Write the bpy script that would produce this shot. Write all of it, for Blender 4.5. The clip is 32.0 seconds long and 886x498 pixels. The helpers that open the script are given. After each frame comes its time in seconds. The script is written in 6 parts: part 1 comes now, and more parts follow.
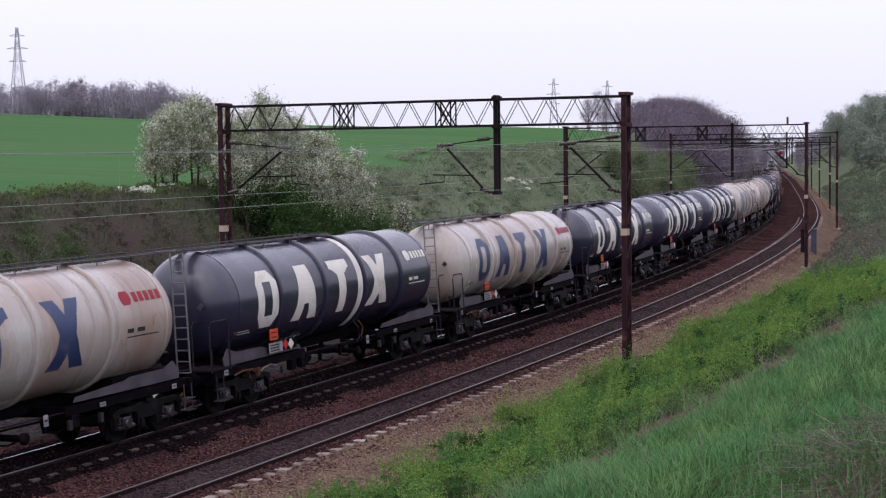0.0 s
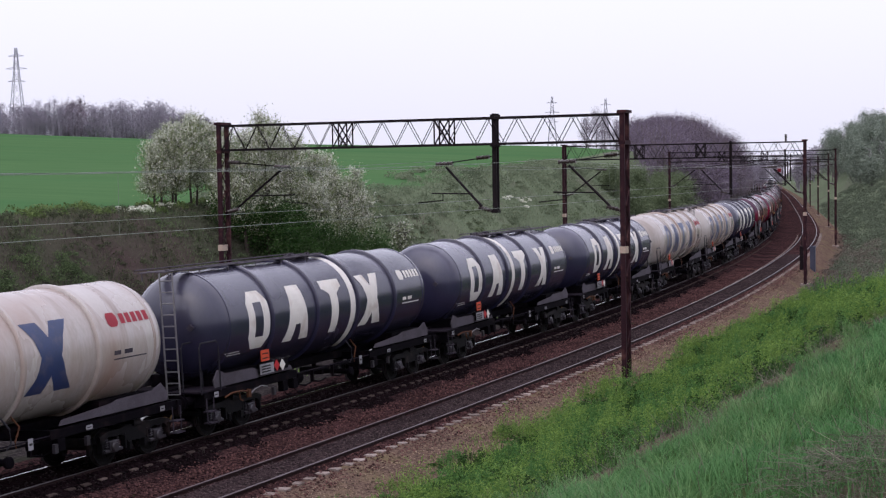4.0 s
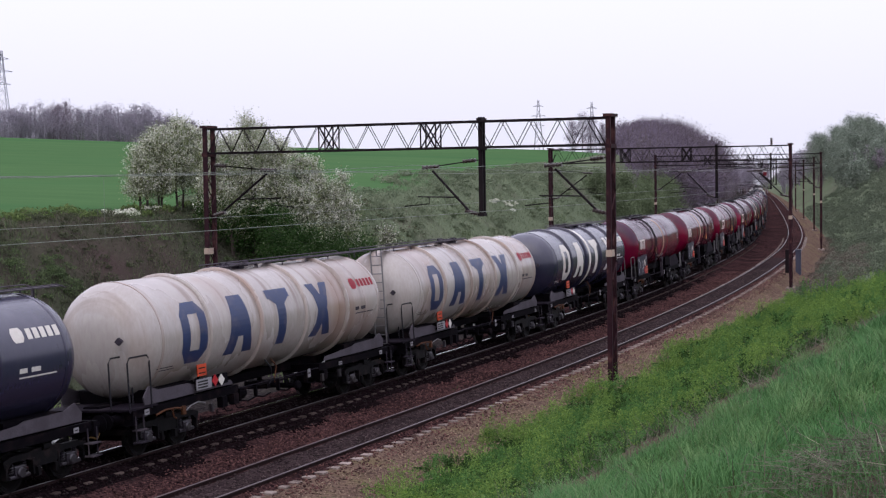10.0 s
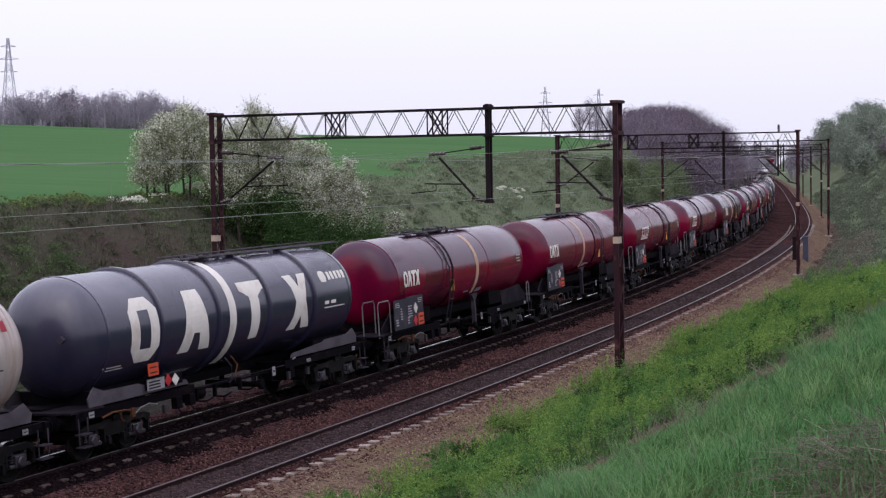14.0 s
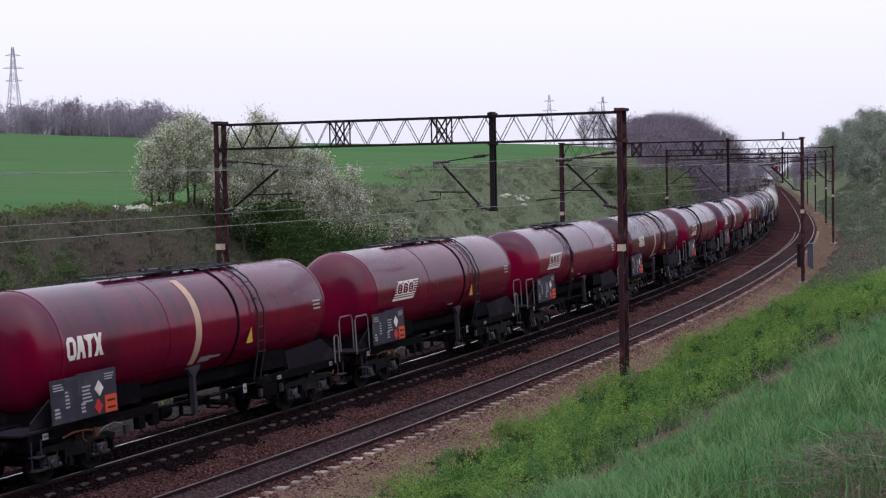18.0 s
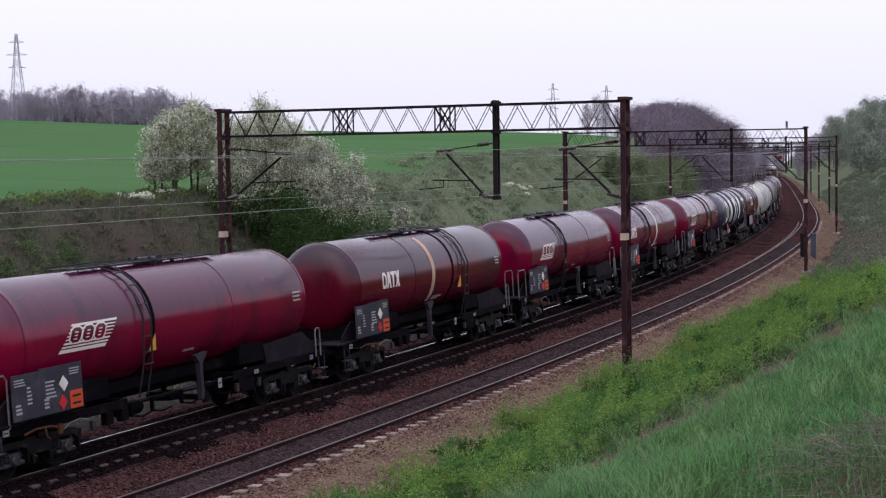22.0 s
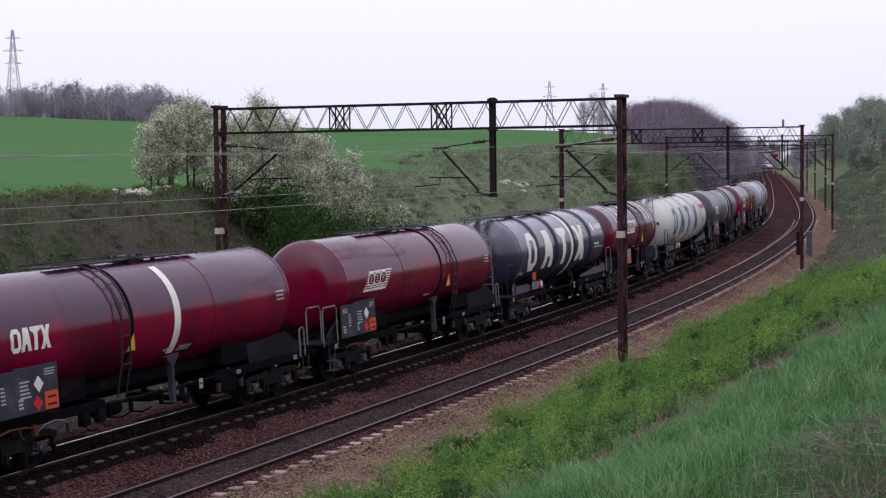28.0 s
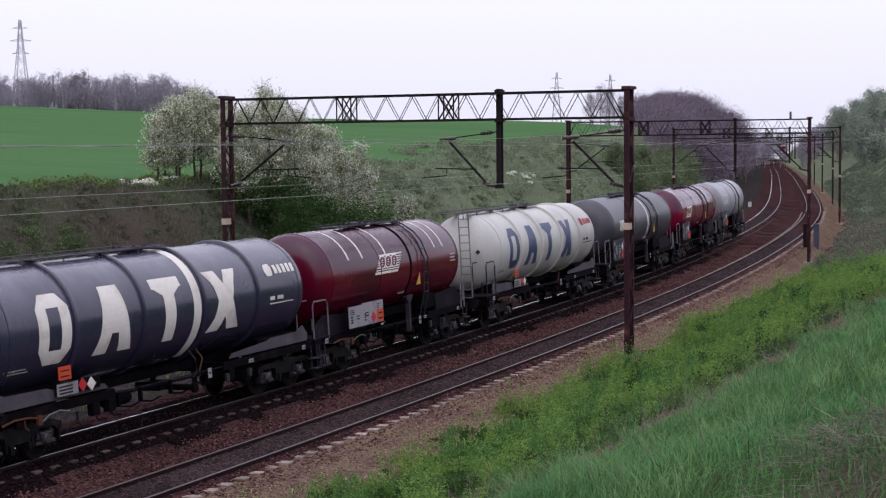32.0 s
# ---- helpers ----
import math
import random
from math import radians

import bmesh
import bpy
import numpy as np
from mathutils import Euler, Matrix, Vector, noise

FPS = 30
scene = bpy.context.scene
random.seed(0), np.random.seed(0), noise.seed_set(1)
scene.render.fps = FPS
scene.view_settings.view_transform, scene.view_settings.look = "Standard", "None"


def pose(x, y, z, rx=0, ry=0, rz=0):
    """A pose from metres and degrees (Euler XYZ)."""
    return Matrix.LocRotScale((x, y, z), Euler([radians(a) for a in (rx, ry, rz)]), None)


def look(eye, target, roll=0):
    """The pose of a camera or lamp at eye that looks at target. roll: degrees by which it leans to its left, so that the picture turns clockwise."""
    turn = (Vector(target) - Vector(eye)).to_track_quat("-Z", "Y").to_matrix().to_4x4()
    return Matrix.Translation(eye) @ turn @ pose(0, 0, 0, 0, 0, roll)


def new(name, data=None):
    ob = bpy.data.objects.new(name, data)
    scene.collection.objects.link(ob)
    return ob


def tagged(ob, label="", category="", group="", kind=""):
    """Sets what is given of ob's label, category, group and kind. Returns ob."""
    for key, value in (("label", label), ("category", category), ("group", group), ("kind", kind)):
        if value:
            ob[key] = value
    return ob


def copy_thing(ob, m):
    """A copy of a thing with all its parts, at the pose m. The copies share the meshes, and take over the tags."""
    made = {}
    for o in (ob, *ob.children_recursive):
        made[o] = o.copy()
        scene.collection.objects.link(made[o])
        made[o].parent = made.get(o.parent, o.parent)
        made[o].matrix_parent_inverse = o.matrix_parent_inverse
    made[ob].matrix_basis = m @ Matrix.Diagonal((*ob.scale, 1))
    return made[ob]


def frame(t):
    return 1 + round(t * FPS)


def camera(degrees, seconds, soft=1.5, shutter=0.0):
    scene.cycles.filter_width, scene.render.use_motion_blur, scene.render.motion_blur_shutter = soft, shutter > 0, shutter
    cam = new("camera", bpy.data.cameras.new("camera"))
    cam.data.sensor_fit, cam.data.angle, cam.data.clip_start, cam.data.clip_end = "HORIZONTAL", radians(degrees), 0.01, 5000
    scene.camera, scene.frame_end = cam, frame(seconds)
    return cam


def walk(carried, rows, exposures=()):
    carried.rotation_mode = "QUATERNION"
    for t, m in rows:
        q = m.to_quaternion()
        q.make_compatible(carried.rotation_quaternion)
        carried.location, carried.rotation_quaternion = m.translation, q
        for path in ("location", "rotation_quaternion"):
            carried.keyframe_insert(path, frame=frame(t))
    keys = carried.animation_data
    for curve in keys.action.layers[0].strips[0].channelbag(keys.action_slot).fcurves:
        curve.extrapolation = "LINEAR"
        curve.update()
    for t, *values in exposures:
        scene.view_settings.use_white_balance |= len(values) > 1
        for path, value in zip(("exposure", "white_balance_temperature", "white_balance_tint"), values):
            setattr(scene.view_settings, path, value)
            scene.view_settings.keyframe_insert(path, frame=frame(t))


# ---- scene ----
# ---------- camera: stands on the bank, hand-held, turns a little ----------
EYE_Z = 7.003
cam = camera(32.39, 32.0, soft=1.25)
SHAKE = [
    (0, 86.480, 0.692, -0.135), (0.5, 86.471, 0.700, -0.100), (1, 86.569, 0.718, 0.008), (1.5, 86.775, 0.765, -0.100),
    (2, 87.046, 0.597, 0.056), (2.5, 87.083, 0.823, -0.078), (3, 87.169, 0.859, -0.247), (3.5, 87.229, 0.865, -0.132),
    (5.5, 86.863, 1.008, -0.448), (6, 87.051, 0.979, -0.225), (6.5, 87.461, 0.949, -0.467), (7, 87.287, 1.330, -0.234),
    (7.5, 87.550, 1.190, -0.637), (8, 87.470, 1.119, -0.532), (8.5, 87.451, 1.120, -0.551), (9, 87.321, 1.105, -0.569),
    (9.5, 87.432, 0.977, -0.646), (10, 87.292, 0.858, -0.694), (10.5, 86.941, 0.936, -0.576), (11, 86.782, 0.971, -0.470),
    (11.5, 86.934, 0.879, -0.426), (12, 86.957, 0.960, -0.397), (12.5, 86.986, 0.819, -0.563), (13, 87.043, 0.918, -0.467),
    (13.5, 86.936, 0.887, -0.480), (14, 86.808, 0.916, -0.439), (14.5, 86.790, 0.984, -0.566), (16.5, 87.012, 0.925, -0.445),
    (17, 86.924, 1.067, -0.304), (17.5, 86.962, 1.135, -0.407), (18, 87.113, 1.040, -0.279), (18.5, 87.150, 1.186, -0.278),
    (19, 87.312, 1.203, -0.266), (19.5, 87.362, 1.024, -0.212), (20, 87.214, 0.801, -0.024), (20.5, 87.234, 0.844, -0.254),
    (21, 86.637, 1.006, -0.476), (21.5, 86.674, 0.806, -0.250), (22, 86.675, 0.833, -0.157), (22.5, 86.745, 0.900, -0.107),
    (23, 86.756, 0.615, -0.228), (23.5, 86.822, 0.765, -0.285), (24, 86.770, 0.784, -0.292), (24.5, 86.834, 0.881, -0.384),
    (25, 86.900, 0.545, -0.254), (25.5, 86.976, 0.864, -0.388), (27.5, 86.767, 0.853, -0.285), (28, 86.569, 0.679, -0.292),
    (28.5, 86.793, 0.714, -0.206), (29, 86.688, 0.754, -0.135), (29.5, 86.387, 0.914, -0.055), (30, 86.295, 0.566, -0.107),
    (30.5, 86.605, 0.515, -0.043), (31, 86.504, 0.705, -0.071), (31.5, 86.216, 0.687, -0.068), (32, 86.243, 0.511, -0.034),
]
walk(cam, [(t, pose(0, 0, EYE_Z, rx, ry, rz)) for t, rx, ry, rz in SHAKE], exposures=[(0.0, 0.0, 6200, 13), (32.0, 0.0, 6200, 13)])

# ---------- light: bright hazy overcast sky, weak wide sun from behind the camera ----------
world = bpy.data.worlds.new("sky")
scene.world = world
world.use_nodes = True
wn, wl = world.node_tree.nodes, world.node_tree.links
sky = wn.new("ShaderNodeTexSky")
sky.sky_type, sky.sun_disc = "NISHITA", False
sky.sun_elevation, sky.sun_rotation = radians(48), radians(200)
sky.air_density, sky.dust_density = 1.0, 5.0
veil = wn.new("ShaderNodeMix")
veil.data_type = "RGBA"
veil.inputs["Factor"].default_value = 0.86
veil.inputs["B"].default_value = (8.0, 7.8, 8.8, 1)
wl.new(sky.outputs["Color"], veil.inputs["A"])
# an overcast sky is brighter overhead than at the horizon
way_up, rise, gain = wn.new("ShaderNodeTexCoord"), wn.new("ShaderNodeSeparateXYZ"), wn.new("ShaderNodeMapRange")
wl.new(way_up.outputs["Generated"], rise.inputs[0])
wl.new(rise.outputs["Z"], gain.inputs["Value"])
gain.inputs["To Min"].default_value, gain.inputs["To Max"].default_value = 1.0, 2.1
over = wn.new("ShaderNodeVectorMath")
over.operation = "SCALE"
wl.new(veil.outputs["Result"], over.inputs[0])
wl.new(gain.outputs["Result"], over.inputs["Scale"])
wl.new(over.outputs["Vector"], wn["Background"].inputs["Color"])
wn["Background"].inputs["Strength"].default_value = 0.122
sun = new("sun", bpy.data.lights.new("sun", "SUN"))
sun.data.energy, sun.data.angle, sun.data.color = 0.5, radians(80), (1.0, 0.95, 0.88)
sun.matrix_world = look((0, 0, 100), (35, 75, 0))


# ---------- materials ----------
def material(name, base, dark=None, rough=0.7, metal=0.0, scale=6.0, fine=60.0, bump=0.3, depth=0.01, vary=0.0,
             stain=None, stain_scale=1.5, stain_amount=0.5, stretch=(1, 1, 1), rough_vary=0.1, cell=0.0, spread=0.5, coat=0.0, spec=None, dust_sheen=None, dust_sheen_amount=0.5, dust_sheen_from=0.25, soot=None, soot_from=0.3, streak=None, streak_amount=0.6):
    """A weathered surface: two scales of noise between base and dark, stains, fine relief."""
    m = bpy.data.materials.new(name)
    m.use_nodes = True
    n, l = m.node_tree.nodes, m.node_tree.links
    b = n["Principled BSDF"]
    dark = dark or tuple(c * 0.6 for c in base)
    tc = n.new("ShaderNodeTexCoord")
    mp = n.new("ShaderNodeMapping")
    mp.inputs["Scale"].default_value = stretch
    l.new(tc.outputs["Object"], mp.inputs["Vector"])
    info = n.new("ShaderNodeObjectInfo")

    def noise_of(sc, detail):
        t = n.new("ShaderNodeTexNoise")
        t.noise_dimensions = "4D"
        t.inputs["Scale"].default_value, t.inputs["Detail"].default_value = sc, detail
        l.new(mp.outputs["Vector"], t.inputs["Vector"])
        k = n.new("ShaderNodeMath")
        k.operation, k.inputs[1].default_value = "MULTIPLY", 40.0
        l.new(info.outputs["Random"], k.inputs[0])
        l.new(k.outputs[0], t.inputs["W"])
        return t.outputs["Fac"]

    def ramp(fac, lo, hi):
        r = n.new("ShaderNodeMapRange")
        r.inputs["From Min"].default_value, r.inputs["From Max"].default_value = lo, hi
        l.new(fac, r.inputs["Value"])
        return r.outputs["Result"]

    def mix(fac, a, c):
        x = n.new("ShaderNodeMix")
        x.data_type = "RGBA"
        l.new(fac, x.inputs["Factor"])
        for socket, v in (("A", a), ("B", c)):
            if isinstance(v, tuple):
                x.inputs[socket].default_value = (*v, 1)
            else:
                l.new(v, x.inputs[socket])
        return x.outputs["Result"]

    coarse, small = noise_of(scale, 4), noise_of(fine, 3)
    if cell:
        v = n.new("ShaderNodeTexVoronoi")
        v.inputs["Scale"].default_value = cell
        l.new(mp.outputs["Vector"], v.inputs["Vector"])
        sep = n.new("ShaderNodeSeparateColor")
        l.new(v.outputs["Color"], sep.inputs["Color"])
        small, height = sep.outputs["Red"], v.outputs["Distance"]
    else:
        height = small
    add = n.new("ShaderNodeMath")
    add.operation = "ADD"
    l.new(coarse, add.inputs[0])
    l.new(small, add.inputs[1])
    col = mix(ramp(add.outputs[0], 1.0 - spread, 1.0 + spread), dark, base)
    if stain:
        col = mix(ramp(noise_of(stain_scale, 6), 0.62 - 0.25 * stain_amount, 0.80 - 0.15 * stain_amount), col, stain)
    if dust_sheen:
        # dust and dried spills settle on what faces upwards; navy's tint also imitates sky sheen
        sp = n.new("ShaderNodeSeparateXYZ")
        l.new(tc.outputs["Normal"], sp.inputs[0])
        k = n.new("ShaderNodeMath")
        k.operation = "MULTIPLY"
        l.new(ramp(sp.outputs["Z"], dust_sheen_from, 0.95), k.inputs[0])
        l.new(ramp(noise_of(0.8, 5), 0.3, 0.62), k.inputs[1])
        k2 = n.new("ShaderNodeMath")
        k2.operation, k2.inputs[1].default_value = "MULTIPLY", dust_sheen_amount
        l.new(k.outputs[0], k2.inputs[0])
        col = mix(k2.outputs[0], col, dust_sheen)
    if soot:
        # soot lies over the upper part, with a ragged edge that differs from thing to thing
        sp = n.new("ShaderNodeSeparateXYZ")
        l.new(tc.outputs["Normal"], sp.inputs[0])
        k = n.new("ShaderNodeMath")
        k.operation, k.inputs[1].default_value = "MULTIPLY_ADD", 0.9
        l.new(noise_of(0.5, 5), k.inputs[0])
        l.new(sp.outputs["Z"], k.inputs[2])
        k2 = n.new("ShaderNodeMath")
        k2.operation = "MULTIPLY"
        l.new(ramp(k.outputs[0], soot_from + 0.45, soot_from + 0.68), k2.inputs[0])
        k3 = n.new("ShaderNodeMapRange")
        k3.inputs["To Min"].default_value, k3.inputs["To Max"].default_value = 0.45, 0.95
        l.new(info.outputs["Random"], k3.inputs["Value"])
        l.new(k3.outputs["Result"], k2.inputs[1])
        col = mix(k2.outputs[0], col, soot)
    if streak:
        # dried spills that have run down from the top
        sm = n.new("ShaderNodeMapping")
        sm.inputs["Scale"].default_value = (3.2, 0.3, 0.3)
        l.new(tc.outputs["Object"], sm.inputs["Vector"])
        sn = n.new("ShaderNodeTexNoise")
        sn.noise_dimensions = "4D"
        sn.inputs["Scale"].default_value, sn.inputs["Detail"].default_value = 1.1, 5
        l.new(sm.outputs["Vector"], sn.inputs["Vector"])
        sw = n.new("ShaderNodeMath")
        sw.operation, sw.inputs[1].default_value = "MULTIPLY", 17.0
        l.new(info.outputs["Random"], sw.inputs[0])
        l.new(sw.outputs[0], sn.inputs["W"])
        sp = n.new("ShaderNodeSeparateXYZ")
        l.new(tc.outputs["Normal"], sp.inputs[0])
        k = n.new("ShaderNodeMath")
        k.operation = "MULTIPLY"
        l.new(ramp(sn.outputs["Fac"], 0.52, 0.68), k.inputs[0])
        l.new(ramp(sp.outputs["Z"], -0.35, 0.75), k.inputs[1])
        k2 = n.new("ShaderNodeMath")
        k2.operation, k2.inputs[1].default_value = "MULTIPLY", streak_amount
        l.new(k.outputs[0], k2.inputs[0])
        col = mix(k2.outputs[0], col, streak)
    if vary:
        h = n.new("ShaderNodeHueSaturation")
        r = n.new("ShaderNodeMapRange")
        r.inputs["To Min"].default_value, r.inputs["To Max"].default_value = 1 - vary, 1 + vary
        l.new(info.outputs["Random"], r.inputs["Value"])
        l.new(r.outputs["Result"], h.inputs["Value"])
        l.new(col, h.inputs["Color"])
        col = h.outputs["Color"]
    l.new(col, b.inputs["Base Color"])
    rr = n.new("ShaderNodeMapRange")
    rr.inputs["To Min"].default_value, rr.inputs["To Max"].default_value = max(0.02, rough - rough_vary), min(1, rough + rough_vary)
    l.new(coarse, rr.inputs["Value"])
    l.new(rr.outputs["Result"], b.inputs["Roughness"])
    b.inputs["Metallic"].default_value = metal
    b.inputs["Specular IOR Level"].default_value = spec if spec is not None else (0.5 if rough < 0.5 else 0.1 if rough < 0.88 else 0.0)
    b.inputs["Coat Weight"].default_value = coat
    b.inputs["Coat Roughness"].default_value = 0.1
    if bump:
        bp = n.new("ShaderNodeBump")
        bp.inputs["Strength"].default_value, bp.inputs["Distance"].default_value = bump, depth
        l.new(height, bp.inputs["Height"])
        l.new(bp.outputs["Normal"], b.inputs["Normal"])
    return m


def leafy(name, base, dark, rough=0.6, scale=0.5, through_light=0.3, speck=1.0):
    """Leaves: colour differs from leaf to leaf and patch to patch, and some light passes through."""
    m = bpy.data.materials.new(name)
    m.use_nodes = True
    n, l = m.node_tree.nodes, m.node_tree.links
    b = n["Principled BSDF"]
    g = n.new("ShaderNodeNewGeometry")
    t = n.new("ShaderNodeTexNoise")
    t.inputs["Scale"].default_value, t.inputs["Detail"].default_value = scale, 4
    tc = n.new("ShaderNodeTexCoord")
    l.new(tc.outputs["Object"], t.inputs["Vector"])
    a = n.new("ShaderNodeMath")
    a.operation = "ADD"
    each = n.new("ShaderNodeMath")
    each.operation, each.inputs[1].default_value = "MULTIPLY", speck
    l.new(g.outputs["Random Per Island"], each.inputs[0])
    l.new(each.outputs[0], a.inputs[0])
    l.new(t.outputs["Fac"], a.inputs[1])
    r = n.new("ShaderNodeMapRange")
    r.inputs["From Min"].default_value, r.inputs["From Max"].default_value = 0.35, 0.62 + 0.78 * speck
    l.new(a.outputs[0], r.inputs["Value"])
    x = n.new("ShaderNodeMix")
    x.data_type = "RGBA"
    x.inputs["A"].default_value, x.inputs["B"].default_value = (*dark, 1), (*base, 1)
    l.new(r.outputs["Result"], x.inputs["Factor"])
    l.new(x.outputs["Result"], b.inputs["Base Color"])
    b.inputs["Roughness"].default_value = rough
    b.inputs["Specular IOR Level"].default_value = 0.04
    tr = n.new("ShaderNodeBsdfTranslucent")
    l.new(x.outputs["Result"], tr.inputs["Color"])
    ms = n.new("ShaderNodeMixShader")
    ms.inputs[0].default_value = through_light
    l.new(b.outputs[0], ms.inputs[1])
    l.new(tr.outputs[0], ms.inputs[2])
    l.new(ms.outputs[0], n["Material Output"].inputs["Surface"])
    return m


M_BALLAST = material("rusty_ballast", (0.081, 0.041, 0.04), (0.006, 0.004, 0.005), 0.95, scale=0.5, fine=14, cell=15, bump=1.0, depth=0.06, spread=0.5, stain=(0.018, 0.011, 0.012), stain_scale=0.35)
# oily stone, blackened further to paint in the shade under the train
M_GREYSTONE = material("oily_shaded_ballast", (0.015, 0.009, 0.0105), (0.002, 0.0015, 0.0018), 0.95, scale=0.6, cell=16, bump=1.0, depth=0.05, spread=0.6)
M_FOURFOOT = material("sooty_brown_ballast", (0.058, 0.04, 0.041), (0.007, 0.005, 0.006), 0.95, scale=0.5, cell=15, bump=1.0, depth=0.05, spread=0.55, stain=(0.02, 0.014, 0.015), stain_scale=0.4)
M_GRAVEL = material("tan_gravel", (0.17, 0.117, 0.088), (0.045, 0.028, 0.024), 0.95, scale=0.6, cell=18, bump=0.9, depth=0.04, spread=0.6, stain=(0.12, 0.1, 0.05), stain_scale=0.6, stain_amount=0.4)
M_FARSIDE = material("weedy_gravel", (0.052, 0.044, 0.043), (0.009, 0.008, 0.009), 0.95, scale=0.5, cell=12, bump=0.9, depth=0.05, stain=(0.022, 0.026, 0.015), stain_scale=0.5)
M_SOIL = material("grassy_soil", (0.04, 0.085, 0.022), (0.018, 0.038, 0.012), 0.95, scale=0.7, fine=9, bump=1.0, depth=0.08, stain=(0.085, 0.062, 0.04), stain_scale=0.3, stain_amount=0.25)
M_BANK = material("dry_bank_turf", (0.06, 0.068, 0.043), (0.026, 0.034, 0.021), 0.95, scale=0.25, fine=5, bump=1.0, depth=0.15, stain=(0.055, 0.04, 0.037), stain_scale=0.12, stain_amount=0.6)
M_FIELD = material("young_crop_field", (0.077, 0.138, 0.058), (0.042, 0.093, 0.037), 0.9, scale=0.1, fine=1.2, bump=0.5, depth=0.08, stretch=(0.2, 1.6, 1), stain=(0.044, 0.104, 0.042), stain_scale=0.05)
M_RAILSIDE = material("rusty_rail_steel", (0.038, 0.02, 0.02), (0.014, 0.008, 0.009), 0.75, 0.3, scale=2, fine=40)
# darkened copy of the polished head, for the rail in the train's shade
M_RAILSHADED = material("shaded_rail_head", (0.13, 0.115, 0.12), (0.08, 0.07, 0.075), 0.4, 0.7, scale=3, fine=80, bump=0.05)
M_RAILDULL = material("dull_rail_head", (0.1, 0.075, 0.078), (0.055, 0.04, 0.043), 0.45, 0.4, scale=3, fine=60, bump=0.05)
M_SLEEPER_DARK = material("dark_concrete", (0.095, 0.072, 0.064), (0.03, 0.022, 0.021), 0.9, scale=3, fine=50, vary=0.3)
M_SLEEPER = material("weathered_concrete", (0.3, 0.25, 0.225), (0.13, 0.1, 0.09), 0.9, scale=3, fine=50, vary=0.3, stain=(0.05, 0.032, 0.027), stain_scale=2.5)
M_MAST = material("rusty_painted_steel", (0.04, 0.014, 0.018), (0.012, 0.006, 0.009), 0.7, 0.1, scale=2.5, fine=30, stain=(0.1, 0.045, 0.04), stain_scale=2.5, stain_amount=0.3)
M_TRUSS = material("dark_truss_steel", (0.016, 0.011, 0.013), (0.007, 0.005, 0.006), 0.75, 0.1, scale=3, fine=30)
M_PLATE = material("pale_enamel_plate", (0.42, 0.34, 0.27), (0.28, 0.21, 0.17), 0.5, scale=8, fine=40, bump=0.1)
M_WIRE = material("weathered_copper_wire", (0.2, 0.225, 0.19), (0.12, 0.14, 0.12), 0.45, 0.3, scale=5, fine=50, bump=0)
M_PORCELAIN = material("brown_porcelain", (0.035, 0.02, 0.018), None, 0.3, scale=8, bump=0)
M_UNDER = material("grimy_black_steel", (0.005, 0.0038, 0.006), (0.0015, 0.0012, 0.002), 0.8, 0.0, scale=3, fine=30, stain=(0.016, 0.01, 0.011), stain_scale=3, stain_amount=0.3, spec=0.04)
M_SADDLE = material("dusty_grey_steel", (0.042, 0.035, 0.047), (0.016, 0.013, 0.019), 0.7, 0.0, scale=2, fine=30, stain=(0.07, 0.058, 0.066), stain_scale=1.5)
M_WHEEL = material("worn_wheel_steel", (0.011, 0.009, 0.01), (0.004, 0.0035, 0.004), 0.6, 0.2, scale=5, fine=40)
M_TREAD = material("bright_wheel_tread", (0.5, 0.49, 0.48), None, 0.3, 1.0, scale=8, bump=0)
M_PALETUBE = material("pale_grey_handrail", (0.2, 0.19, 0.195), (0.1, 0.095, 0.1), 0.5, 0.2, scale=6, fine=40)
M_DARKTUBE = material("dark_handrail", (0.03, 0.028, 0.034), None, 0.5, 0.2, scale=6, fine=40)
M_YELLOW = material("yellow_brown_hose", (0.2, 0.12, 0.04), (0.08, 0.045, 0.022), 0.6, scale=6, fine=40)
M_RUST = material("bright_rust", (0.11, 0.045, 0.022), (0.03, 0.014, 0.01), 0.8, scale=8, fine=50)
M_ORANGE = material("orange_hazard_plate", (0.55, 0.055, 0.012), (0.4, 0.04, 0.01), 0.45, scale=5, fine=30, bump=0.1)
M_REDSIGN = material("red_hazard_sign", (0.45, 0.01, 0.02), None, 0.45, scale=5, fine=30, bump=0.1)
M_WARN = material("yellow_warning_sign", (0.5, 0.28, 0.02), None, 0.45, scale=5, fine=30, bump=0.1)
M_BOARD = material("dark_data_board", (0.042, 0.042, 0.055), (0.022, 0.021, 0.028), 0.7, scale=2, fine=30, stain=(0.06, 0.055, 0.064), stain_scale=2)
M_SMALLPRINT = material("faded_small_lettering", (0.36, 0.35, 0.35), (0.2, 0.19, 0.2), 0.6, scale=4, bump=0)
M_INK = material("black_ink", (0.02, 0.02, 0.02), None, 0.6, scale=6, bump=0)
# lilac top tint: settled dust, raised to stand in for the sky's sheen
M_NAVY = material("navy_tank_paint", (0.025, 0.0235, 0.05), (0.017, 0.0162, 0.036), 0.24, scale=0.7, fine=18, bump=0.02, stretch=(1, 1, 0.4), vary=0.12, stain=(0.032, 0.032, 0.048), stain_scale=0.9, stain_amount=0.35, spec=0.5, coat=0.18, dust_sheen=(0.15, 0.142, 0.18), dust_sheen_amount=0.6, dust_sheen_from=0.2, rough_vary=0.12, streak=(0.05, 0.045, 0.06), streak_amount=0.5)
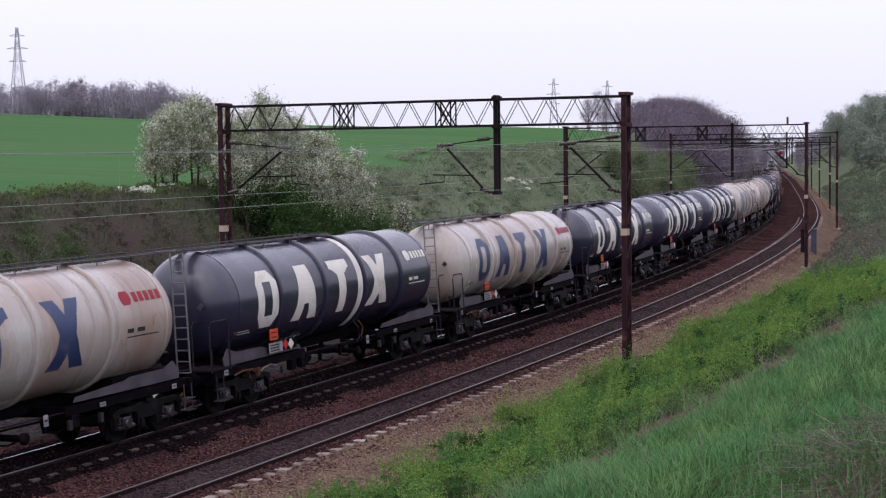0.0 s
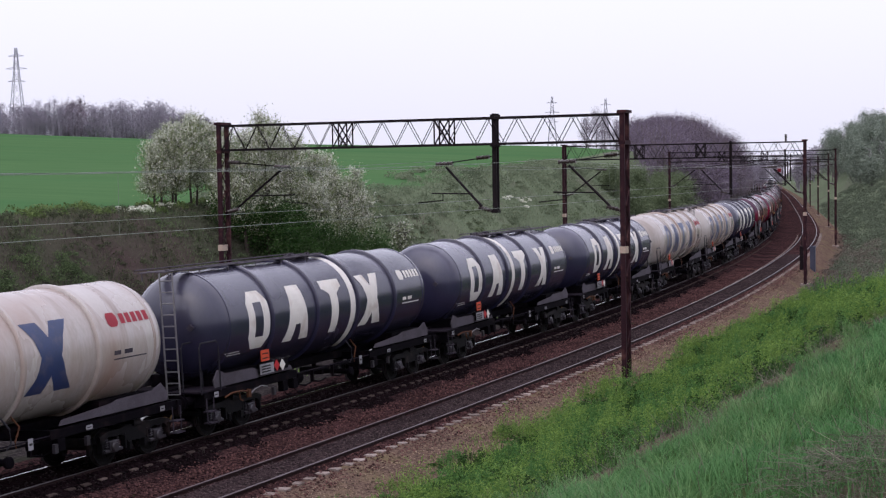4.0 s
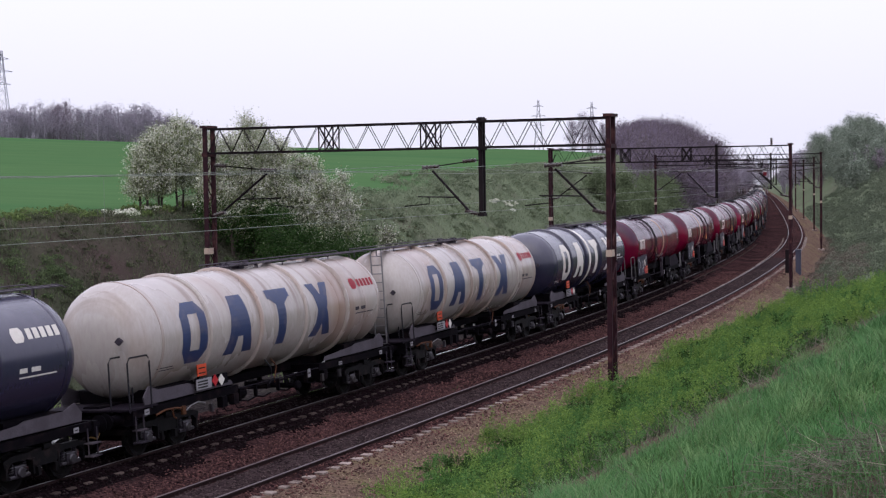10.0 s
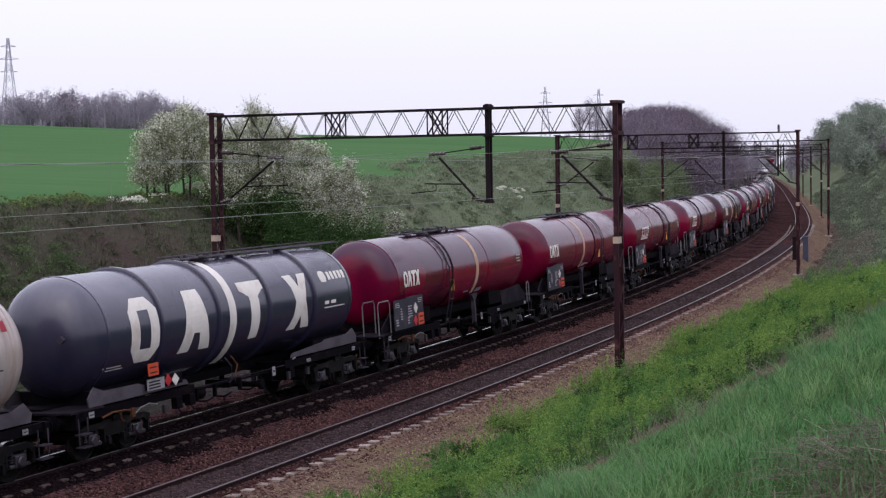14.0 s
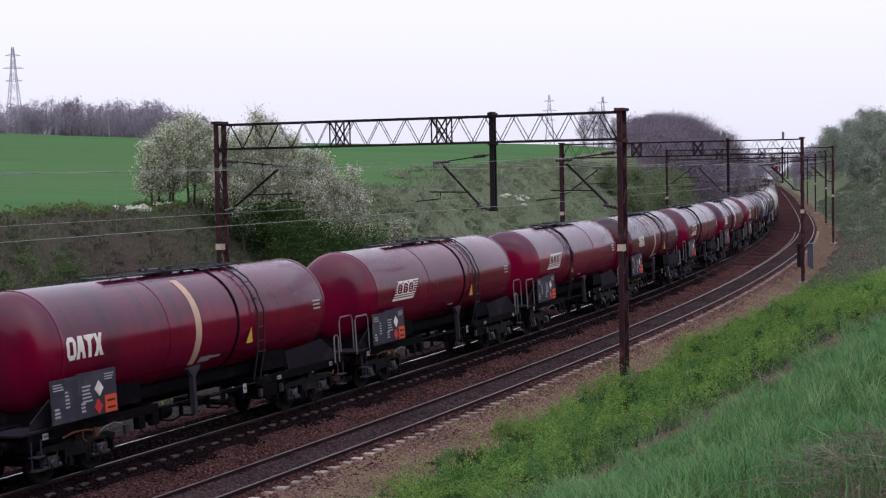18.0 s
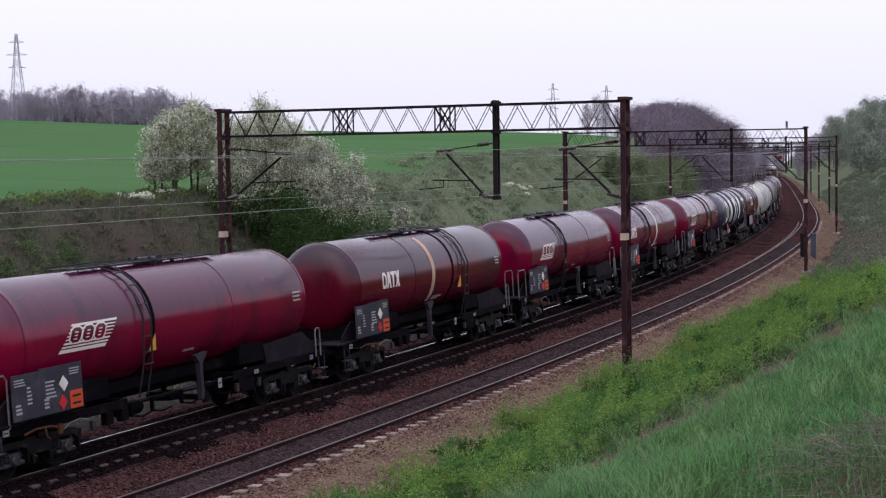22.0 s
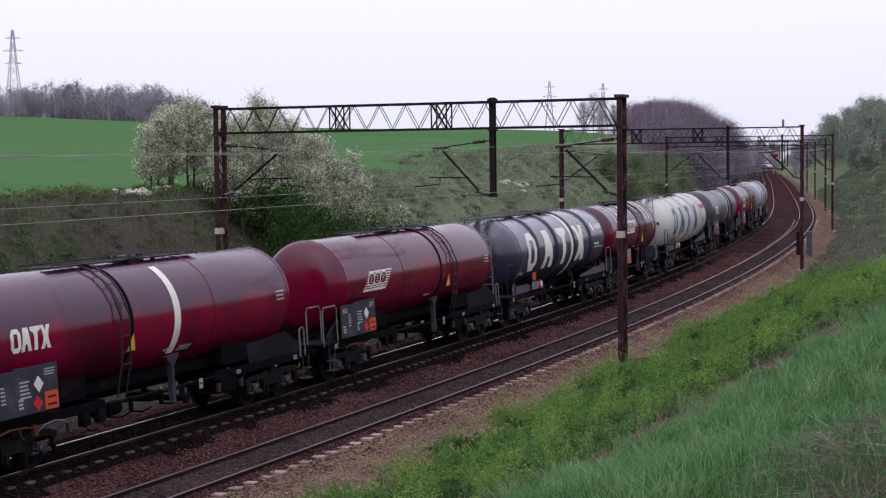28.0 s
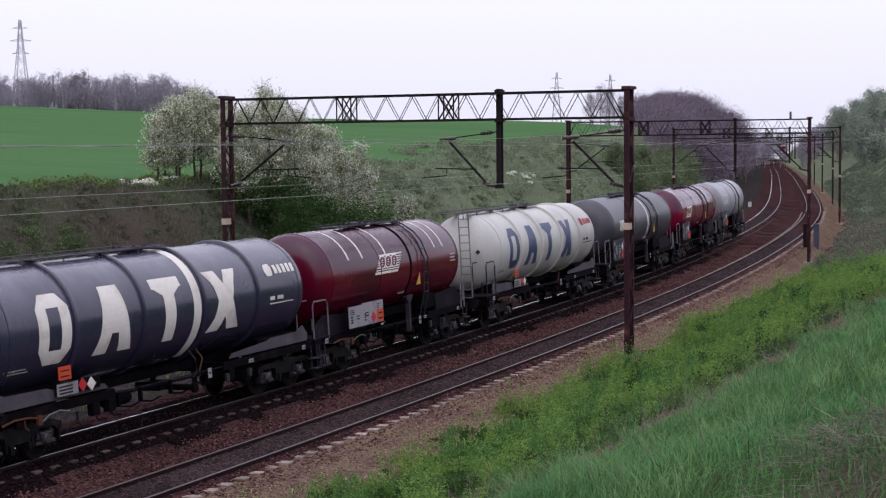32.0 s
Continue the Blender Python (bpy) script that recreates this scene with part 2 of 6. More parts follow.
M_CREAM = material("cream_tank_paint", (0.44, 0.405, 0.38), (0.3, 0.265, 0.245), 0.27, scale=0.5, fine=14, bump=0.04, stretch=(1, 1, 0.3), vary=0.05, stain=(0.27, 0.18, 0.14), stain_scale=0.55, stain_amount=0.8, dust_sheen=(0.26, 0.215, 0.2), dust_sheen_amount=0.6, streak=(0.17, 0.115, 0.09), streak_amount=0.8, coat=0.12, rough_vary=0.14)
M_WHITE = material("white_tank_paint", (0.43, 0.43, 0.4), (0.34, 0.33, 0.305), 0.4, scale=0.6, fine=14, bump=0.04, stretch=(1, 1, 0.25), stain=(0.25, 0.225, 0.2), stain_scale=0.8, stain_amount=0.45)
M_RED = material("dark_red_tank_paint", (0.17, 0.0008, 0.024), (0.1, 0.0008, 0.016), 0.2, scale=0.7, fine=10, bump=0.02, stretch=(1, 1, 0.35), vary=0.16, stain=(0.035, 0.002, 0.013), stain_scale=0.42, stain_amount=0.5, spec=0.27, coat=0.08, soot=(0.034, 0.012, 0.03), soot_from=0.04, rough_vary=0.16, streak=(0.022, 0.006, 0.014), streak_amount=0.75)
M_MAROON = material("sooty_maroon_tank_paint", (0.12, 0.001, 0.014), (0.05, 0.001, 0.008), 0.22, scale=0.6, fine=10, bump=0.02, stretch=(1, 1, 0.35), stain=(0.018, 0.0025, 0.008), stain_scale=0.4, stain_amount=0.6, spec=0.28, coat=0.06, soot=(0.014, 0.009, 0.019), soot_from=0.0, rough_vary=0.16, streak=(0.01, 0.004, 0.01), streak_amount=0.7)
M_GREYTANK = material("sooty_grey_tank_paint", (0.036, 0.034, 0.048), (0.02, 0.019, 0.027), 0.36, scale=0.5, fine=10, bump=0.04, stretch=(1, 1, 0.35), stain=(0.07, 0.064, 0.075), stain_scale=0.5, stain_amount=0.35)
M_SILVER = material("chalky_grey_tank_paint", (0.3, 0.3, 0.32), (0.17, 0.17, 0.19), 0.45, scale=0.5, fine=10, bump=0.05, stretch=(1, 1, 0.35), stain=(0.1, 0.09, 0.1), stain_scale=0.5, stain_amount=0.5)
M_MARKWHITE = material("worn_white_marking", (0.66, 0.63, 0.58), (0.5, 0.47, 0.43), 0.5, scale=3, fine=20, bump=0.03, stain=(0.4, 0.34, 0.29), stain_scale=2, stain_amount=0.3)
M_MARKBLUE = material("worn_blue_marking", (0.018, 0.036, 0.115), (0.014, 0.024, 0.07), 0.45, scale=3, fine=20, bump=0.03, stain=(0.08, 0.07, 0.1), stain_scale=2, stain_amount=0.35)
M_MARKRED = material("red_marking", (0.3, 0.035, 0.05), None, 0.5, scale=3, bump=0)
M_BARK = material("dark_bark", (0.075, 0.06, 0.052), (0.03, 0.025, 0.022), 0.9, scale=4, fine=30)
M_GREYBARK = material("grey_bark", (0.16, 0.135, 0.14), (0.09, 0.075, 0.08), 0.9, scale=1, fine=12)
M_PYLON = material("galvanised_steel", (0.36, 0.36, 0.4), (0.26, 0.26, 0.3), 0.6, 0.2, scale=2, bump=0)
M_CABINET = material("blue_grey_cabinet_paint", (0.06, 0.062, 0.09), (0.04, 0.042, 0.062), 0.55, scale=2, fine=20)
L_WEED = leafy("yellow_green_weed_leaves", (0.2, 0.3, 0.07), (0.055, 0.13, 0.032), scale=1.4, speck=0.6)
L_LUSH = leafy("mid_green_weed_leaves", (0.115, 0.225, 0.064), (0.034, 0.092, 0.028), scale=0.5, speck=0.45)
L_GRASS = leafy("fresh_grass_blades", (0.108, 0.22, 0.08), (0.036, 0.105, 0.036), scale=0.35, speck=0.5)
L_DRY = leafy("dry_straw_and_twigs", (0.15, 0.12, 0.1), (0.035, 0.027, 0.026), scale=0.6, through_light=0.1)
L_BANK = leafy("dull_bank_grass", (0.095, 0.104, 0.062), (0.038, 0.046, 0.028), scale=0.12)
L_SHRUB = leafy("dark_shrub_leaves", (0.046, 0.094, 0.024), (0.012, 0.032, 0.01), scale=0.4, speck=0.6)
L_SPRING = leafy("light_spring_leaves", (0.13, 0.175, 0.06), (0.05, 0.08, 0.028), scale=0.3)
L_BLOSSOM = leafy("white_blossom", (0.74, 0.74, 0.66), (0.42, 0.45, 0.32), scale=0.5)
# distance haze is put into this pale lilac twig colour
L_FARTWIG = leafy("haze_grey_distant_twigs", (0.345, 0.315, 0.37), (0.185, 0.165, 0.2), scale=0.03, through_light=0.15, speck=0.4)
# scrub green raised towards grey to carry haze in its colour
L_PALE = leafy("hazed_spring_scrub", (0.205, 0.24, 0.155), (0.11, 0.14, 0.088), scale=0.15, speck=0.5)
L_TWIG = leafy("bare_twigs_and_buds", (0.19, 0.155, 0.205), (0.11, 0.087, 0.12), scale=0.05, through_light=0.15, speck=0.4)
# leaf green greyed and paled to include distance haze
L_PINE = leafy("hazed_distant_evergreen", (0.24, 0.28, 0.22), (0.13, 0.158, 0.128), scale=0.1, through_light=0.15, speck=0.4)
L_YOUNG = leafy("pale_young_leaves", (0.3, 0.34, 0.18), (0.13, 0.165, 0.075), scale=0.3)
L_DULLGREEN = leafy("dull_green_bush_leaves", (0.12, 0.165, 0.075), (0.045, 0.066, 0.032), scale=0.25)
L_BRUSH = leafy("grey_brown_dry_twigs", (0.185, 0.165, 0.132), (0.05, 0.043, 0.036), scale=0.6, through_light=0.1)
L_PALEGRASS = leafy("pale_bent_grass_blades", (0.16, 0.26, 0.105), (0.07, 0.15, 0.05), scale=0.6)
M_DIRT = material("bare_earth_and_litter", (0.13, 0.1, 0.07), (0.05, 0.035, 0.03), 0.95, scale=1.5, fine=14, bump=1.0, depth=0.06, stain=(0.05, 0.06, 0.03), stain_scale=1.2)
M_REDDULL = material("faded_red_board", (0.2, 0.02, 0.032), None, 0.6, scale=5, fine=30, bump=0.1)
# paler than the bogie steel: highlights are put into the base colour
M_AXLE = material("highlight_grey_cast_steel", (0.04, 0.034, 0.044), (0.01, 0.0085, 0.011), 0.42, 0.1, scale=4, fine=40, stain=(0.02, 0.014, 0.015), stain_scale=3)
# twig colour partly paled, for haze at middle distance
L_MIDTWIG = leafy("haze_grey_mid_twigs", (0.27, 0.23, 0.27), (0.14, 0.115, 0.14), scale=0.05, through_light=0.15, speck=0.4)
L_HILL = leafy("dull_dark_hillside_leaves", (0.135, 0.16, 0.11), (0.066, 0.083, 0.058), scale=0.12, speck=0.45)
M_PLATEDARK = material("sooty_frame_steel", (0.016, 0.012, 0.019), (0.006, 0.0045, 0.007), 0.75, 0.0, scale=2, fine=30, stain=(0.028, 0.021, 0.026), stain_scale=1.5, spec=0.06)
# lightened copy of the polished head, with the sky's glint in its colour
M_RAILSKYLIT = material("skylit_rail_head", (0.8, 0.79, 0.8), (0.7, 0.69, 0.7), 0.16, 1.0, scale=3, fine=80, bump=0.03)
M_SADDLELIGHT = material("dusty_lilac_grey_steel", (0.1, 0.088, 0.104), (0.04, 0.034, 0.042), 0.65, 0.0, scale=2, fine=30, stain=(0.045, 0.038, 0.045), stain_scale=1.5)
M_OLDMAROON = material("worn_maroon_tank_paint", (0.12, 0.001, 0.016), (0.055, 0.001, 0.009), 0.22, scale=0.6, fine=10, bump=0.02, stretch=(1, 1, 0.35), stain=(0.025, 0.002, 0.009), stain_scale=0.4, stain_amount=0.5, spec=0.3, coat=0.08, soot=(0.04, 0.009, 0.024), soot_from=0.1)
M_BOGIE = material("greasy_cast_steel", (0.005, 0.0042, 0.0058), (0.0016, 0.0014, 0.002), 0.55, 0.0, spec=0.12, scale=4, fine=30, stain=(0.03, 0.02, 0.02), stain_scale=3, stain_amount=0.3)
# bank turf, grass and bush leaves again, paled as if seen through haze
M_BANKFAR = material("hazed_bank_turf", (0.13, 0.155, 0.098), (0.078, 0.098, 0.06), 0.95, scale=0.2, fine=5, bump=1.0, depth=0.12, stain=(0.1, 0.09, 0.072), stain_scale=0.12, stain_amount=0.4)
L_BANKFAR = leafy("hazed_bank_grass", (0.2, 0.24, 0.15), (0.105, 0.135, 0.082), scale=0.12, speck=0.45)
L_BUSHFAR = leafy("hazed_bush_leaves", (0.17, 0.21, 0.118), (0.078, 0.103, 0.056), scale=0.2, speck=0.5)
M_DATAPLATE = material("pale_grey_data_plate", (0.3, 0.29, 0.31), (0.2, 0.19, 0.205), 0.6, scale=3, fine=30, bump=0.05, stain=(0.1, 0.09, 0.095), stain_scale=3)
L_STALK = leafy("pale_dead_stalks", (0.38, 0.33, 0.26), (0.2, 0.17, 0.14), scale=0.6, through_light=0.1)


# ---------- mesh helpers ----------
class Shape:
    """Collects vertices and faces of one mesh."""

    def __init__(self):
        self.v, self.f = [], []

    def add(self, verts, faces):
        k = len(self.v)
        self.v += [tuple(p) for p in verts]
        self.f += [tuple(i + k for i in face) for face in faces]
        return self

    def box(self, x0, x1, y0, y1, z0, z1, c=0.0):
        """A box; c: chamfer of its four long edges along x."""
        if c:
            ring = [(y0 + c, z0), (y1 - c, z0), (y1, z0 + c), (y1, z1 - c), (y1 - c, z1), (y0 + c, z1), (y0, z1 - c), (y0, z0 + c)]
            return self.prism_x(ring, x0, x1)
        v = [(x, y, z) for x in (x0, x1) for y in (y0, y1) for z in (z0, z1)]
        return self.add(v, [(0, 1, 3, 2), (4, 6, 7, 5), (0, 4, 5, 1), (2, 3, 7, 6), (0, 2, 6, 4), (1, 5, 7, 3)])

    def prism_x(self, ring, x0, x1):
        n = len(ring)
        v = [(x0, y, z) for y, z in ring] + [(x1, y, z) for y, z in ring]
        f = [(i, i + n, (i + 1) % n + n, (i + 1) % n) for i in range(n)]
        return self.add(v, f + [tuple(range(n)), tuple(range(2 * n - 1, n - 1, -1))])

    def prism_y(self, ring, y0, y1):
        """ring of (x, z), counter-clockwise seen from -y."""
        n = len(ring)
        v = [(x, y0, z) for x, z in ring] + [(x, y1, z) for x, z in ring]
        f = [(i, (i + 1) % n, (i + 1) % n + n, i + n) for i in range(n)]
        return self.add(v, f + [tuple(range(n - 1, -1, -1)), tuple(range(n, 2 * n))])

    def tube(self, points, r, seg=6, cap=True):
        pts = [Vector(p) for p in points]
        rings, up = [], None
        for i, p in enumerate(pts):
            d = (pts[min(i + 1, len(pts) - 1)] - pts[max(i - 1, 0)]).normalized()
            if up is None or abs(up.dot(d)) > 0.98:
                up = Vector((0, 0, 1)) if abs(d.z) < 0.9 else Vector((1, 0, 0))
            a = d.cross(up).normalized()
            b = a.cross(d)
            rad = r[i] if isinstance(r, (list, tuple)) else r
            rings.append([p + (a * math.cos(k) + b * math.sin(k)) * rad for k in [2 * math.pi * j / seg for j in range(seg)]])
        v = [q for ring in rings for q in ring]
        f = [(i * seg + j, i * seg + (j + 1) % seg, (i + 1) * seg + (j + 1) % seg, (i + 1) * seg + j) for i in range(len(pts) - 1) for j in range(seg)]
        if cap:
            f += [tuple(range(seg - 1, -1, -1)), tuple(range((len(pts) - 1) * seg, len(pts) * seg))]
        return self.add(v, f)

    def lathe_x(self, profile, seg=48, y=0.0, z=0.0):
        """profile: (x, radius); turned about the x axis through (y, z)."""
        v = [(x, y + r * math.cos(a), z + r * math.sin(a)) for x, r in profile for a in [2 * math.pi * j / seg for j in range(seg)]]
        n = len(profile)
        f = [(i * seg + j, (i + 1) * seg + j, (i + 1) * seg + (j + 1) % seg, i * seg + (j + 1) % seg) for i in range(n - 1) for j in range(seg)]
        return self.add(v, f + [tuple(range(seg)), tuple(range(n * seg - 1, (n - 1) * seg - 1, -1))])

    def lathe_y(self, profile, seg=24, x=0.0, z=0.0):
        v = [(x + r * math.cos(a), y, z + r * math.sin(a)) for y, r in profile for a in [2 * math.pi * j / seg for j in range(seg)]]
        n = len(profile)
        f = [(i * seg + j, i * seg + (j + 1) % seg, (i + 1) * seg + (j + 1) % seg, (i + 1) * seg + j) for i in range(n - 1) for j in range(seg)]
        return self.add(v, f + [tuple(range(seg - 1, -1, -1)), tuple(range((n - 1) * seg, n * seg))])

    def weld(self):
        """Joins vertices that lie in one place."""
        index, v, to = {}, [], []
        for p in self.v:
            key = (round(p[0], 4), round(p[1], 4), round(p[2], 4))
            if key not in index:
                index[key] = len(v)
                v.append(p)
            to.append(index[key])
        self.v, self.f = v, [tuple(to[i] for i in face) for face in self.f]
        return self

    def mesh(self, name, mat, smooth=True, angle=35):
        me = bpy.data.meshes.new(name)
        me.from_pydata(self.v, [], self.f)
        me.materials.append(mat)
        if smooth:
            me.shade_smooth()
            me.set_sharp_from_angle(angle=radians(angle))
        me.update()
        return me


def part(name, shape, mat, parent, label="", at=None, smooth=True):
    """Links a shape (or a ready mesh) as one mesh object under a thing or a part."""
    me = shape if isinstance(shape, bpy.types.Mesh) else shape.mesh(name, mat, smooth)
    ob = new(name, me)
    ob.parent = parent
    if at is not None:
        ob.matrix_basis = at if isinstance(at, Matrix) else Matrix.Translation(at)
    return tagged(ob, label)


def thing(name, label, category, group="", kind="", at=None):
    ob = new(name)
    ob.empty_display_size = 0.2
    if at is not None:
        ob.matrix_basis = at
    return tagged(ob, label, category, group, kind)


def raw_mesh(name, verts, faces, mat):
    me = bpy.data.meshes.new(name)
    verts = np.asarray(verts, dtype=np.float32)
    faces = np.asarray(faces, dtype=np.int32)
    k = faces.shape[1]
    me.vertices.add(len(verts))
    me.vertices.foreach_set("co", verts.ravel())
    me.loops.add(faces.size)
    me.loops.foreach_set("vertex_index", faces.ravel())
    me.polygons.add(len(faces))
    me.polygons.foreach_set("loop_start", np.arange(0, faces.size, k, dtype=np.int32))
    me.materials.append(mat)
    me.update(calc_edges=True)
    return me


# ---------- the line of the railway: s metres along, o metres to the side (towards the camera) ----------
BEND_S = np.array([-58.2, -19.4, 19.4, 58.2, 97.0, 145.5, 213.4, 310.4])
BEND_K = np.array([0.000244, 0.001107, 0.001863, 0.000987, 0.001381, 0.000328, -0.000012, 0.000082])
LINE_S = np.arange(-360.0, 900.1, 1.0)
_k = np.interp(LINE_S, BEND_S, BEND_K)
_k[LINE_S < -110] = 0.0
_k[LINE_S > 420] = 0.0
LINE_T = np.concatenate([[0], np.cumsum((_k[1:] + _k[:-1]) / 2)])
LINE_T += 1.17064 - np.interp(0, LINE_S, LINE_T)
LINE_X = np.concatenate([[0], np.cumsum(np.cos((LINE_T[1:] + LINE_T[:-1]) / 2))])
LINE_Y = np.concatenate([[0], np.cumsum(np.sin((LINE_T[1:] + LINE_T[:-1]) / 2))])
LINE_X += 4.0591 - np.interp(0, LINE_S, LINE_X)
LINE_Y += 54.6813 - np.interp(0, LINE_S, LINE_Y)
TRACK_B = -4.685     # centre of the far track, which the train uses
CANT = 0.08          # the outer rail lies higher
MEAN_T = 1.22


def place(s, o):
    """x, y of points s along and o beside the near track; far from the line the cross lines run parallel."""
    s, o = np.asarray(s, float), np.asarray(o, float)
    x, y, t = np.interp(s, LINE_S, LINE_X), np.interp(s, LINE_S, LINE_Y), np.interp(s, LINE_S, LINE_T)
    w = np.clip((np.abs(o) - 40) / 160, 0, 1)
    t = t + (MEAN_T - t) * w * w * (3 - 2 * w)
    return x + o * np.sin(t), y - o * np.cos(t)


def on_line(s, o, z):
    x, y = place(s, o)
    return Vector((float(x), float(y), float(z)))


def heading(s):
    return float(np.interp(s, LINE_S, LINE_T))


def step(a, b, v):
    w = np.clip((v - a) / (b - a), 0, 1)
    return w * w * (3 - 2 * w)


def rough(s, o, size, seed=0.0):
    """Smooth pseudo-random unevenness between -1 and 1."""
    a, b = s / size + seed, o / size - seed * 0.7
    return (np.sin(a * 1.3 + 1.7 * np.sin(b * 0.9)) + np.sin(b * 1.7 + 1.3 * np.sin(a * 1.1 + 2)) + np.sin((a + b) * 2.3 + seed)) / 3


def ground_z(s, o):
    s, o = np.asarray(s, float), np.asarray(o, float)
    s, o = np.broadcast_arrays(s, o)
    # bed of the tracks
    z = np.full(s.shape, -0.21)
    z = z - 0.08 * np.exp(-((o + 2.34) / 0.8) ** 2)
    for c in (0.0, TRACK_B):
        e = np.abs(o - c)
        z = z + 0.12 * (1 - step(0.9, 1.15, e)) + (0.055 if c else 0.03) * (1 - step(1.2, 1.75, e)) + 0.053 * (o - c) * (1 - step(1.35, 1.9, e))
    z = z + 0.022 * rough(s, o, 0.45, 2) * (np.abs(o + 2.3) < 5)
    # bank on the camera's side: a spur that ends short of the second gantry, then a higher wooded bank
    toe = 3.0 + 0.8 * step(14, 34, s)
    spur = 1 - 0.62 * step(16, 36, s) + 1.1 * step(60, 120, s)
    right = 5.5 * step(0, 1, (o - toe) / 15.5 * 0.86 + 0.02) * spur
    right = np.where(o > toe, right * (1 + 0.05 * rough(s, o, 2.2)) + 0.1 * rough(s, o, 0.9, 3) * step(toe, toe + 2, o), 0)
    right = right + np.clip(o - 20, 0, 400) * (0.01 + 0.03 * step(60, 140, s))
    z = z + np.where(o > toe, right, 0)
    z = np.where((o > 1.9), z - 0.12 * step(1.9, 2.8, o) * (o < toe + 3) * (1 - step(toe, toe + 3, o)), z)
    # beyond the spur the ground falls away beside the ballast
    z = z - 0.5 * step(34, 46, s) * step(1.7, 2.6, o) * (1 - step(4.5, 8, o))
    # cutting on the far side, field above it
    rim = 5.3 + 1.75 * step(40, 75, s) + 0.9 * step(75, 130, s) + 1.6 * step(130, 240, s) - 0.6 * step(-30, -120, s)
    wide = 21.5 + 4.0 * step(20, 90, s)
    d = -o
    left = (rim + 0.21) * step(14.3, wide + 1.5, d)
    left = left + 0.16 * rough(s, o, 1.9, 5) * step(14.5, 17, d) * (1 - step(wide, wide + 5, d))
    far = np.clip(d - wide, 0, None)
    left = left + 0.053 * np.minimum(far, 330) + 0.012 * np.clip(far - 330, 0, None)
    over = np.clip(s - 262 - 0.12 * np.clip(150 + o, 0, 100), 0, None)
    left = left - np.where(d > 14.3, 0.05 * np.minimum(over, 160) * step(wide, wide + 60, d), 0)
    # wooded rise beyond the field
    left = left + 1.5 * np.exp(-(((s - 262) / 60) ** 2 + ((d - 48) / 26) ** 2)) * step(15, 26, d)
    z = np.where(d > 14.3, z + left, z - 0.2 * step(7.0, 9.0, d))
    return z


def ground_at(s, o):
    return float(ground_z(np.array([s]), np.array([o]))[0])


def grid_mesh(s_list, o_list, mats, slot_of):
    S, O = np.meshgrid(np.array(s_list), np.array(o_list), indexing="ij")
    X, Y = place(S, O)
    Z = ground_z(S, O)
    v = np.stack([X, Y, Z], -1).reshape(-1, 3)
    a, b = S.shape
    i = np.arange(a * b).reshape(a, b)
    f = np.stack([i[:-1, :-1], i[:-1, 1:], i[1:, 1:], i[1:, :-1]], -1).reshape(-1, 4)
    me = raw_mesh("ground", v, f, mats[0])
    for m in mats[1:]:
        me.materials.append(m)
    sm, om = (S[:-1, :-1] + S[1:, 1:]) / 2, (O[:-1, :-1] + O[1:, 1:]) / 2
    me.polygons.foreach_set("material_index", slot_of(sm, om).astype(np.int32).ravel())
    me.shade_smooth()
    return me


# ---------- ground ----------
s_list = np.concatenate([np.arange(-340, -60, 8), np.arange(-60, 90, 0.75), np.arange(90, 200, 2.5), np.arange(200, 420, 8), np.arange(420, 1300, 60)])
o_list = np.concatenate([-np.array([1500, 1200, 900, 700, 560, 460, 400, 350, 300, 260, 220, 190, 160, 135, 112, 92, 76, 64, 54, 46, 40, 36, 33, 30.5]),
                         np.arange(-28.5, -13, 0.7), np.arange(-13, -7.5, 0.8), np.arange(-7.3, 3.0, 0.35), np.arange(3.05, 22, 0.45),
                         np.array([22.5, 24, 26, 29, 33, 38, 45, 55, 70, 90, 120, 160, 220, 300, 420, 600, 900, 1300])])


def weed_edge(s):
    return 2.85 + 1.15 * step(14, 34, s) + 0.35 * np.sin(s * 0.55) + 0.25 * np.sin(s * 1.7 + 1)


def weed_top(s):
    return 10.5 + 1.5 * step(-31, -28.5, s) + 0.7 * step(-18, -11, s) + 1.3 * step(-9, 16, s) + 0.2 * np.sin(s * 0.33 + 1) + 0.2 * np.sin(s * 1.3)


def bare_strip(s, o):
    """Trodden earth between the weeds and the grass."""
    return (o > weed_top(s) - 0.3) & (o < weed_top(s + 1.2) + 1.25 + 0.5 * rough(s, o, 0.8, 7)) & (s < -9) & (s > -38)


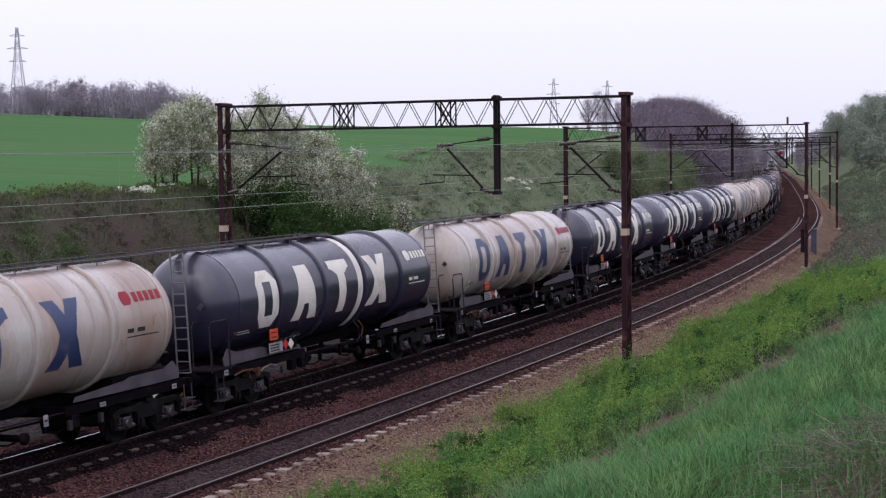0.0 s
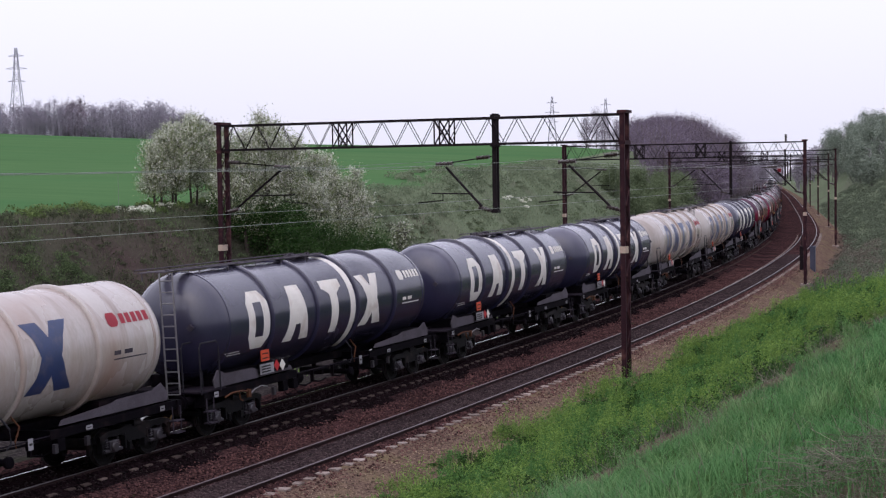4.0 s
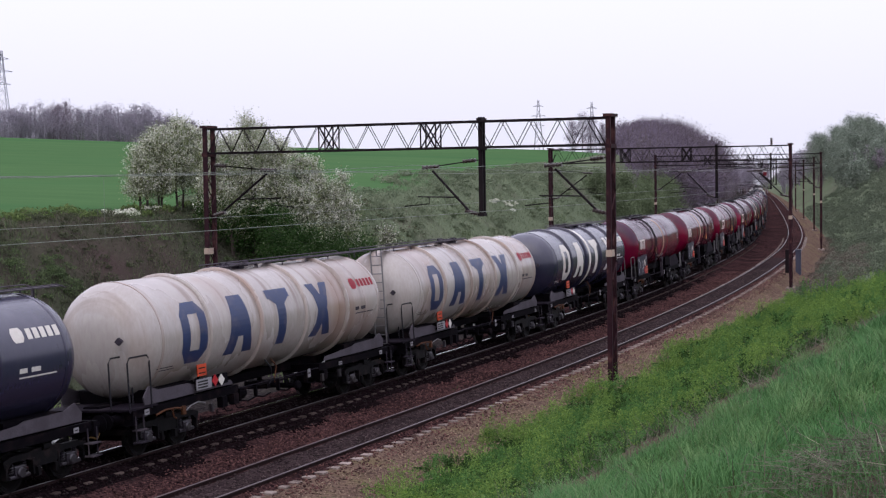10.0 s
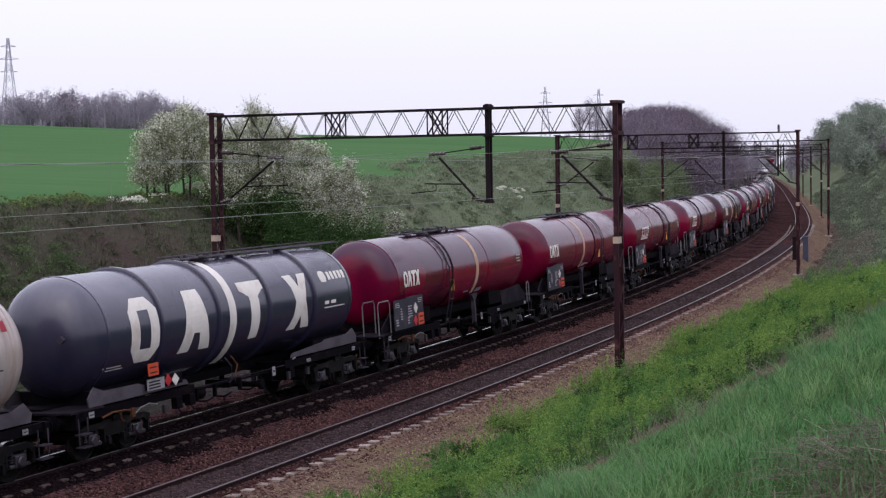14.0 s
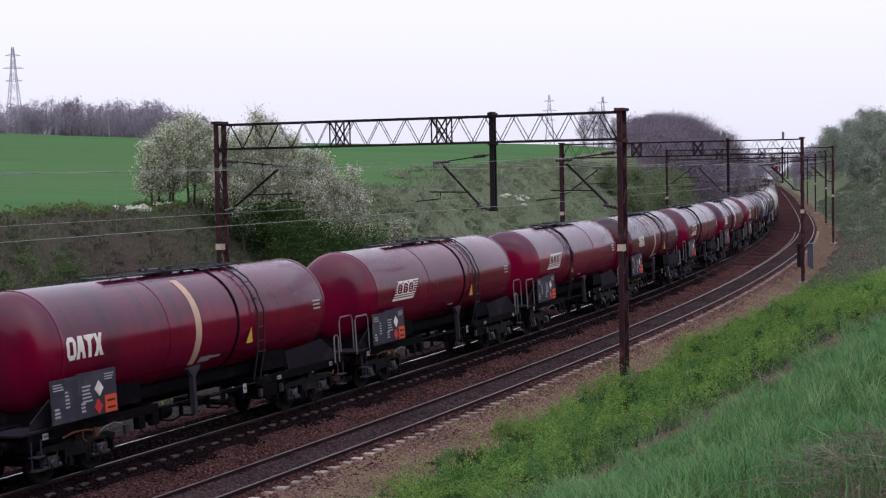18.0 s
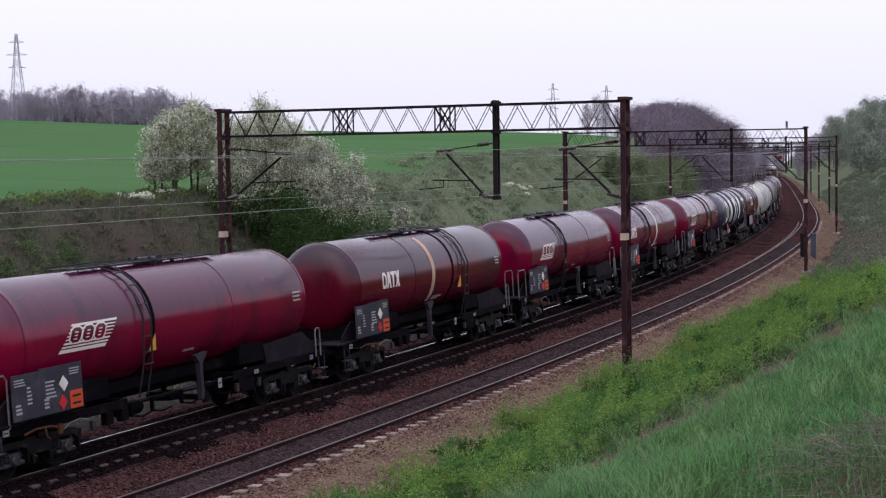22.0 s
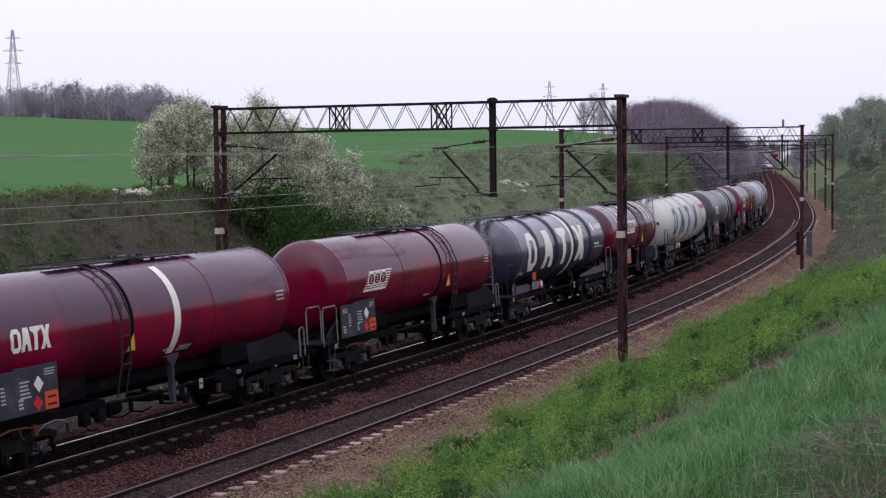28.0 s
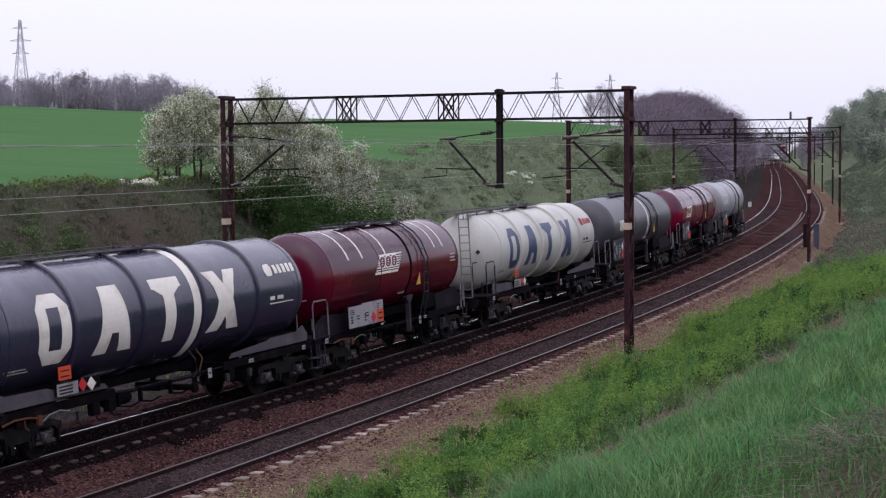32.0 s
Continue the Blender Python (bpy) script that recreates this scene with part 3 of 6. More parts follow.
def ground_slot(s, o):
    d = -o
    wob = 0.35 * rough(s, o, 1.3, 2)
    toe = 3.3 + 0.7 * step(14, 34, s) - 0.5 * step(42, 60, s)
    wide = 25.6 + 3.0 * step(60, 120, s)
    slot = np.full(s.shape, 0)
    slot = np.where((np.abs(o) < 0.75) & (s < 75 + 8 * wob), 9, slot)
    # far track bed near the camera: the train's shade is in the colour
    slot = np.where((np.abs(o - TRACK_B) < 1.75 + 0.5 * wob) & (s < 48 + 12 * wob), 1, slot)
    slot = np.where((np.abs(o - TRACK_B) < 0.75) & (s > 48 + 12 * wob) & (s < 120), 9, slot)
    slot = np.where(o > 1.05 + 0.3 * wob, 2, slot)
    slot = np.where(o > toe + wob, 4, slot)
    slot = np.where(d > 7.3 + wob, 3, slot)
    slot = np.where(d > 13.6 + wob, 5, slot)
    slot = np.where((d > wide + 2 * wob) & ((d > 34) | (s < 118)) & (s < 340), 6, slot)
    slot = np.where((o > toe + wob) & (s > 30), 5, slot)
    # farther bank turf switches to the copy with haze in its colour
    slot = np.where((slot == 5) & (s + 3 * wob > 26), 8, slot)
    slot = np.where(bare_strip(s, o), 7, slot)
    slot = np.where(np.hypot((s + 41.8) / 0.9, (o - 17.6) / 0.5) < 1, 7, slot)
    return slot


ground = tagged(new("ground", grid_mesh(s_list, o_list, [M_BALLAST, M_GREYSTONE, M_GRAVEL, M_FARSIDE, M_SOIL, M_BANK, M_FIELD, M_DIRT, M_BANKFAR, M_FOURFOOT], ground_slot)),
                "railway cutting with rusty ballast, grassy banks and a green field", "ground", kind="structure")


# ---------- tracks: rails and sleepers ----------
def rail_mesh(o, z, s0, s1, ds=2.0):
    ring = [(-0.07, -0.17), (0.07, -0.17), (0.07, -0.155), (0.012, -0.135), (0.012, -0.045), (0.036, -0.03), (0.036, -0.006), (0.03, 0.0), (-0.03, 0.0), (-0.036, -0.006), (-0.036, -0.03), (-0.012, -0.045), (-0.012, -0.135), (-0.07, -0.155)]
    ss = np.arange(s0, s1 + 0.1, ds)
    n = len(ring)
    v = [on_line(s, o + y, z + h) for s in ss for y, h in ring]
    f = [(i * n + j, i * n + (j + 1) % n, (i + 1) * n + (j + 1) % n, (i + 1) * n + j) for i in range(len(ss) - 1) for j in range(n)]
    return v, f, n


def railway(centre, bright, label, s_sleep, sleeper):
    track = thing("railway_track", label, "track", kind="structure")
    for o, z in ((centre + 0.7535, CANT), (centre - 0.7535, 0.0)):
        v, f, n = rail_mesh(o, z, -330, 430)
        sh = Shape()
        sh.add(v, f)
        me = sh.mesh("rail", M_RAILSIDE)
        # both far-track rails are equally polished; shade and glint are set by colour
        me.materials.append(M_RAILDULL if not bright else M_RAILSHADED if o > centre else M_RAILSKYLIT)
        idx = np.zeros(len(me.polygons), dtype=np.int32)
        idx[7::n] = 1
        idx[6::n] = 1
        idx[8::n] = 1
        me.polygons.foreach_set("material_index", idx)
        part("rail", me, None, track)
    tilt = math.degrees(math.asin(CANT / 1.507))
    for i, s in enumerate(np.arange(*s_sleep, 0.62)):
        p = on_line(s, centre, CANT / 2 - 0.175)
        m = Matrix.Translation(p) @ Matrix.Rotation(heading(s), 4, "Z") @ pose(0, 0.02 * math.sin(i * 7.3), 0, -tilt, 0, 1.2 * math.sin(i * 3.1))
        part("sleeper", sleeper, None, track, at=m)
    return track


SLEEPER_SHAPE = Shape().prism_x([(-1.28, -0.2), (1.28, -0.2), (1.28, -0.02), (1.25, 0.0), (0.98, 0.0), (0.9, 0.012), (0.5, 0.012), (0.3, -0.03), (-0.3, -0.03), (-0.5, 0.012), (-0.9, 0.012), (-0.98, 0.0), (-1.25, 0.0), (-1.28, -0.02)], -0.13, 0.13)
railway(0.0, False, "empty near track with dull rails on concrete sleepers in rusty ballast", (-44, 116), SLEEPER_SHAPE.mesh("sleeper", M_SLEEPER, smooth=False))
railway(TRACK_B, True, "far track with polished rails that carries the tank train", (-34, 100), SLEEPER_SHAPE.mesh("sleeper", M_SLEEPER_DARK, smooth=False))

# loose stones on the bed
rng = np.random.default_rng(4)


def stones(name, count, s_rng, o_of, size, mat, label):
    s = rng.uniform(*s_rng, count)
    o = o_of(rng.uniform(0, 1, count), s)
    x, y = place(s, o)
    z = ground_z(s, o)
    base = np.array([(1, 0, 0), (0, 1, 0), (-1, 0, 0), (0, -1, 0), (0.1, 0.1, 0.8), (0, 0, -0.8)])
    tri = np.array([(0, 1, 4), (1, 2, 4), (2, 3, 4), (3, 0, 4), (1, 0, 5), (2, 1, 5), (3, 2, 5), (0, 3, 5)])
    r = rng.uniform(*size, (count, 1, 1))
    v = base[None] * r * rng.uniform(0.6, 1.3, (count, 6, 3))
    a = rng.uniform(0, 6.28, count)
    c, n = np.cos(a)[:, None], np.sin(a)[:, None]
    v = np.stack([v[..., 0] * c - v[..., 1] * n + x[:, None], v[..., 0] * n + v[..., 1] * c + y[:, None], v[..., 2] + z[:, None] + 0.012], -1)
    f = tri[None] + np.arange(count)[:, None, None] * 6
    return tagged(new(name, raw_mesh(name, v.reshape(-1, 3), f.reshape(-1, 3), mat)), label, "stones", kind="stuff")


M_STONE = leafy("loose_brown_stones", (0.135, 0.066, 0.06), (0.01, 0.006, 0.007), rough=0.95, scale=0.4, through_light=0.0)
M_STONE2 = leafy("loose_tan_stones", (0.26, 0.19, 0.14), (0.05, 0.035, 0.028), rough=0.95, scale=0.4, through_light=0.0)
stones("ballast_stones", 24000, (-40, 60), lambda u, s: np.where(u < 0.66, -2.95 + 3.2 * u, 0.85 + 3.1 * (u - 0.66)), (0.018, 0.042), M_STONE, "loose rusty ballast stones between and beside the rails")
# stones darkened to match the painted shade of the bed
M_STONE3 = leafy("oily_shaded_stones", (0.034, 0.025, 0.025), (0.003, 0.002, 0.003), rough=0.95, scale=0.4, through_light=0.0)
stones("dark_stones", 16000, (-40, 60), lambda u, s: -7.0 + 4.1 * u, (0.018, 0.042), M_STONE3, "oily ballast stones round the far track, darkened as the train's shade")
M_STONE4 = leafy("sooty_brown_stones", (0.09, 0.066, 0.064), (0.008, 0.006, 0.007), rough=0.95, scale=0.4, through_light=0.0)
stones("sooty_stones", 7000, (-40, 60), lambda u, s: -0.78 + 1.56 * u, (0.016, 0.036), M_STONE4, "sooty brown ballast stones between the near rails")
stones("gravel_stones", 13000, (-34, 60), lambda u, s: 1.6 + (2.1 + 0.8 * step(14, 34, s)) * u, (0.015, 0.04), M_STONE2, "loose tan gravel along the foot of the bank")


# ---------- overhead line gantries ----------
MAST_O, SPAN, MAST_H = 2.71, 16.26, 9.05


def mast_parts(parent, o):
    """Two channels joined by flat lacing, in the gantry's space: x along the line, y away from the camera."""
    y = -o
    up = Shape()
    up.box(-0.34, -0.24, y - 0.085, y + 0.085, -1.0, MAST_H, 0.0)
    part("upright", up, M_MAST, parent)
    up = Shape()
    up.box(0.24, 0.34, y - 0.085, y + 0.085, -1.0, MAST_H, 0.0)
    part("upright", up, M_MAST, parent)
    for yy in (y - 0.095, y + 0.095):
        zig = [(0.24 * (-1) ** k, yy, 0.2 + 0.62 * k) for k in range(13)]
        part("lacing", Shape().tube(zig, 0.026, 4), M_MAST, parent)
    foot = Shape().box(-0.5, 0.5, y - 0.35, y + 0.35, -1.3, -0.4, 0.06)
    part("footing", foot, M_SLEEPER, parent, "pale concrete footing")
    cap = Shape().box(-0.4, 0.4, y - 0.16, y + 0.16, MAST_H - 0.02, MAST_H + 0.08)
    part("cap_plate", cap, M_MAST, parent)
    part("gusset", Shape().box(-0.36, 0.36, y - 0.12, y + 0.12, MAST_H - 1.12, MAST_H - 0.98), M_MAST, parent)
    plate = Shape().box(-0.36, -0.345, y - 0.1, y + 0.11, 4.12, 4.36)
    plate.box(-0.36, 0.0, y - 0.115, y - 0.1, 4.12, 4.36)
    part("number_plate", plate, M_PLATE, parent, "pale enamel plate with dark bars")


def girder_parts(parent, y0, y1, z0, z1):
    for x in (-0.25, 0.25):
        for z in (z0, z1):
            part("chord", Shape().box(x - 0.045, x + 0.045, y0, y1, z - 0.04, z + 0.04), M_TRUSS, parent)
    n = 15
    for x in (-0.25, 0.25):
        w = (y1 - y0) / n
        shift = 0.0 if x < 0 else w * 0.3
        zig = [(x, min(y0 + i * w / 2 + shift, y1), z1 if i % 2 else z0) for i in range(2 * n + 1)]
        part("lattice", Shape().tube(zig, 0.03, 4), M_TRUSS, parent)
    for c in (0.42, 0.68):
        y = y0 + (y1 - y0) * c
        fr = Shape()
        for x in (-0.25, 0.25):
            for yy in (y - 0.3, y + 0.3):
                fr.tube([(x, yy, z0), (x, yy, z1)], 0.03, 4)
            fr.tube([(x, y - 0.3, z0), (x, y + 0.3, z1)], 0.03, 4)
            fr.tube([(x, y - 0.3, z1), (x, y + 0.3, z0)], 0.03, 4)
        part("splice_frame", fr, M_TRUSS, parent)


def cantilever(parent, y, side, reach, low=5.6, high=7.35):
    """A hinged bracket on a post at y that reaches to the side (+1: away from the camera)."""
    arm = Shape()
    tip = (0, y + side * reach, high)
    arm.tube([(0, y + side * 0.12, low), (0, y + side * 0.5, low + 0.12), (0, y + side * (reach - 0.25), high - 0.12)], 0.045, 6)
    arm.tube([(0, y + side * 0.15, high + 0.25), tip], 0.022, 5)
    bracket = part("bracket_arm", arm, M_TRUSS, parent)
    fins = [0.05 if k % 2 else 0.09 for k in range(9)]
    part("insulator", Shape().tube([(0, y + side * (0.18 + 0.06 * k), low + 0.03 + 0.015 * k) for k in range(9)], fins, 8), M_PORCELAIN, bracket)
    part("insulator", Shape().tube([(0, y + side * (0.25 + 0.06 * k), high + 0.24 - 0.005 * k) for k in range(9)], fins, 8), M_PORCELAIN, bracket)
    part("insulator", Shape().tube([(0, y + side * (reach - 0.5 + 0.08 * k), high + 0.03 - 0.004 * k) for k in range(9)], fins, 8), M_PORCELAIN, bracket)
    steady = Shape()
    m = y + side * (reach * 0.42)
    steady.tube([(0, m, 6.25), (0, y + side * (reach + 0.35), 6.28)], 0.025, 5)
    steady.tube([(0, y + side * (reach - 0.1), 6.28), (0, y + side * (reach - 0.1), 6.02), (0, y + side * (reach + 0.9), 5.93)], 0.022, 5)
    part("steady_arm", steady, M_TRUSS, bracket)


def gantry(s, o_near=MAST_O):
    m = Matrix.Translation(on_line(s, 0, 0)) @ Matrix.Rotation(heading(s), 4, "Z")
    g = thing("overhead_line_gantry", "rusty steel portal with lattice girder carrying the overhead wires", "gantry", "gantries over the line", at=m)
    far = o_near - SPAN
    mast_parts(g, o_near)
    mast_parts(g, far)
    girder_parts(g, -o_near + 0.1, -far - 0.1, MAST_H - 1.0, MAST_H - 0.06)
    drop = Shape()
    for x in (-0.12, 0.12):
        drop.box(x - 0.035, x + 0.035, 2.05, 2.21, 5.6, MAST_H + 0.1)
    drop.box(-0.16, 0.16, 2.02, 2.24, 5.55, 5.66)
    drop.box(-0.3, 0.3, 2.04, 2.22, MAST_H - 0.02, MAST_H + 0.06)
    drop.box(-0.3, 0.3, 2.04, 2.22, MAST_H - 1.1, MAST_H - 1.03)
    part("drop_post", drop, M_TRUSS, g, "dark steel post hanging from the girder")
    cantilever(g, 2.13, 1, 2.2)
    cantilever(g, -o_near, 1, 2.3)
    cantilever(g, -far, -1, 2.8)
    return g


first = gantry(0.0)
for s in (49.95, 101.6, 152.5, 203.0, 254.0, 305.0, -52.0):
    other = copy_thing(first, Matrix.Translation(on_line(s, 0, -0.25 if s > 40 else 0)) @ Matrix.Rotation(heading(s), 4, "Z"))
    if 40 < s < 60:
        box = Shape().box(-0.2, 0.2, -2.6, -2.36, 0.55, 2.1, 0.02)
        box.tube([(0, -2.45, 2.1), (0, -2.5, 3.4), (0, -2.6, 3.5)], 0.02, 5)
        part("switch_box", box, M_TRUSS, other, "dark switch box fixed to the mast")
        part("top_insulator", Shape().tube([(-0.2, -1.5, MAST_H - 0.04 + 0.06 * k) for k in range(9)], [0.05 if k % 2 else 0.1 for k in range(9)], 8), M_PORCELAIN, other)

# contact and carrying wires with droppers
SUPPORTS = [-104.0, -52.0, 0.0, 49.95, 101.6, 152.5, 203.0, 254.0, 305.0]
for centre, zc in ((0.0, 5.84), (TRACK_B, 5.92)):
    line = thing("overhead_wire", "thin weathered contact wire hung from a carrying wire", "wire", "overhead wires")
    con, car, drp = Shape(), Shape(), Shape()
    whole_c, whole_m = [], []
    for a, b in zip(SUPPORTS[:-1], SUPPORTS[1:]):
        n = 12
        cp, mp = [], []
        for i in range(n + 1):
            u = i / n
            s = a + (b - a) * u
            z = 7.45 - 0.33 * 4 * u * (1 - u)
            cp.append(on_line(s, centre, zc + 0.03 * math.sin(u * math.pi)))
            mp.append(on_line(s, centre, z))
            if i % 4 == 2:
                drp.tube([cp[-1], mp[-1]], 0.004, 3)
        whole_c += cp[:-1]
        whole_m += mp[:-1]
    con.tube(whole_c, 0.0075, 5)
    car.tube(whole_m, 0.0065, 5)
    part("contact_wire", con, M_WIRE, line)
    part("carrying_wire", car, M_WIRE, line)
    part("dropper", drp, M_WIRE, line)
feed = Shape().tube([on_line(a + (b - a) * i / 10, -10.6, 7.35 - 0.2 * 4 * i / 10 * (1 - i / 10)) for a, b in zip(SUPPORTS[:-1], SUPPORTS[1:]) for i in range(10)], 0.009, 5)
tagged(new("feeder_wire", feed.mesh("feeder_wire", M_WIRE)), "thin weathered feeder wire beside the line", "wire", "overhead wires")


# ---------- the tank train ----------
# Wagon space: x rearwards along the train, y away from the camera, z up from the rail.
def on_tank(bm, r, zc, x_of, b0, b1, lift=0.006, rows=8):
    """A strip painted on the camera's side of a tank: x_of(u) gives its left and right x at u from the bottom (0) to the top (1);
    b0, b1: angles in degrees above the tank's middle."""
    v, f = [], []
    for i in range(rows + 1):
        u = i / rows
        a = radians(b0 + (b1 - b0) * u)
        for x in x_of(u):
            v.append((x, -(r + lift) * math.cos(a), zc + (r + lift) * math.sin(a)))
    for i in range(rows):
        k = 2 * i
        f.append((k, k + 1, k + 3, k + 2))
    bm.add(v, f)


def strip(bm, r, zc, x00, x01, x10, x11, b0, b1, lift=0.006):
    on_tank(bm, r, zc, lambda u: (x00 + (x10 - x00) * u, x01 + (x11 - x01) * u), b0, b1, lift)


def inscription(parent, r, zc, x0, x1, a0, a1, mat):
    """One line of small unreadable writing, as a plain bar."""
    sh = Shape()
    strip(sh, r, zc, x0, x1, x0, x1, a0, a1)
    part("inscription", sh, mat, parent, "small unreadable painted lettering", smooth=False)


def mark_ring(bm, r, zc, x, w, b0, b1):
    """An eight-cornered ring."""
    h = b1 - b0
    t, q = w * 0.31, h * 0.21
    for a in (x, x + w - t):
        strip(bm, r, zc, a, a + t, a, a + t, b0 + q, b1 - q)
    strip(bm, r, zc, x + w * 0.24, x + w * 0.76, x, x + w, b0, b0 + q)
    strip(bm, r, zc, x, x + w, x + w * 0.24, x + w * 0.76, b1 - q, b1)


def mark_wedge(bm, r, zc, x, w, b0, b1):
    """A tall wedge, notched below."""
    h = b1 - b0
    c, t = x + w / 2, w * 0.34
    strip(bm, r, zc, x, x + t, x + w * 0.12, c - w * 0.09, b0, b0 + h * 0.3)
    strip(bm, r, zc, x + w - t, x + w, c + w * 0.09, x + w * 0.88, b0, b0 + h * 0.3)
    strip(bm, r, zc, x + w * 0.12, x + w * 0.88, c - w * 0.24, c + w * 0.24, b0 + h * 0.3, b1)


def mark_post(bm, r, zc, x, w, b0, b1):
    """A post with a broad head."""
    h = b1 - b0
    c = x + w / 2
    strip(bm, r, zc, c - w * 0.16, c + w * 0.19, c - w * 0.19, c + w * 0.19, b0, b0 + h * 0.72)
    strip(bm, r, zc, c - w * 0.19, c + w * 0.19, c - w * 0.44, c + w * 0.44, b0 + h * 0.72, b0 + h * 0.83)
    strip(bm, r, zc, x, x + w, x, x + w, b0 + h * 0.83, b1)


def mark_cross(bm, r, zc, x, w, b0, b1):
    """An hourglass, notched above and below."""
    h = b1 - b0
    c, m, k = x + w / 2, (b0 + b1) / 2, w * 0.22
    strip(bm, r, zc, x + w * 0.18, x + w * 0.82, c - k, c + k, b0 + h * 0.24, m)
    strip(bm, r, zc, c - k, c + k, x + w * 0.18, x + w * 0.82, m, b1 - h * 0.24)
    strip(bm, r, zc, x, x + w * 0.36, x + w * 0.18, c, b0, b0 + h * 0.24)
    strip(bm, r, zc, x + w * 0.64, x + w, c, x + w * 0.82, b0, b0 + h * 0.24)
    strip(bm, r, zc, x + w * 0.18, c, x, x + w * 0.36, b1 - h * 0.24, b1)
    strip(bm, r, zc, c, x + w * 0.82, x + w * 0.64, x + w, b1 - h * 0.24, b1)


def tank_shape(r, zc, half, dish, seg=56, flat=0.8):
    prof = []
    for i in range(9):
        a = math.pi / 2 * i / 8
        prof.append((-half - dish * math.cos(a), max(0.02, r * math.sin(a) ** flat)))
    prof += [(-half + 0.02, r), (-half * 0.5, r), (0, r), (half * 0.5, r)]
    prof += [(-x, q) for x, q in prof[8::-1]]
    return Shape().lathe_x(prof, seg, 0, zc)


def ring_shape(r, zc, x, w=0.07, h=0.085, seg=56):
    return Shape().lathe_x([(x - w, r - 0.01), (x - w, r + h * 0.5), (x - w * 0.6, r + h), (x + w * 0.6, r + h), (x + w, r + h * 0.5), (x + w, r - 0.01)], seg, 0, zc)


def flat_bars(bm, x, z, y, rows, w, h, gap):
    """Unreadable writing: plain bars on an upright face at y."""
    for i in range(rows):
        k = w * (0.55 + 0.45 * abs(math.sin(i * 2.7 + x * 3)))
        bm.box(x, x + k, y - 0.004, y, z - i * gap - h, z - i * gap)


_parts = {}


def shared(key, make):
    if key not in _parts:
        _parts[key] = make()
    return _parts[key]


def wheelset_mesh():
    sh = Shape()
    sh.lathe_y([(-1.0, 0.07), (-0.82, 0.08), (-0.82, 0.13), (-0.8, 0.14), (-0.79, 0.36), (-0.815, 0.385), (-0.815, 0.455), (-0.70, 0.462), (-0.69, 0.487), (-0.665, 0.487), (-0.665, 0.38), (-0.7, 0.36), (-0.71, 0.14), (-0.66, 0.09),
                (0.66, 0.09), (0.71, 0.14), (0.7, 0.36), (0.665, 0.38), (0.665, 0.487), (0.69, 0.487), (0.70, 0.462), (0.815, 0.455), (0.815, 0.385), (0.79, 0.36), (0.8, 0.14), (0.82, 0.13), (0.82, 0.08), (1.0, 0.07)], 28)
    for y in (-0.83, 0.83):
        for k in range(4):
            a = k * math.pi / 2
            sh.box(0.24 * math.cos(a) - 0.03, 0.24 * math.cos(a) + 0.03, y - 0.02, y + 0.02, 0.24 * math.sin(a) - 0.03, 0.24 * math.sin(a) + 0.03)
    me = sh.mesh("wheelset", M_WHEEL)
    me.materials.append(M_TREAD)
    n = 28
    idx = np.zeros(len(me.polygons), dtype=np.int32)
    for ring in (6, 20):
        idx[ring * n:(ring + 1) * n] = 1
    me.polygons.foreach_set("material_index", idx)
    return me


def bogie_parts(parent, x):
    bogie = part("bogie", shared("bogie", lambda: bogie_frame().mesh("bogie", M_BOGIE)), None, parent, at=(x, 0, 0))
    for dx in (-0.9, 0.9):
        part("wheelset", shared("wheelset", wheelset_mesh), None, bogie, "dark steel wheelset with bright treads", at=(dx, 0, 0.46))
        for y in (-1.02, 1.02):
            part("axle_box", shared("axlebox", axle_box), None, bogie, at=(dx, y, 0.46))
            for ddx in (-0.22, 0.22):
                part("spring", shared("spring", spring_mesh), None, bogie, at=(dx + ddx, y, 0.5))
    part("brake_beam", shared("brake", brake_mesh), None, bogie)
    return bogie


def bogie_frame():
    sh = Shape()
    for y in (-1.06, 1.06):
        for e in (-1, 1):
            ring = [(0.0, 0.5), (0.34, 0.5), (0.5, 0.68), (0.62, 0.72), (1.18, 0.72), (1.3, 0.62), (1.42, 0.62), (1.46, 0.78), (1.2, 0.86), (0.6, 0.86), (0.4, 0.9), (0.0, 0.9)]
            if e < 0:
                ring = [(-x, z) for x, z in reversed(ring)]
            sh.prism_y(ring, y - 0.06, y + 0.06)
            sh.box(e * 0.9 - 0.5, e * 0.9 - 0.44, y - 0.07, y + 0.07, 0.36, 0.72)
            sh.box(e * 0.9 + 0.42, e * 0.9 + 0.48, y - 0.07, y + 0.07, 0.36, 0.72)
        sh.box(-0.14, 0.14, y - 0.12, y + 0.12, 0.84, 1.0, 0.03)
    sh.box(-0.28, 0.28, -1.1, 1.1, 0.5, 0.82, 0.04)
    sh.box(-1.5, -1.4, -1.0, 1.0, 0.6, 0.75)
    sh.box(1.4, 1.5, -1.0, 1.0, 0.6, 0.75)
    sh.lathe_y([(-0.2, 0.2), (0.2, 0.2)], 12, 0, 0.85)
    for x in (-0.3, 0.3):
        sh.box(x - 0.05, x + 0.05, -1.16, -1.04, 0.3, 0.5)
    return sh


def axle_box():
    sh = Shape()
    sh.box(-0.17, 0.17, -0.1, 0.1, -0.13, 0.16, 0.03)
    sh.lathe_y([(-0.16, 0.1), (-0.13, 0.125), (0.1, 0.125)], 14)
    sh.box(-0.34, 0.34, -0.09, 0.09, -0.12, -0.04, 0.02)
    return sh.mesh("axle_box", M_AXLE)


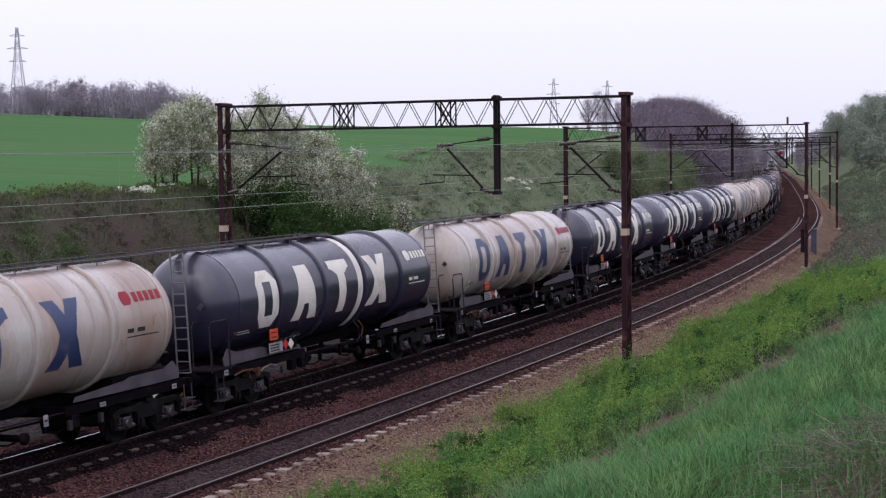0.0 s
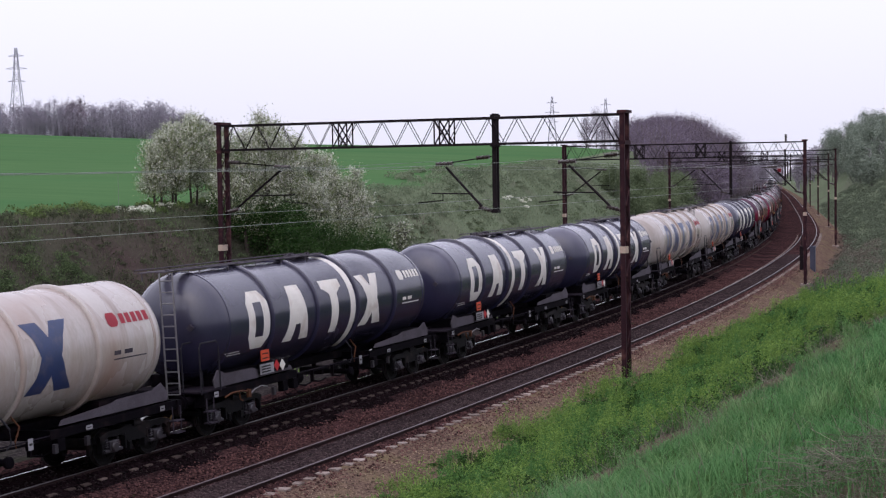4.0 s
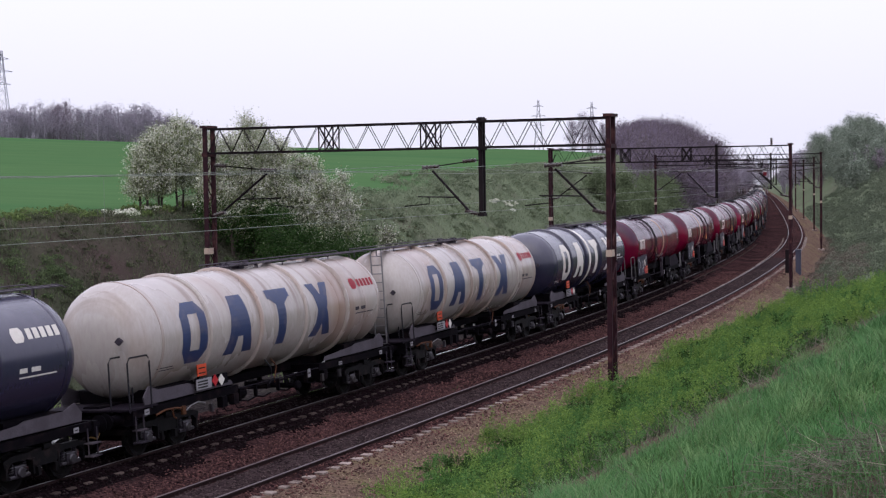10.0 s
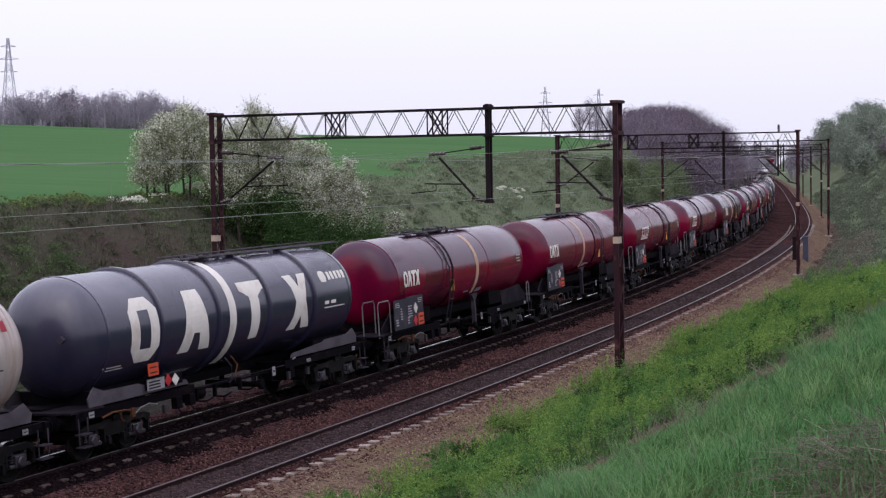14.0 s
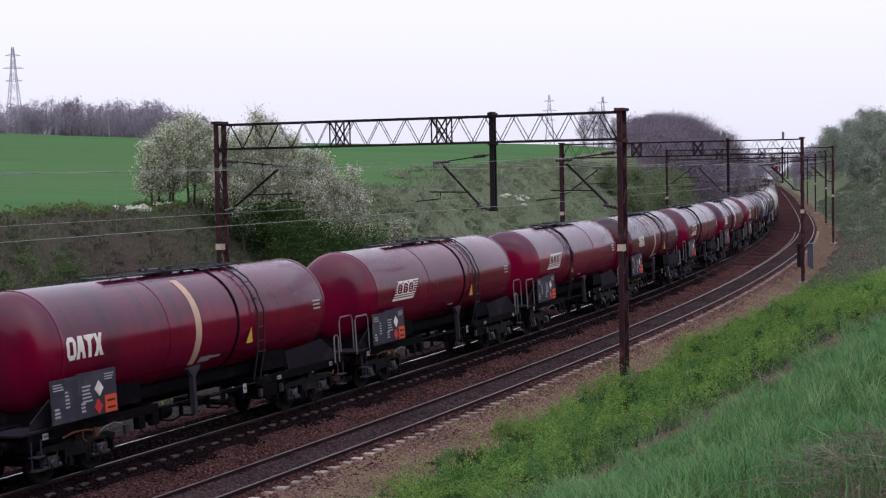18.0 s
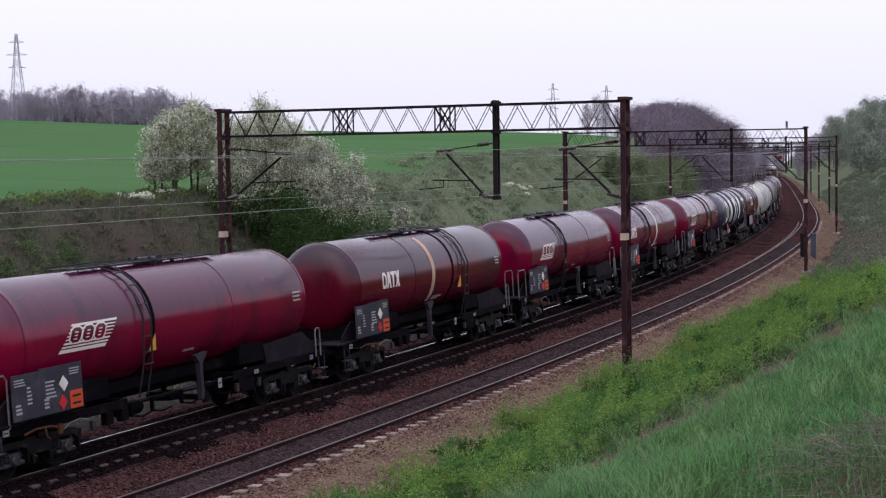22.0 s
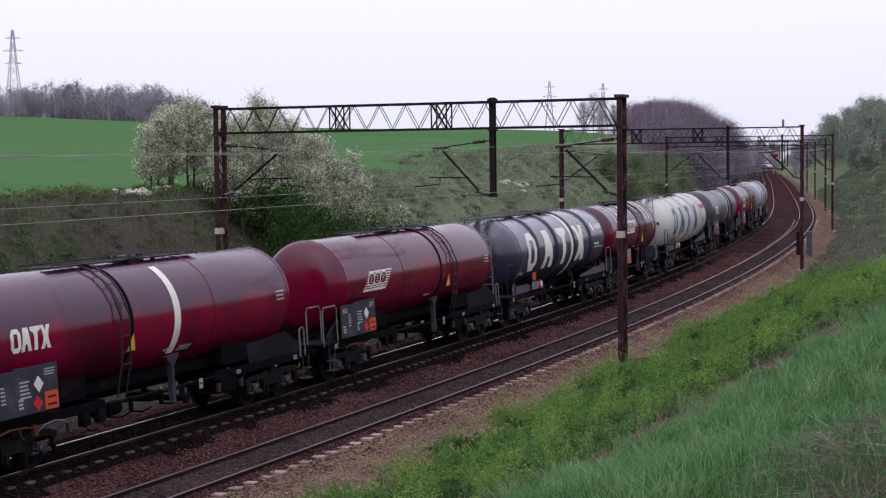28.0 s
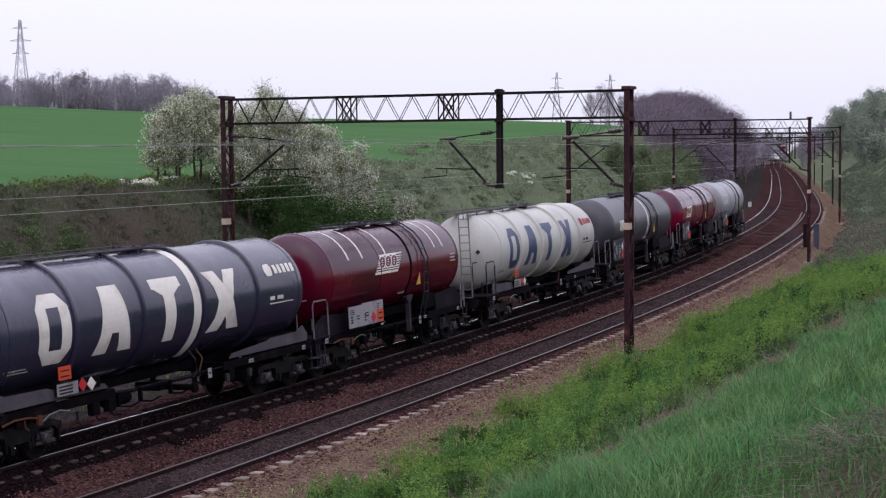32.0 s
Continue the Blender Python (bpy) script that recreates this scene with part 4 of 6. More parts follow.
def spring_mesh():
    pts = [(0.055 * math.cos(a), 0.055 * math.sin(a), -0.06 + 0.28 * a / (2 * math.pi * 5)) for a in np.linspace(0, 2 * math.pi * 5, 41)]
    return Shape().tube(pts, 0.018, 4).mesh("spring", M_AXLE)


def brake_mesh():
    sh = Shape()
    for x in (-1.42, -0.38, 0.38, 1.42):
        for y in (-0.75, 0.75):
            sh.box(x - 0.04, x + 0.04, y - 0.05, y + 0.05, 0.32, 0.62, 0.01)
    for x in (-0.42, 0.42):
        sh.tube([(x, -0.9, 0.42), (x, 0.9, 0.42)], 0.03, 6)
    sh.tube([(-0.5, -0.3, 0.55), (0.5, -0.3, 0.6)], 0.025, 5)
    return sh.mesh("brake_beam", M_BOGIE)


def end_gear(parent, L):
    """Headstocks, buffers, couplings, hoses at both ends of a wagon of half length L over buffers."""
    for e in (-1, 1):
        x = e * (L - 0.62)
        part("headstock", Shape().box(min(x, x - e * 0.16), max(x, x - e * 0.16), -1.3, 1.3, 0.86, 1.24, 0.02), M_UNDER, parent)
        for y in (-0.875, 0.875):
            b = Shape()
            b.lathe_x([(-0.02, 0.16), (0.0, 0.16), (0.05, 0.12), (0.32, 0.11), (0.34, 0.075), (0.54, 0.075), (0.56, 0.15), (0.585, 0.225), (0.61, 0.22), (0.62, 0.12)], 16)
            part("buffer", b, M_UNDER, parent, at=Matrix.Translation((x, y, 1.05)) @ pose(0, 0, 0, 0, 0, 0 if e > 0 else 180))
        c = Shape()
        c.tube([(x, 0, 1.0), (x + e * 0.2, 0, 0.98), (x + e * 0.62, 0, 0.9)], 0.05, 6)
        c.box(x + e * 0.05 - 0.06, x + e * 0.05 + 0.06, -0.09, 0.09, 0.9, 1.12)
        part("coupling", c, M_UNDER, parent)
        h = Shape()
        h.tube([(x, -0.45, 1.0), (x + e * 0.2, -0.46, 0.85), (x + e * 0.4, -0.46, 0.62), (x + e * 0.6, -0.4, 0.7)], 0.03, 6)
        part("brake_hose", h, M_YELLOW if e < 0 else M_UNDER, parent, "weathered yellow-brown brake hose" if e < 0 else "")
        st = Shape()
        for z in (0.42, 0.72):
            st.box(x - e * 0.25 - 0.18, x - e * 0.25 + 0.18, -1.42, -1.18, z, z + 0.03)
        st.tube([(x - e * 0.25 - 0.17, -1.3, 0.42), (x - e * 0.25 - 0.17, -1.3, 1.1)], 0.018, 5)
        st.tube([(x - e * 0.25 + 0.17, -1.3, 0.42), (x - e * 0.25 + 0.17, -1.3, 1.1)], 0.018, 5)
        part("footstep", st, M_SADDLE, parent, "worn pale steel footstep")


def underframe(parent, L, pivot, gap=2.4):
    part("centre_sill", Shape().box(-L + 0.7, L - 0.7, -0.25, 0.25, 1.08, 1.34, 0.03), M_UNDER, parent)
    for a, b in ((-L + 0.7, -gap), (gap, L - 0.7)):
        for y in (-1.24, 1.16):
            part("solebar", Shape().box(a, b, y, y + 0.08, 1.02, 1.24, 0.01), M_UNDER, parent)
        part("crossbeam", Shape().box(a if a > 0 else b - 0.12, a + 0.12 if a > 0 else b, -1.2, 1.2, 1.0, 1.24), M_UNDER, parent)
    part("brake_pipe", Shape().tube([(-L + 0.9, -0.75, 1.0), (-2.0, -0.95, 1.02), (2.0, -0.95, 1.0), (L - 0.9, -0.75, 1.0)], 0.03, 6), M_UNDER, parent)
    part("side_rail", Shape().tube([(-gap, -1.2, 1.12), (gap, -1.2, 1.12)], 0.018, 6), M_PLATEDARK, parent, "thin dark pipe along the frame")
    c = Shape().lathe_x([(2.45, 0.05), (2.5, 0.2), (3.25, 0.22), (3.3, 0.05)], 14, -0.6, 0.85)
    part("brake_cylinder", c, M_UNDER, parent)
    o = Shape()
    o.tube([(0.9, 0, 1.5), (0.9, 0, 0.95), (0.9, -0.3, 0.8), (0.9, -1.25, 0.78)], 0.08, 8)
    o.lathe_y([(-1.36, 0.1), (-1.33, 0.14), (-1.25, 0.14)], 12, 0.9, 0.78)
    o.box(0.65, 1.15, -0.4, 0.4, 0.72, 0.95, 0.03)
    part("outlet_pipe", o, M_UNDER, parent)
    for x in (-2.7, -3.3, 2.6):
        v = Shape().box(x, x + 0.25, -1.28, -1.1, 0.72, 1.02, 0.02)
        v.tube([(x + 0.12, -1.2, 0.75), (x + 0.12, -1.3, 0.62), (x + 0.4, -1.32, 0.6)], 0.02, 5)
        part("brake_lever", v, M_UNDER, parent)
    for x in (-3.9, 2.45, 3.6):
        v = Shape().box(x, x + 0.12, -1.3, -1.22, 0.7, 0.92)
        part("brake_plate", v, M_AXLE, parent, "small grey brake plate")


def frame_trim(parent, L, pivot):
    """Rusty brake linkage over the leading bogie, a bent pipe beside it, small plates along the frame."""
    link = Shape()
    link.tube([(-pivot - 0.75, -1.3, 1.0), (-pivot - 0.4, -1.36, 1.08), (-pivot + 0.1, -1.36, 1.06), (-pivot + 0.5, -1.33, 0.98)], 0.028, 6)
    link.tube([(-pivot - 0.1, -1.36, 1.07), (-pivot - 0.08, -1.38, 0.86), (-pivot + 0.02, -1.38, 0.8)], 0.024, 5)
    link.box(-pivot + 0.36, -pivot + 0.5, -1.38, -1.3, 0.84, 1.06)
    part("brake_linkage", link, M_RUST, parent, "rusty orange-brown brake linkage")
    part("bent_pipe", Shape().tube([(-pivot + 0.6, -1.24, 0.86), (-pivot + 0.85, -1.3, 1.02), (-pivot + 1.2, -1.3, 1.06), (-pivot + 1.6, -1.26, 0.98)], 0.016, 5), M_PALETUBE, parent, "thin pale bent pipe")
    for x, z, w, h in ((-L + 1.15, 1.06, 0.2, 0.14), (1.6, 0.92, 0.16, 0.26), (pivot - 2.1, 1.06, 0.22, 0.1), (L - 1.5, 1.06, 0.18, 0.12)):
        plate = part("frame_plate", Shape().box(x, x + w, -1.275, -1.262, z, z + h), M_DATAPLATE, parent, "small pale plate on the frame")
        part("plate_print", Shape().box(x + 0.03, x + w - 0.03, -1.279, -1.275, z + h * 0.4, z + h * 0.6), M_INK, plate)
    for x in (-2.0, -1.1, 0.2, 1.9):
        hang = Shape().box(x, x + 0.06, -1.05, -0.95, 0.72, 1.1)
        hang.tube([(x + 0.03, -1.0, 0.74), (x + 0.5, -1.0, 0.66), (x + 0.9, -0.98, 0.72)], 0.026, 5)
        part("hanger", hang, M_UNDER, parent)
    part("air_tank", Shape().lathe_x([(-1.9, 0.03), (-1.85, 0.14), (-1.75, 0.18), (-0.95, 0.18), (-0.85, 0.14), (-0.8, 0.03)], 14, -0.45, 0.82), M_UNDER, parent)


def end_rails(parent, x, pale, tall=2.55, rails=True):
    """An inverted-U handrail each side of an end platform and one across it."""
    m = M_PALETUBE if pale else M_DARKTUBE
    for y in (-1.28, -0.72) if rails else ():
        h = Shape()
        h.tube([(x - 0.42, y, 1.2), (x - 0.42, y, tall - 0.12), (x - 0.32, y, tall), (x + 0.42, y, tall), (x + 0.52, y, tall - 0.12), (x + 0.52, y, 1.2)], 0.024, 6)
        part("handrail", h, m, parent)
    part("platform", Shape().box(x - 0.5, x + 0.75, -1.3, 1.3, 1.24, 1.29), M_PLATEDARK, parent)


def ladder_part(parent, x, y, mat, z0=0.75, z1=4.45):
    l = Shape()
    for dy in (-0.2, 0.2):
        l.tube([(x, y + dy, z0), (x, y + dy, z1)], 0.026, 5)
    z = z0 + 0.2
    while z < z1:
        l.tube([(x, y - 0.2, z), (x, y + 0.2, z)], 0.018, 5)
        z += 0.3
    part("ladder", l, mat, parent, "narrow steel end ladder")


def walkway_part(parent, x0, x1, z, mat):
    w = Shape()
    for y in (-0.42, 0.14):
        w.box(x0, x1, y, y + 0.28, z + 0.06, z + 0.09)
    x = x0 + 0.2
    while x < x1:
        w.tube([(x, -0.42, z + 0.05), (x, -0.42, z - 0.16)], 0.02, 4)
        w.tube([(x, 0.42, z + 0.05), (x, 0.42, z - 0.16)], 0.02, 4)
        x += 1.5
    part("walkway", w, mat, parent, "narrow grated walkway along the tank top")
    r = Shape()
    r.tube([(x0, 0.5, z + 0.08), (x0, 0.5, z + 0.15), (x1 - 0.3, 0.5, z + 0.15), (x1, 0.5, z + 0.05)], 0.018, 5)
    r.tube([(x0, -0.48, z + 0.06), (x0, -0.48, z + 0.12), (x1 - 0.3, -0.48, z + 0.12), (x1, -0.48, z + 0.03)], 0.016, 5)
    part("handrail", r, mat, parent)


def dome_part(parent, x, z, mat):
    d, bolts = Shape(), []
    pts = [(x + 0.34 * math.cos(a), 0.34 * math.sin(a)) for a in [2 * math.pi * k / 20 for k in range(20)]]
    d.add([(px, py, z - 0.12) for px, py in pts] + [(px, py, z + 0.1) for px, py in pts] + [(x + (px - x) * 0.9, py * 0.9, z + 0.14) for px, py in pts],
          [(i, (i + 1) % 20, (i + 1) % 20 + 20, i + 20) for i in range(20)] + [(i + 20, (i + 1) % 20 + 20, (i + 1) % 20 + 40, i + 40) for i in range(20)] + [tuple(range(40, 60))])
    for k in range(6):
        a = k * math.pi / 3
        b = Shape().box(x + 0.36 * math.cos(a) - 0.03, x + 0.36 * math.cos(a) + 0.03, 0.36 * math.sin(a) - 0.03, 0.36 * math.sin(a) + 0.03, z + 0.02, z + 0.16)
        bolts.append(b)
    hatch = part("manhole", d, mat, parent)
    for b in bolts:
        part("swing_bolt", b, mat, hatch)
    v = Shape()
    v.tube([(x + 0.8, 0.05, z - 0.1), (x + 0.8, 0.05, z + 0.16)], 0.09, 8)
    v.tube([(x + 1.15, -0.1, z - 0.1), (x + 1.15, -0.1, z + 0.1)], 0.06, 8)
    part("top_valve", v, mat, parent)


BIG_R, BIG_Z, BIG_HALF, BIG_DISH = 1.5, 2.9, 6.25, 0.95


def big_tank_wagon(paint, mark, crest, ladder_front, label):
    """Modern long tank wagon without side sills, large painted marks on its flank."""
    w = thing("tank_wagon", label, "tank wagon", "wagons of the train")
    r, zc = BIG_R, BIG_Z
    part("tank", tank_shape(r, zc, BIG_HALF, BIG_DISH), paint, w)
    e = -1 if ladder_front else 1
    ribs = (-4.0, -1.33, 1.33, 4.0)
    for x in ribs:
        part("band", ring_shape(r, zc, x), paint, w)
    for x in (-BIG_HALF, BIG_HALF):
        part("weld_band", ring_shape(r, zc, x, 0.05, 0.012), paint, w)
    underframe(w, 8.1, 5.7)
    frame_trim(w, 8.1, 5.75)
    end_gear(w, 8.1)
    bogie_parts(w, -5.75)
    bogie_parts(w, 5.75)
    # saddles that carry the tank over the bogies
    for s in (-1, 1):
        for y in (-1.27, 1.23):
            ring = [(2.7, 1.3), (6.9, 1.3), (6.95, 1.5), (6.7, 1.76), (6.3, 1.62), (4.9, 1.6), (4.7, 1.54), (2.8, 1.42)]
            if s < 0:
                ring = [(-x, z) for x, z in reversed(ring)]
            part("saddle", Shape().prism_y(ring, y, y + 0.04), M_SADDLELIGHT, w, "dusty lilac-grey steel saddle plate")
        part("saddle_web", Shape().box(min(s * 4.4, s * 6.4), max(s * 4.4, s * 6.4), -1.1, 1.1, 1.2, 1.62), M_UNDER, w)
    # access
    ladder_part(w, e * 7.78, -0.55 if ladder_front else 0.8, M_PALETUBE if ladder_front else M_DARKTUBE)
    walkway_part(w, *((-7.65, 1.2) if ladder_front else (-1.2, 7.65)), r + zc, M_SADDLELIGHT)
    dome_part(w, 0.2 if ladder_front else -0.2, r + zc, M_SADDLE)
    end_rails(w, -7.15, False, rails=ladder_front or paint is not M_NAVY)
    valve = Shape().tube([(-7.35, -0.9, 2.95), (-7.2, -0.85, 2.95)], 0.1, 4)
    part("lamp_bracket", valve, M_SADDLE, w)
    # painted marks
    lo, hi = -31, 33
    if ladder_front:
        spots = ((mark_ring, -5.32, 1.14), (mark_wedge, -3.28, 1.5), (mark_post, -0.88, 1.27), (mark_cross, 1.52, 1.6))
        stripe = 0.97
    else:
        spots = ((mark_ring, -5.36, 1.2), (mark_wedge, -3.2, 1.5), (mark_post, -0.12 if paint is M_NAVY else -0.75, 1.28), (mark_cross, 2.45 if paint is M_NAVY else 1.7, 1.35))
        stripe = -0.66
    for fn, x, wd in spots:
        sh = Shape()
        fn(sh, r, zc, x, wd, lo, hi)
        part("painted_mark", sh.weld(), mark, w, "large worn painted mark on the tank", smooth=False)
    if paint is M_NAVY:
        sh = Shape()
        on_tank(sh, r, zc, lambda u: (stripe - 0.17, stripe + 0.17), -62, 96, 0.005, 24)
        part("painted_stripe", sh, mark, w, "white stripe painted round the tank")
    sh = Shape()
    strip(sh, r, zc, 4.62, 4.88, 4.55, 4.95, 18, 22)
    strip(sh, r, zc, 4.55, 4.95, 4.55, 4.95, 22, 28)
    strip(sh, r, zc, 4.55, 4.95, 4.62, 4.88, 28, 32)
    part("company_mark", sh.weld(), crest, w, "small painted company roundel", smooth=False)
    for k in range(5):
        sh = Shape()
        strip(sh, r, zc, 5.06 + 0.235 * k, 5.06 + 0.235 * k + 0.17, 5.06 + 0.235 * k, 5.06 + 0.235 * k + 0.17, 20, 30)
        part("company_block", sh, crest, w, "painted block beside the company roundel", smooth=False)
    for x0, x1, a0, a1 in ((4.6, 4.86, -8, -4), (5.0, 5.32, -8, -4), (4.6, 5.9, -12.5, -11.2), (-6.35, -5.6, -31, -30), (-6.3, -5.5, -34, -33)):
        inscription(w, r, zc, x0, x1, a0, a1, mark if paint is M_NAVY else M_SADDLE)
    for dx in (-0.12, 0.2):
        part("drain_hose", Shape().tube([(stripe + dx, -1.2, 1.75), (stripe + dx + 0.12, -1.32, 1.5), (stripe + 0.05 + dx * 0.4, -1.34, 1.2), (stripe + dx, -1.3, 1.05)], 0.022, 5), M_RUST if dx > 0 else M_DARKTUBE, w)
    sign_set(w, -4.6, -1.36, 1.73)
    return w


def sign_set(w, x, y, z):
    """Orange hazard plate, data plate below it and diamond signs beside it."""
    p = part("hazard_plate", Shape().box(x, x + 0.44, y - 0.02, y, z, z + 0.31), M_ORANGE, w, "orange hazard plate with dark bars")
    for k in (0.06, 0.19):
        part("printed_line", Shape().box(x + 0.06, x + 0.38, y - 0.026, y - 0.02, z + k, z + k + 0.035), M_INK, p)
    p = part("data_plate", Shape().box(x - 0.08, x + 0.66, y - 0.02, y, z - 0.36, z - 0.08), M_DATAPLATE, w, "pale grey data plate")
    for k in range(3):
        b = Shape()
        flat_bars(b, x - 0.02, z - 0.13 - 0.075 * k, y - 0.02, 1, 0.5, 0.04, 0.075)
        part("printed_line", b, M_INK, p)
    d = Shape().prism_y([(x + 0.84, z - 0.36), (x + 1.0, z - 0.2), (x + 0.84, z - 0.04), (x + 0.68, z - 0.2)], y - 0.02, y)
    part("diamond_sign", d, M_REDSIGN, w, "red diamond hazard sign")
    d = Shape().prism_y([(x + 1.16, z - 0.38), (x + 1.32, z - 0.22), (x + 1.16, z - 0.06), (x + 1.0, z - 0.22)], y - 0.02, y)
    part("diamond_sign", d, M_MARKWHITE, w, "white diamond hazard sign")
    part("sign_bracket", Shape().box(x - 0.1, x + 1.5, y, y + 0.04, z - 0.34, z - 0.06), M_UNDER, w)
    part("sign_bracket", Shape().box(x + 0.06, x + 0.12, y, y + 0.05, z - 0.1, z + 0.26), M_UNDER, w)


def band_ladder(w, r, zc, x, mat):
    """Side steps that follow the tank: two uprights and rungs."""
    for dx in (-0.17, 0.17):
        pts = []
        for a in (100, 85, 65, 45, 30):
            pts.append((x + dx, -(r + 0.1) * math.cos(radians(a)), zc + (r + 0.1) * math.sin(radians(a))))
        pts += [(x + dx, -(r + 0.12), zc + 0.2), (x + dx, -(r + 0.06), zc - 0.9), (x + dx, -1.3, 1.2)]
        part("side_ladder", Shape().tube(pts, 0.026, 5), mat, w)
    for a in (20, 5, -10, -25, -38, 40, 58):
        y, z = -(r + 0.1) * math.cos(radians(max(a, -8))), zc + (r + 0.1) * math.sin(radians(a))
        part("rung", Shape().tube([(x - 0.17, y, z), (x + 0.17, y, z)], 0.016, 4), mat, w)


def old_tank_wagon(paint, label, lettered, stripe, stripe_mat, reverse, half=6.2, r=1.45, zc=2.96, L=8.1, pivot=5.55, stripes=0, stripe_x=None, mark_x=-5.1, rails=True):
    """Older tank wagon on a full frame with data boards and side steps."""
    w = thing("tank_wagon", label, "tank wagon", "wagons of the train")
    part("tank", tank_shape(r, zc, half, 0.55, flat=0.62), paint, w)
    for x in (-half, half):
        part("weld_band", ring_shape(r, zc, x, 0.05, 0.012), paint, w)
    e = -1 if reverse else 1
    k = half / 6.2
    lad = (-1.82 if reverse else 2.3) * k
    part("band", ring_shape(r, zc, lad + (0.42 if reverse else -1.0), 0.05, 0.03), M_UNDER, w, "dark steel strap round the tank")
    part("band", ring_shape(r, zc, (2.3 if reverse else -1.95) * k, 0.03, 0.014), paint, w)
    underframe(w, L, pivot)
    frame_trim(w, L, pivot)
    end_gear(w, L)
    bogie_parts(w, -pivot)
    bogie_parts(w, pivot)
    for s in (-1, 1):
        ring = [(s * x, z) for x, z in ((4.35 * k, 1.24), (half + 0.95, 1.24), (half + 0.95, 1.46), (half + 0.25, 1.9), (4.2 * k, 1.78))]
        if s < 0:
            ring = list(reversed(ring))
        for y in (-1.14, 1.09):
            part("saddle", Shape().prism_y(ring, y, y + 0.05), M_PLATEDARK, w, "sooty grey steel saddle plate")
        inner, outer = sorted((s * 4.3 * k, s * (half + 0.2)))
        part("saddle_web", Shape().box(inner, outer, -1.05, 1.05, 1.2, 1.72), M_UNDER, w)
        inner, outer = sorted((s * 2.95 * k, s * 4.3 * k))
        # added black block, stands in for the dark recess beside the saddle
        part("support_box", Shape().prism_y([(inner, 1.36), (outer, 1.36), (outer, 1.84), (inner + 0.12, 1.9), (inner, 1.78)], -1.12, 1.12), M_UNDER, w, "black block filling the dark recess under the tank")
    q = (0.75 if stripe_x is None else stripe_x - 0.2) - 1.18
    post = Shape().prism_y([(q + x, z) for x, z in ((0.92, 1.93), (1.08, 1.75), (1.12, 1.7), (1.12, 0.75), (1.24, 0.75), (1.24, 1.7), (1.4, 1.85), (1.5, 1.98))][::-1], -1.34, -1.2)
    part("post", post, M_SADDLE, w, "grey steel post under the tank")
    # added black block that keeps the gap between tank and frame dark
    part("tank_cradle", Shape().box(-3.0 * k, 3.0 * k, -0.7, 0.7, 1.3, 1.62, 0.05), M_UNDER, w)
    part("tool_box", Shape().box(2.6, 3.5, -1.22, -0.7, 0.62, 1.0, 0.03), M_UNDER, w)
    band_ladder(w, r, zc, lad, M_DARKTUBE)
    x0, x1 = (-half * 0.5, half * 0.5)
    walkway_part(w, x0, x1, r + zc - 0.03, M_DARKTUBE)
    dome_part(w, -e * 0.4, r + zc, M_DARKTUBE)
    end_rails(w, -half - 1.05 if half > 6 else -half - 0.72, True, 2.38, rails)
    for y, tall in ((-1.28, 1.95), (1.28, 1.95)):
        h = Shape().tube([(L - 1.12, y, 1.1), (L - 1.12, y, tall - 0.1), (L - 1.06, y, tall - 0.02), (L - 0.98, y, tall), (L - 0.9, y, tall - 0.02), (L - 0.84, y, tall - 0.1), (L - 0.84, y, 1.1)], 0.026, 6)
        part("handrail", h, M_PALETUBE, w)
    # data boards
    px, top, face = (-half - 0.62, 2.38, M_BOARD) if half > 5 else (-4.05, 2.04, M_DATAPLATE)
    for x0, x1, z0, z1 in ((px, px + 0.95, 1.36, top - 0.02), (px + 0.954, px + 2.4, 1.36, top + 0.02)):
        board = part("data_board", Shape().prism_y([(x0, z0), (x1, z0), (x1, z1), (x0, z1)], -1.5, -1.46), face, w, "dark data board with pale unreadable lettering" if half > 5 else "pale data board with dark unreadable lettering")
        for bx, bz, rows, bw, bh, gap in ((x0 + (0.06 if x0 == px else 1.0), z1 - 0.1, 3, 0.38, 0.028, 0.06), (x0 + (x1 - x0) * (0.5 if x0 == px else 0.1), z1 - 0.3, 5 if half > 5 else 2, (x1 - x0) * 0.26, 0.04, 0.085), (x0 + 0.08, z0 + 0.36, 3, 0.2, 0.05, 0.085)):
            for i in range(rows):
                b = Shape()
                flat_bars(b, bx, bz - i * gap, -1.5, 1, bw * (0.7 + 0.3 * abs(math.sin(i * 2.7 + bx))), bh, gap)
                part("printed_line", b, M_SMALLPRINT if half > 5 else M_INK, board)
    part("board_frame", Shape().box(px, px + 2.5, -1.46, -1.4, 1.3, 1.42), M_UNDER, w)
    if half > 5:
        d = Shape().prism_y([(px + 1.72, 1.8), (px + 1.88, 1.98), (px + 1.72, 2.16), (px + 1.56, 1.98)], -1.52, -1.5)
        part("diamond_sign", d, M_MARKWHITE, w, "white diamond hazard sign")
    d = Shape().prism_y([(px + 1.66, 1.38), (px + 1.82, 1.56), (px + 1.66, 1.74), (px + 1.5, 1.56)], -1.52, -1.5)
    part("diamond_sign", d, M_REDSIGN, w, "red diamond hazard sign")
    p = part("hazard_plate", Shape().box(px + 1.92, px + 2.36, -1.52, -1.5, 1.38, 1.78), M_ORANGE, w, "orange hazard plate with dark bars")
    for z in (1.46, 1.63):
        part("printed_line", Shape().box(px + 1.99, px + 2.29, -1.526, -1.52, z, z + 0.05), M_INK, p)
    wz, wx = zc - 0.5, lad - (0.7 if not reverse else -0.1)
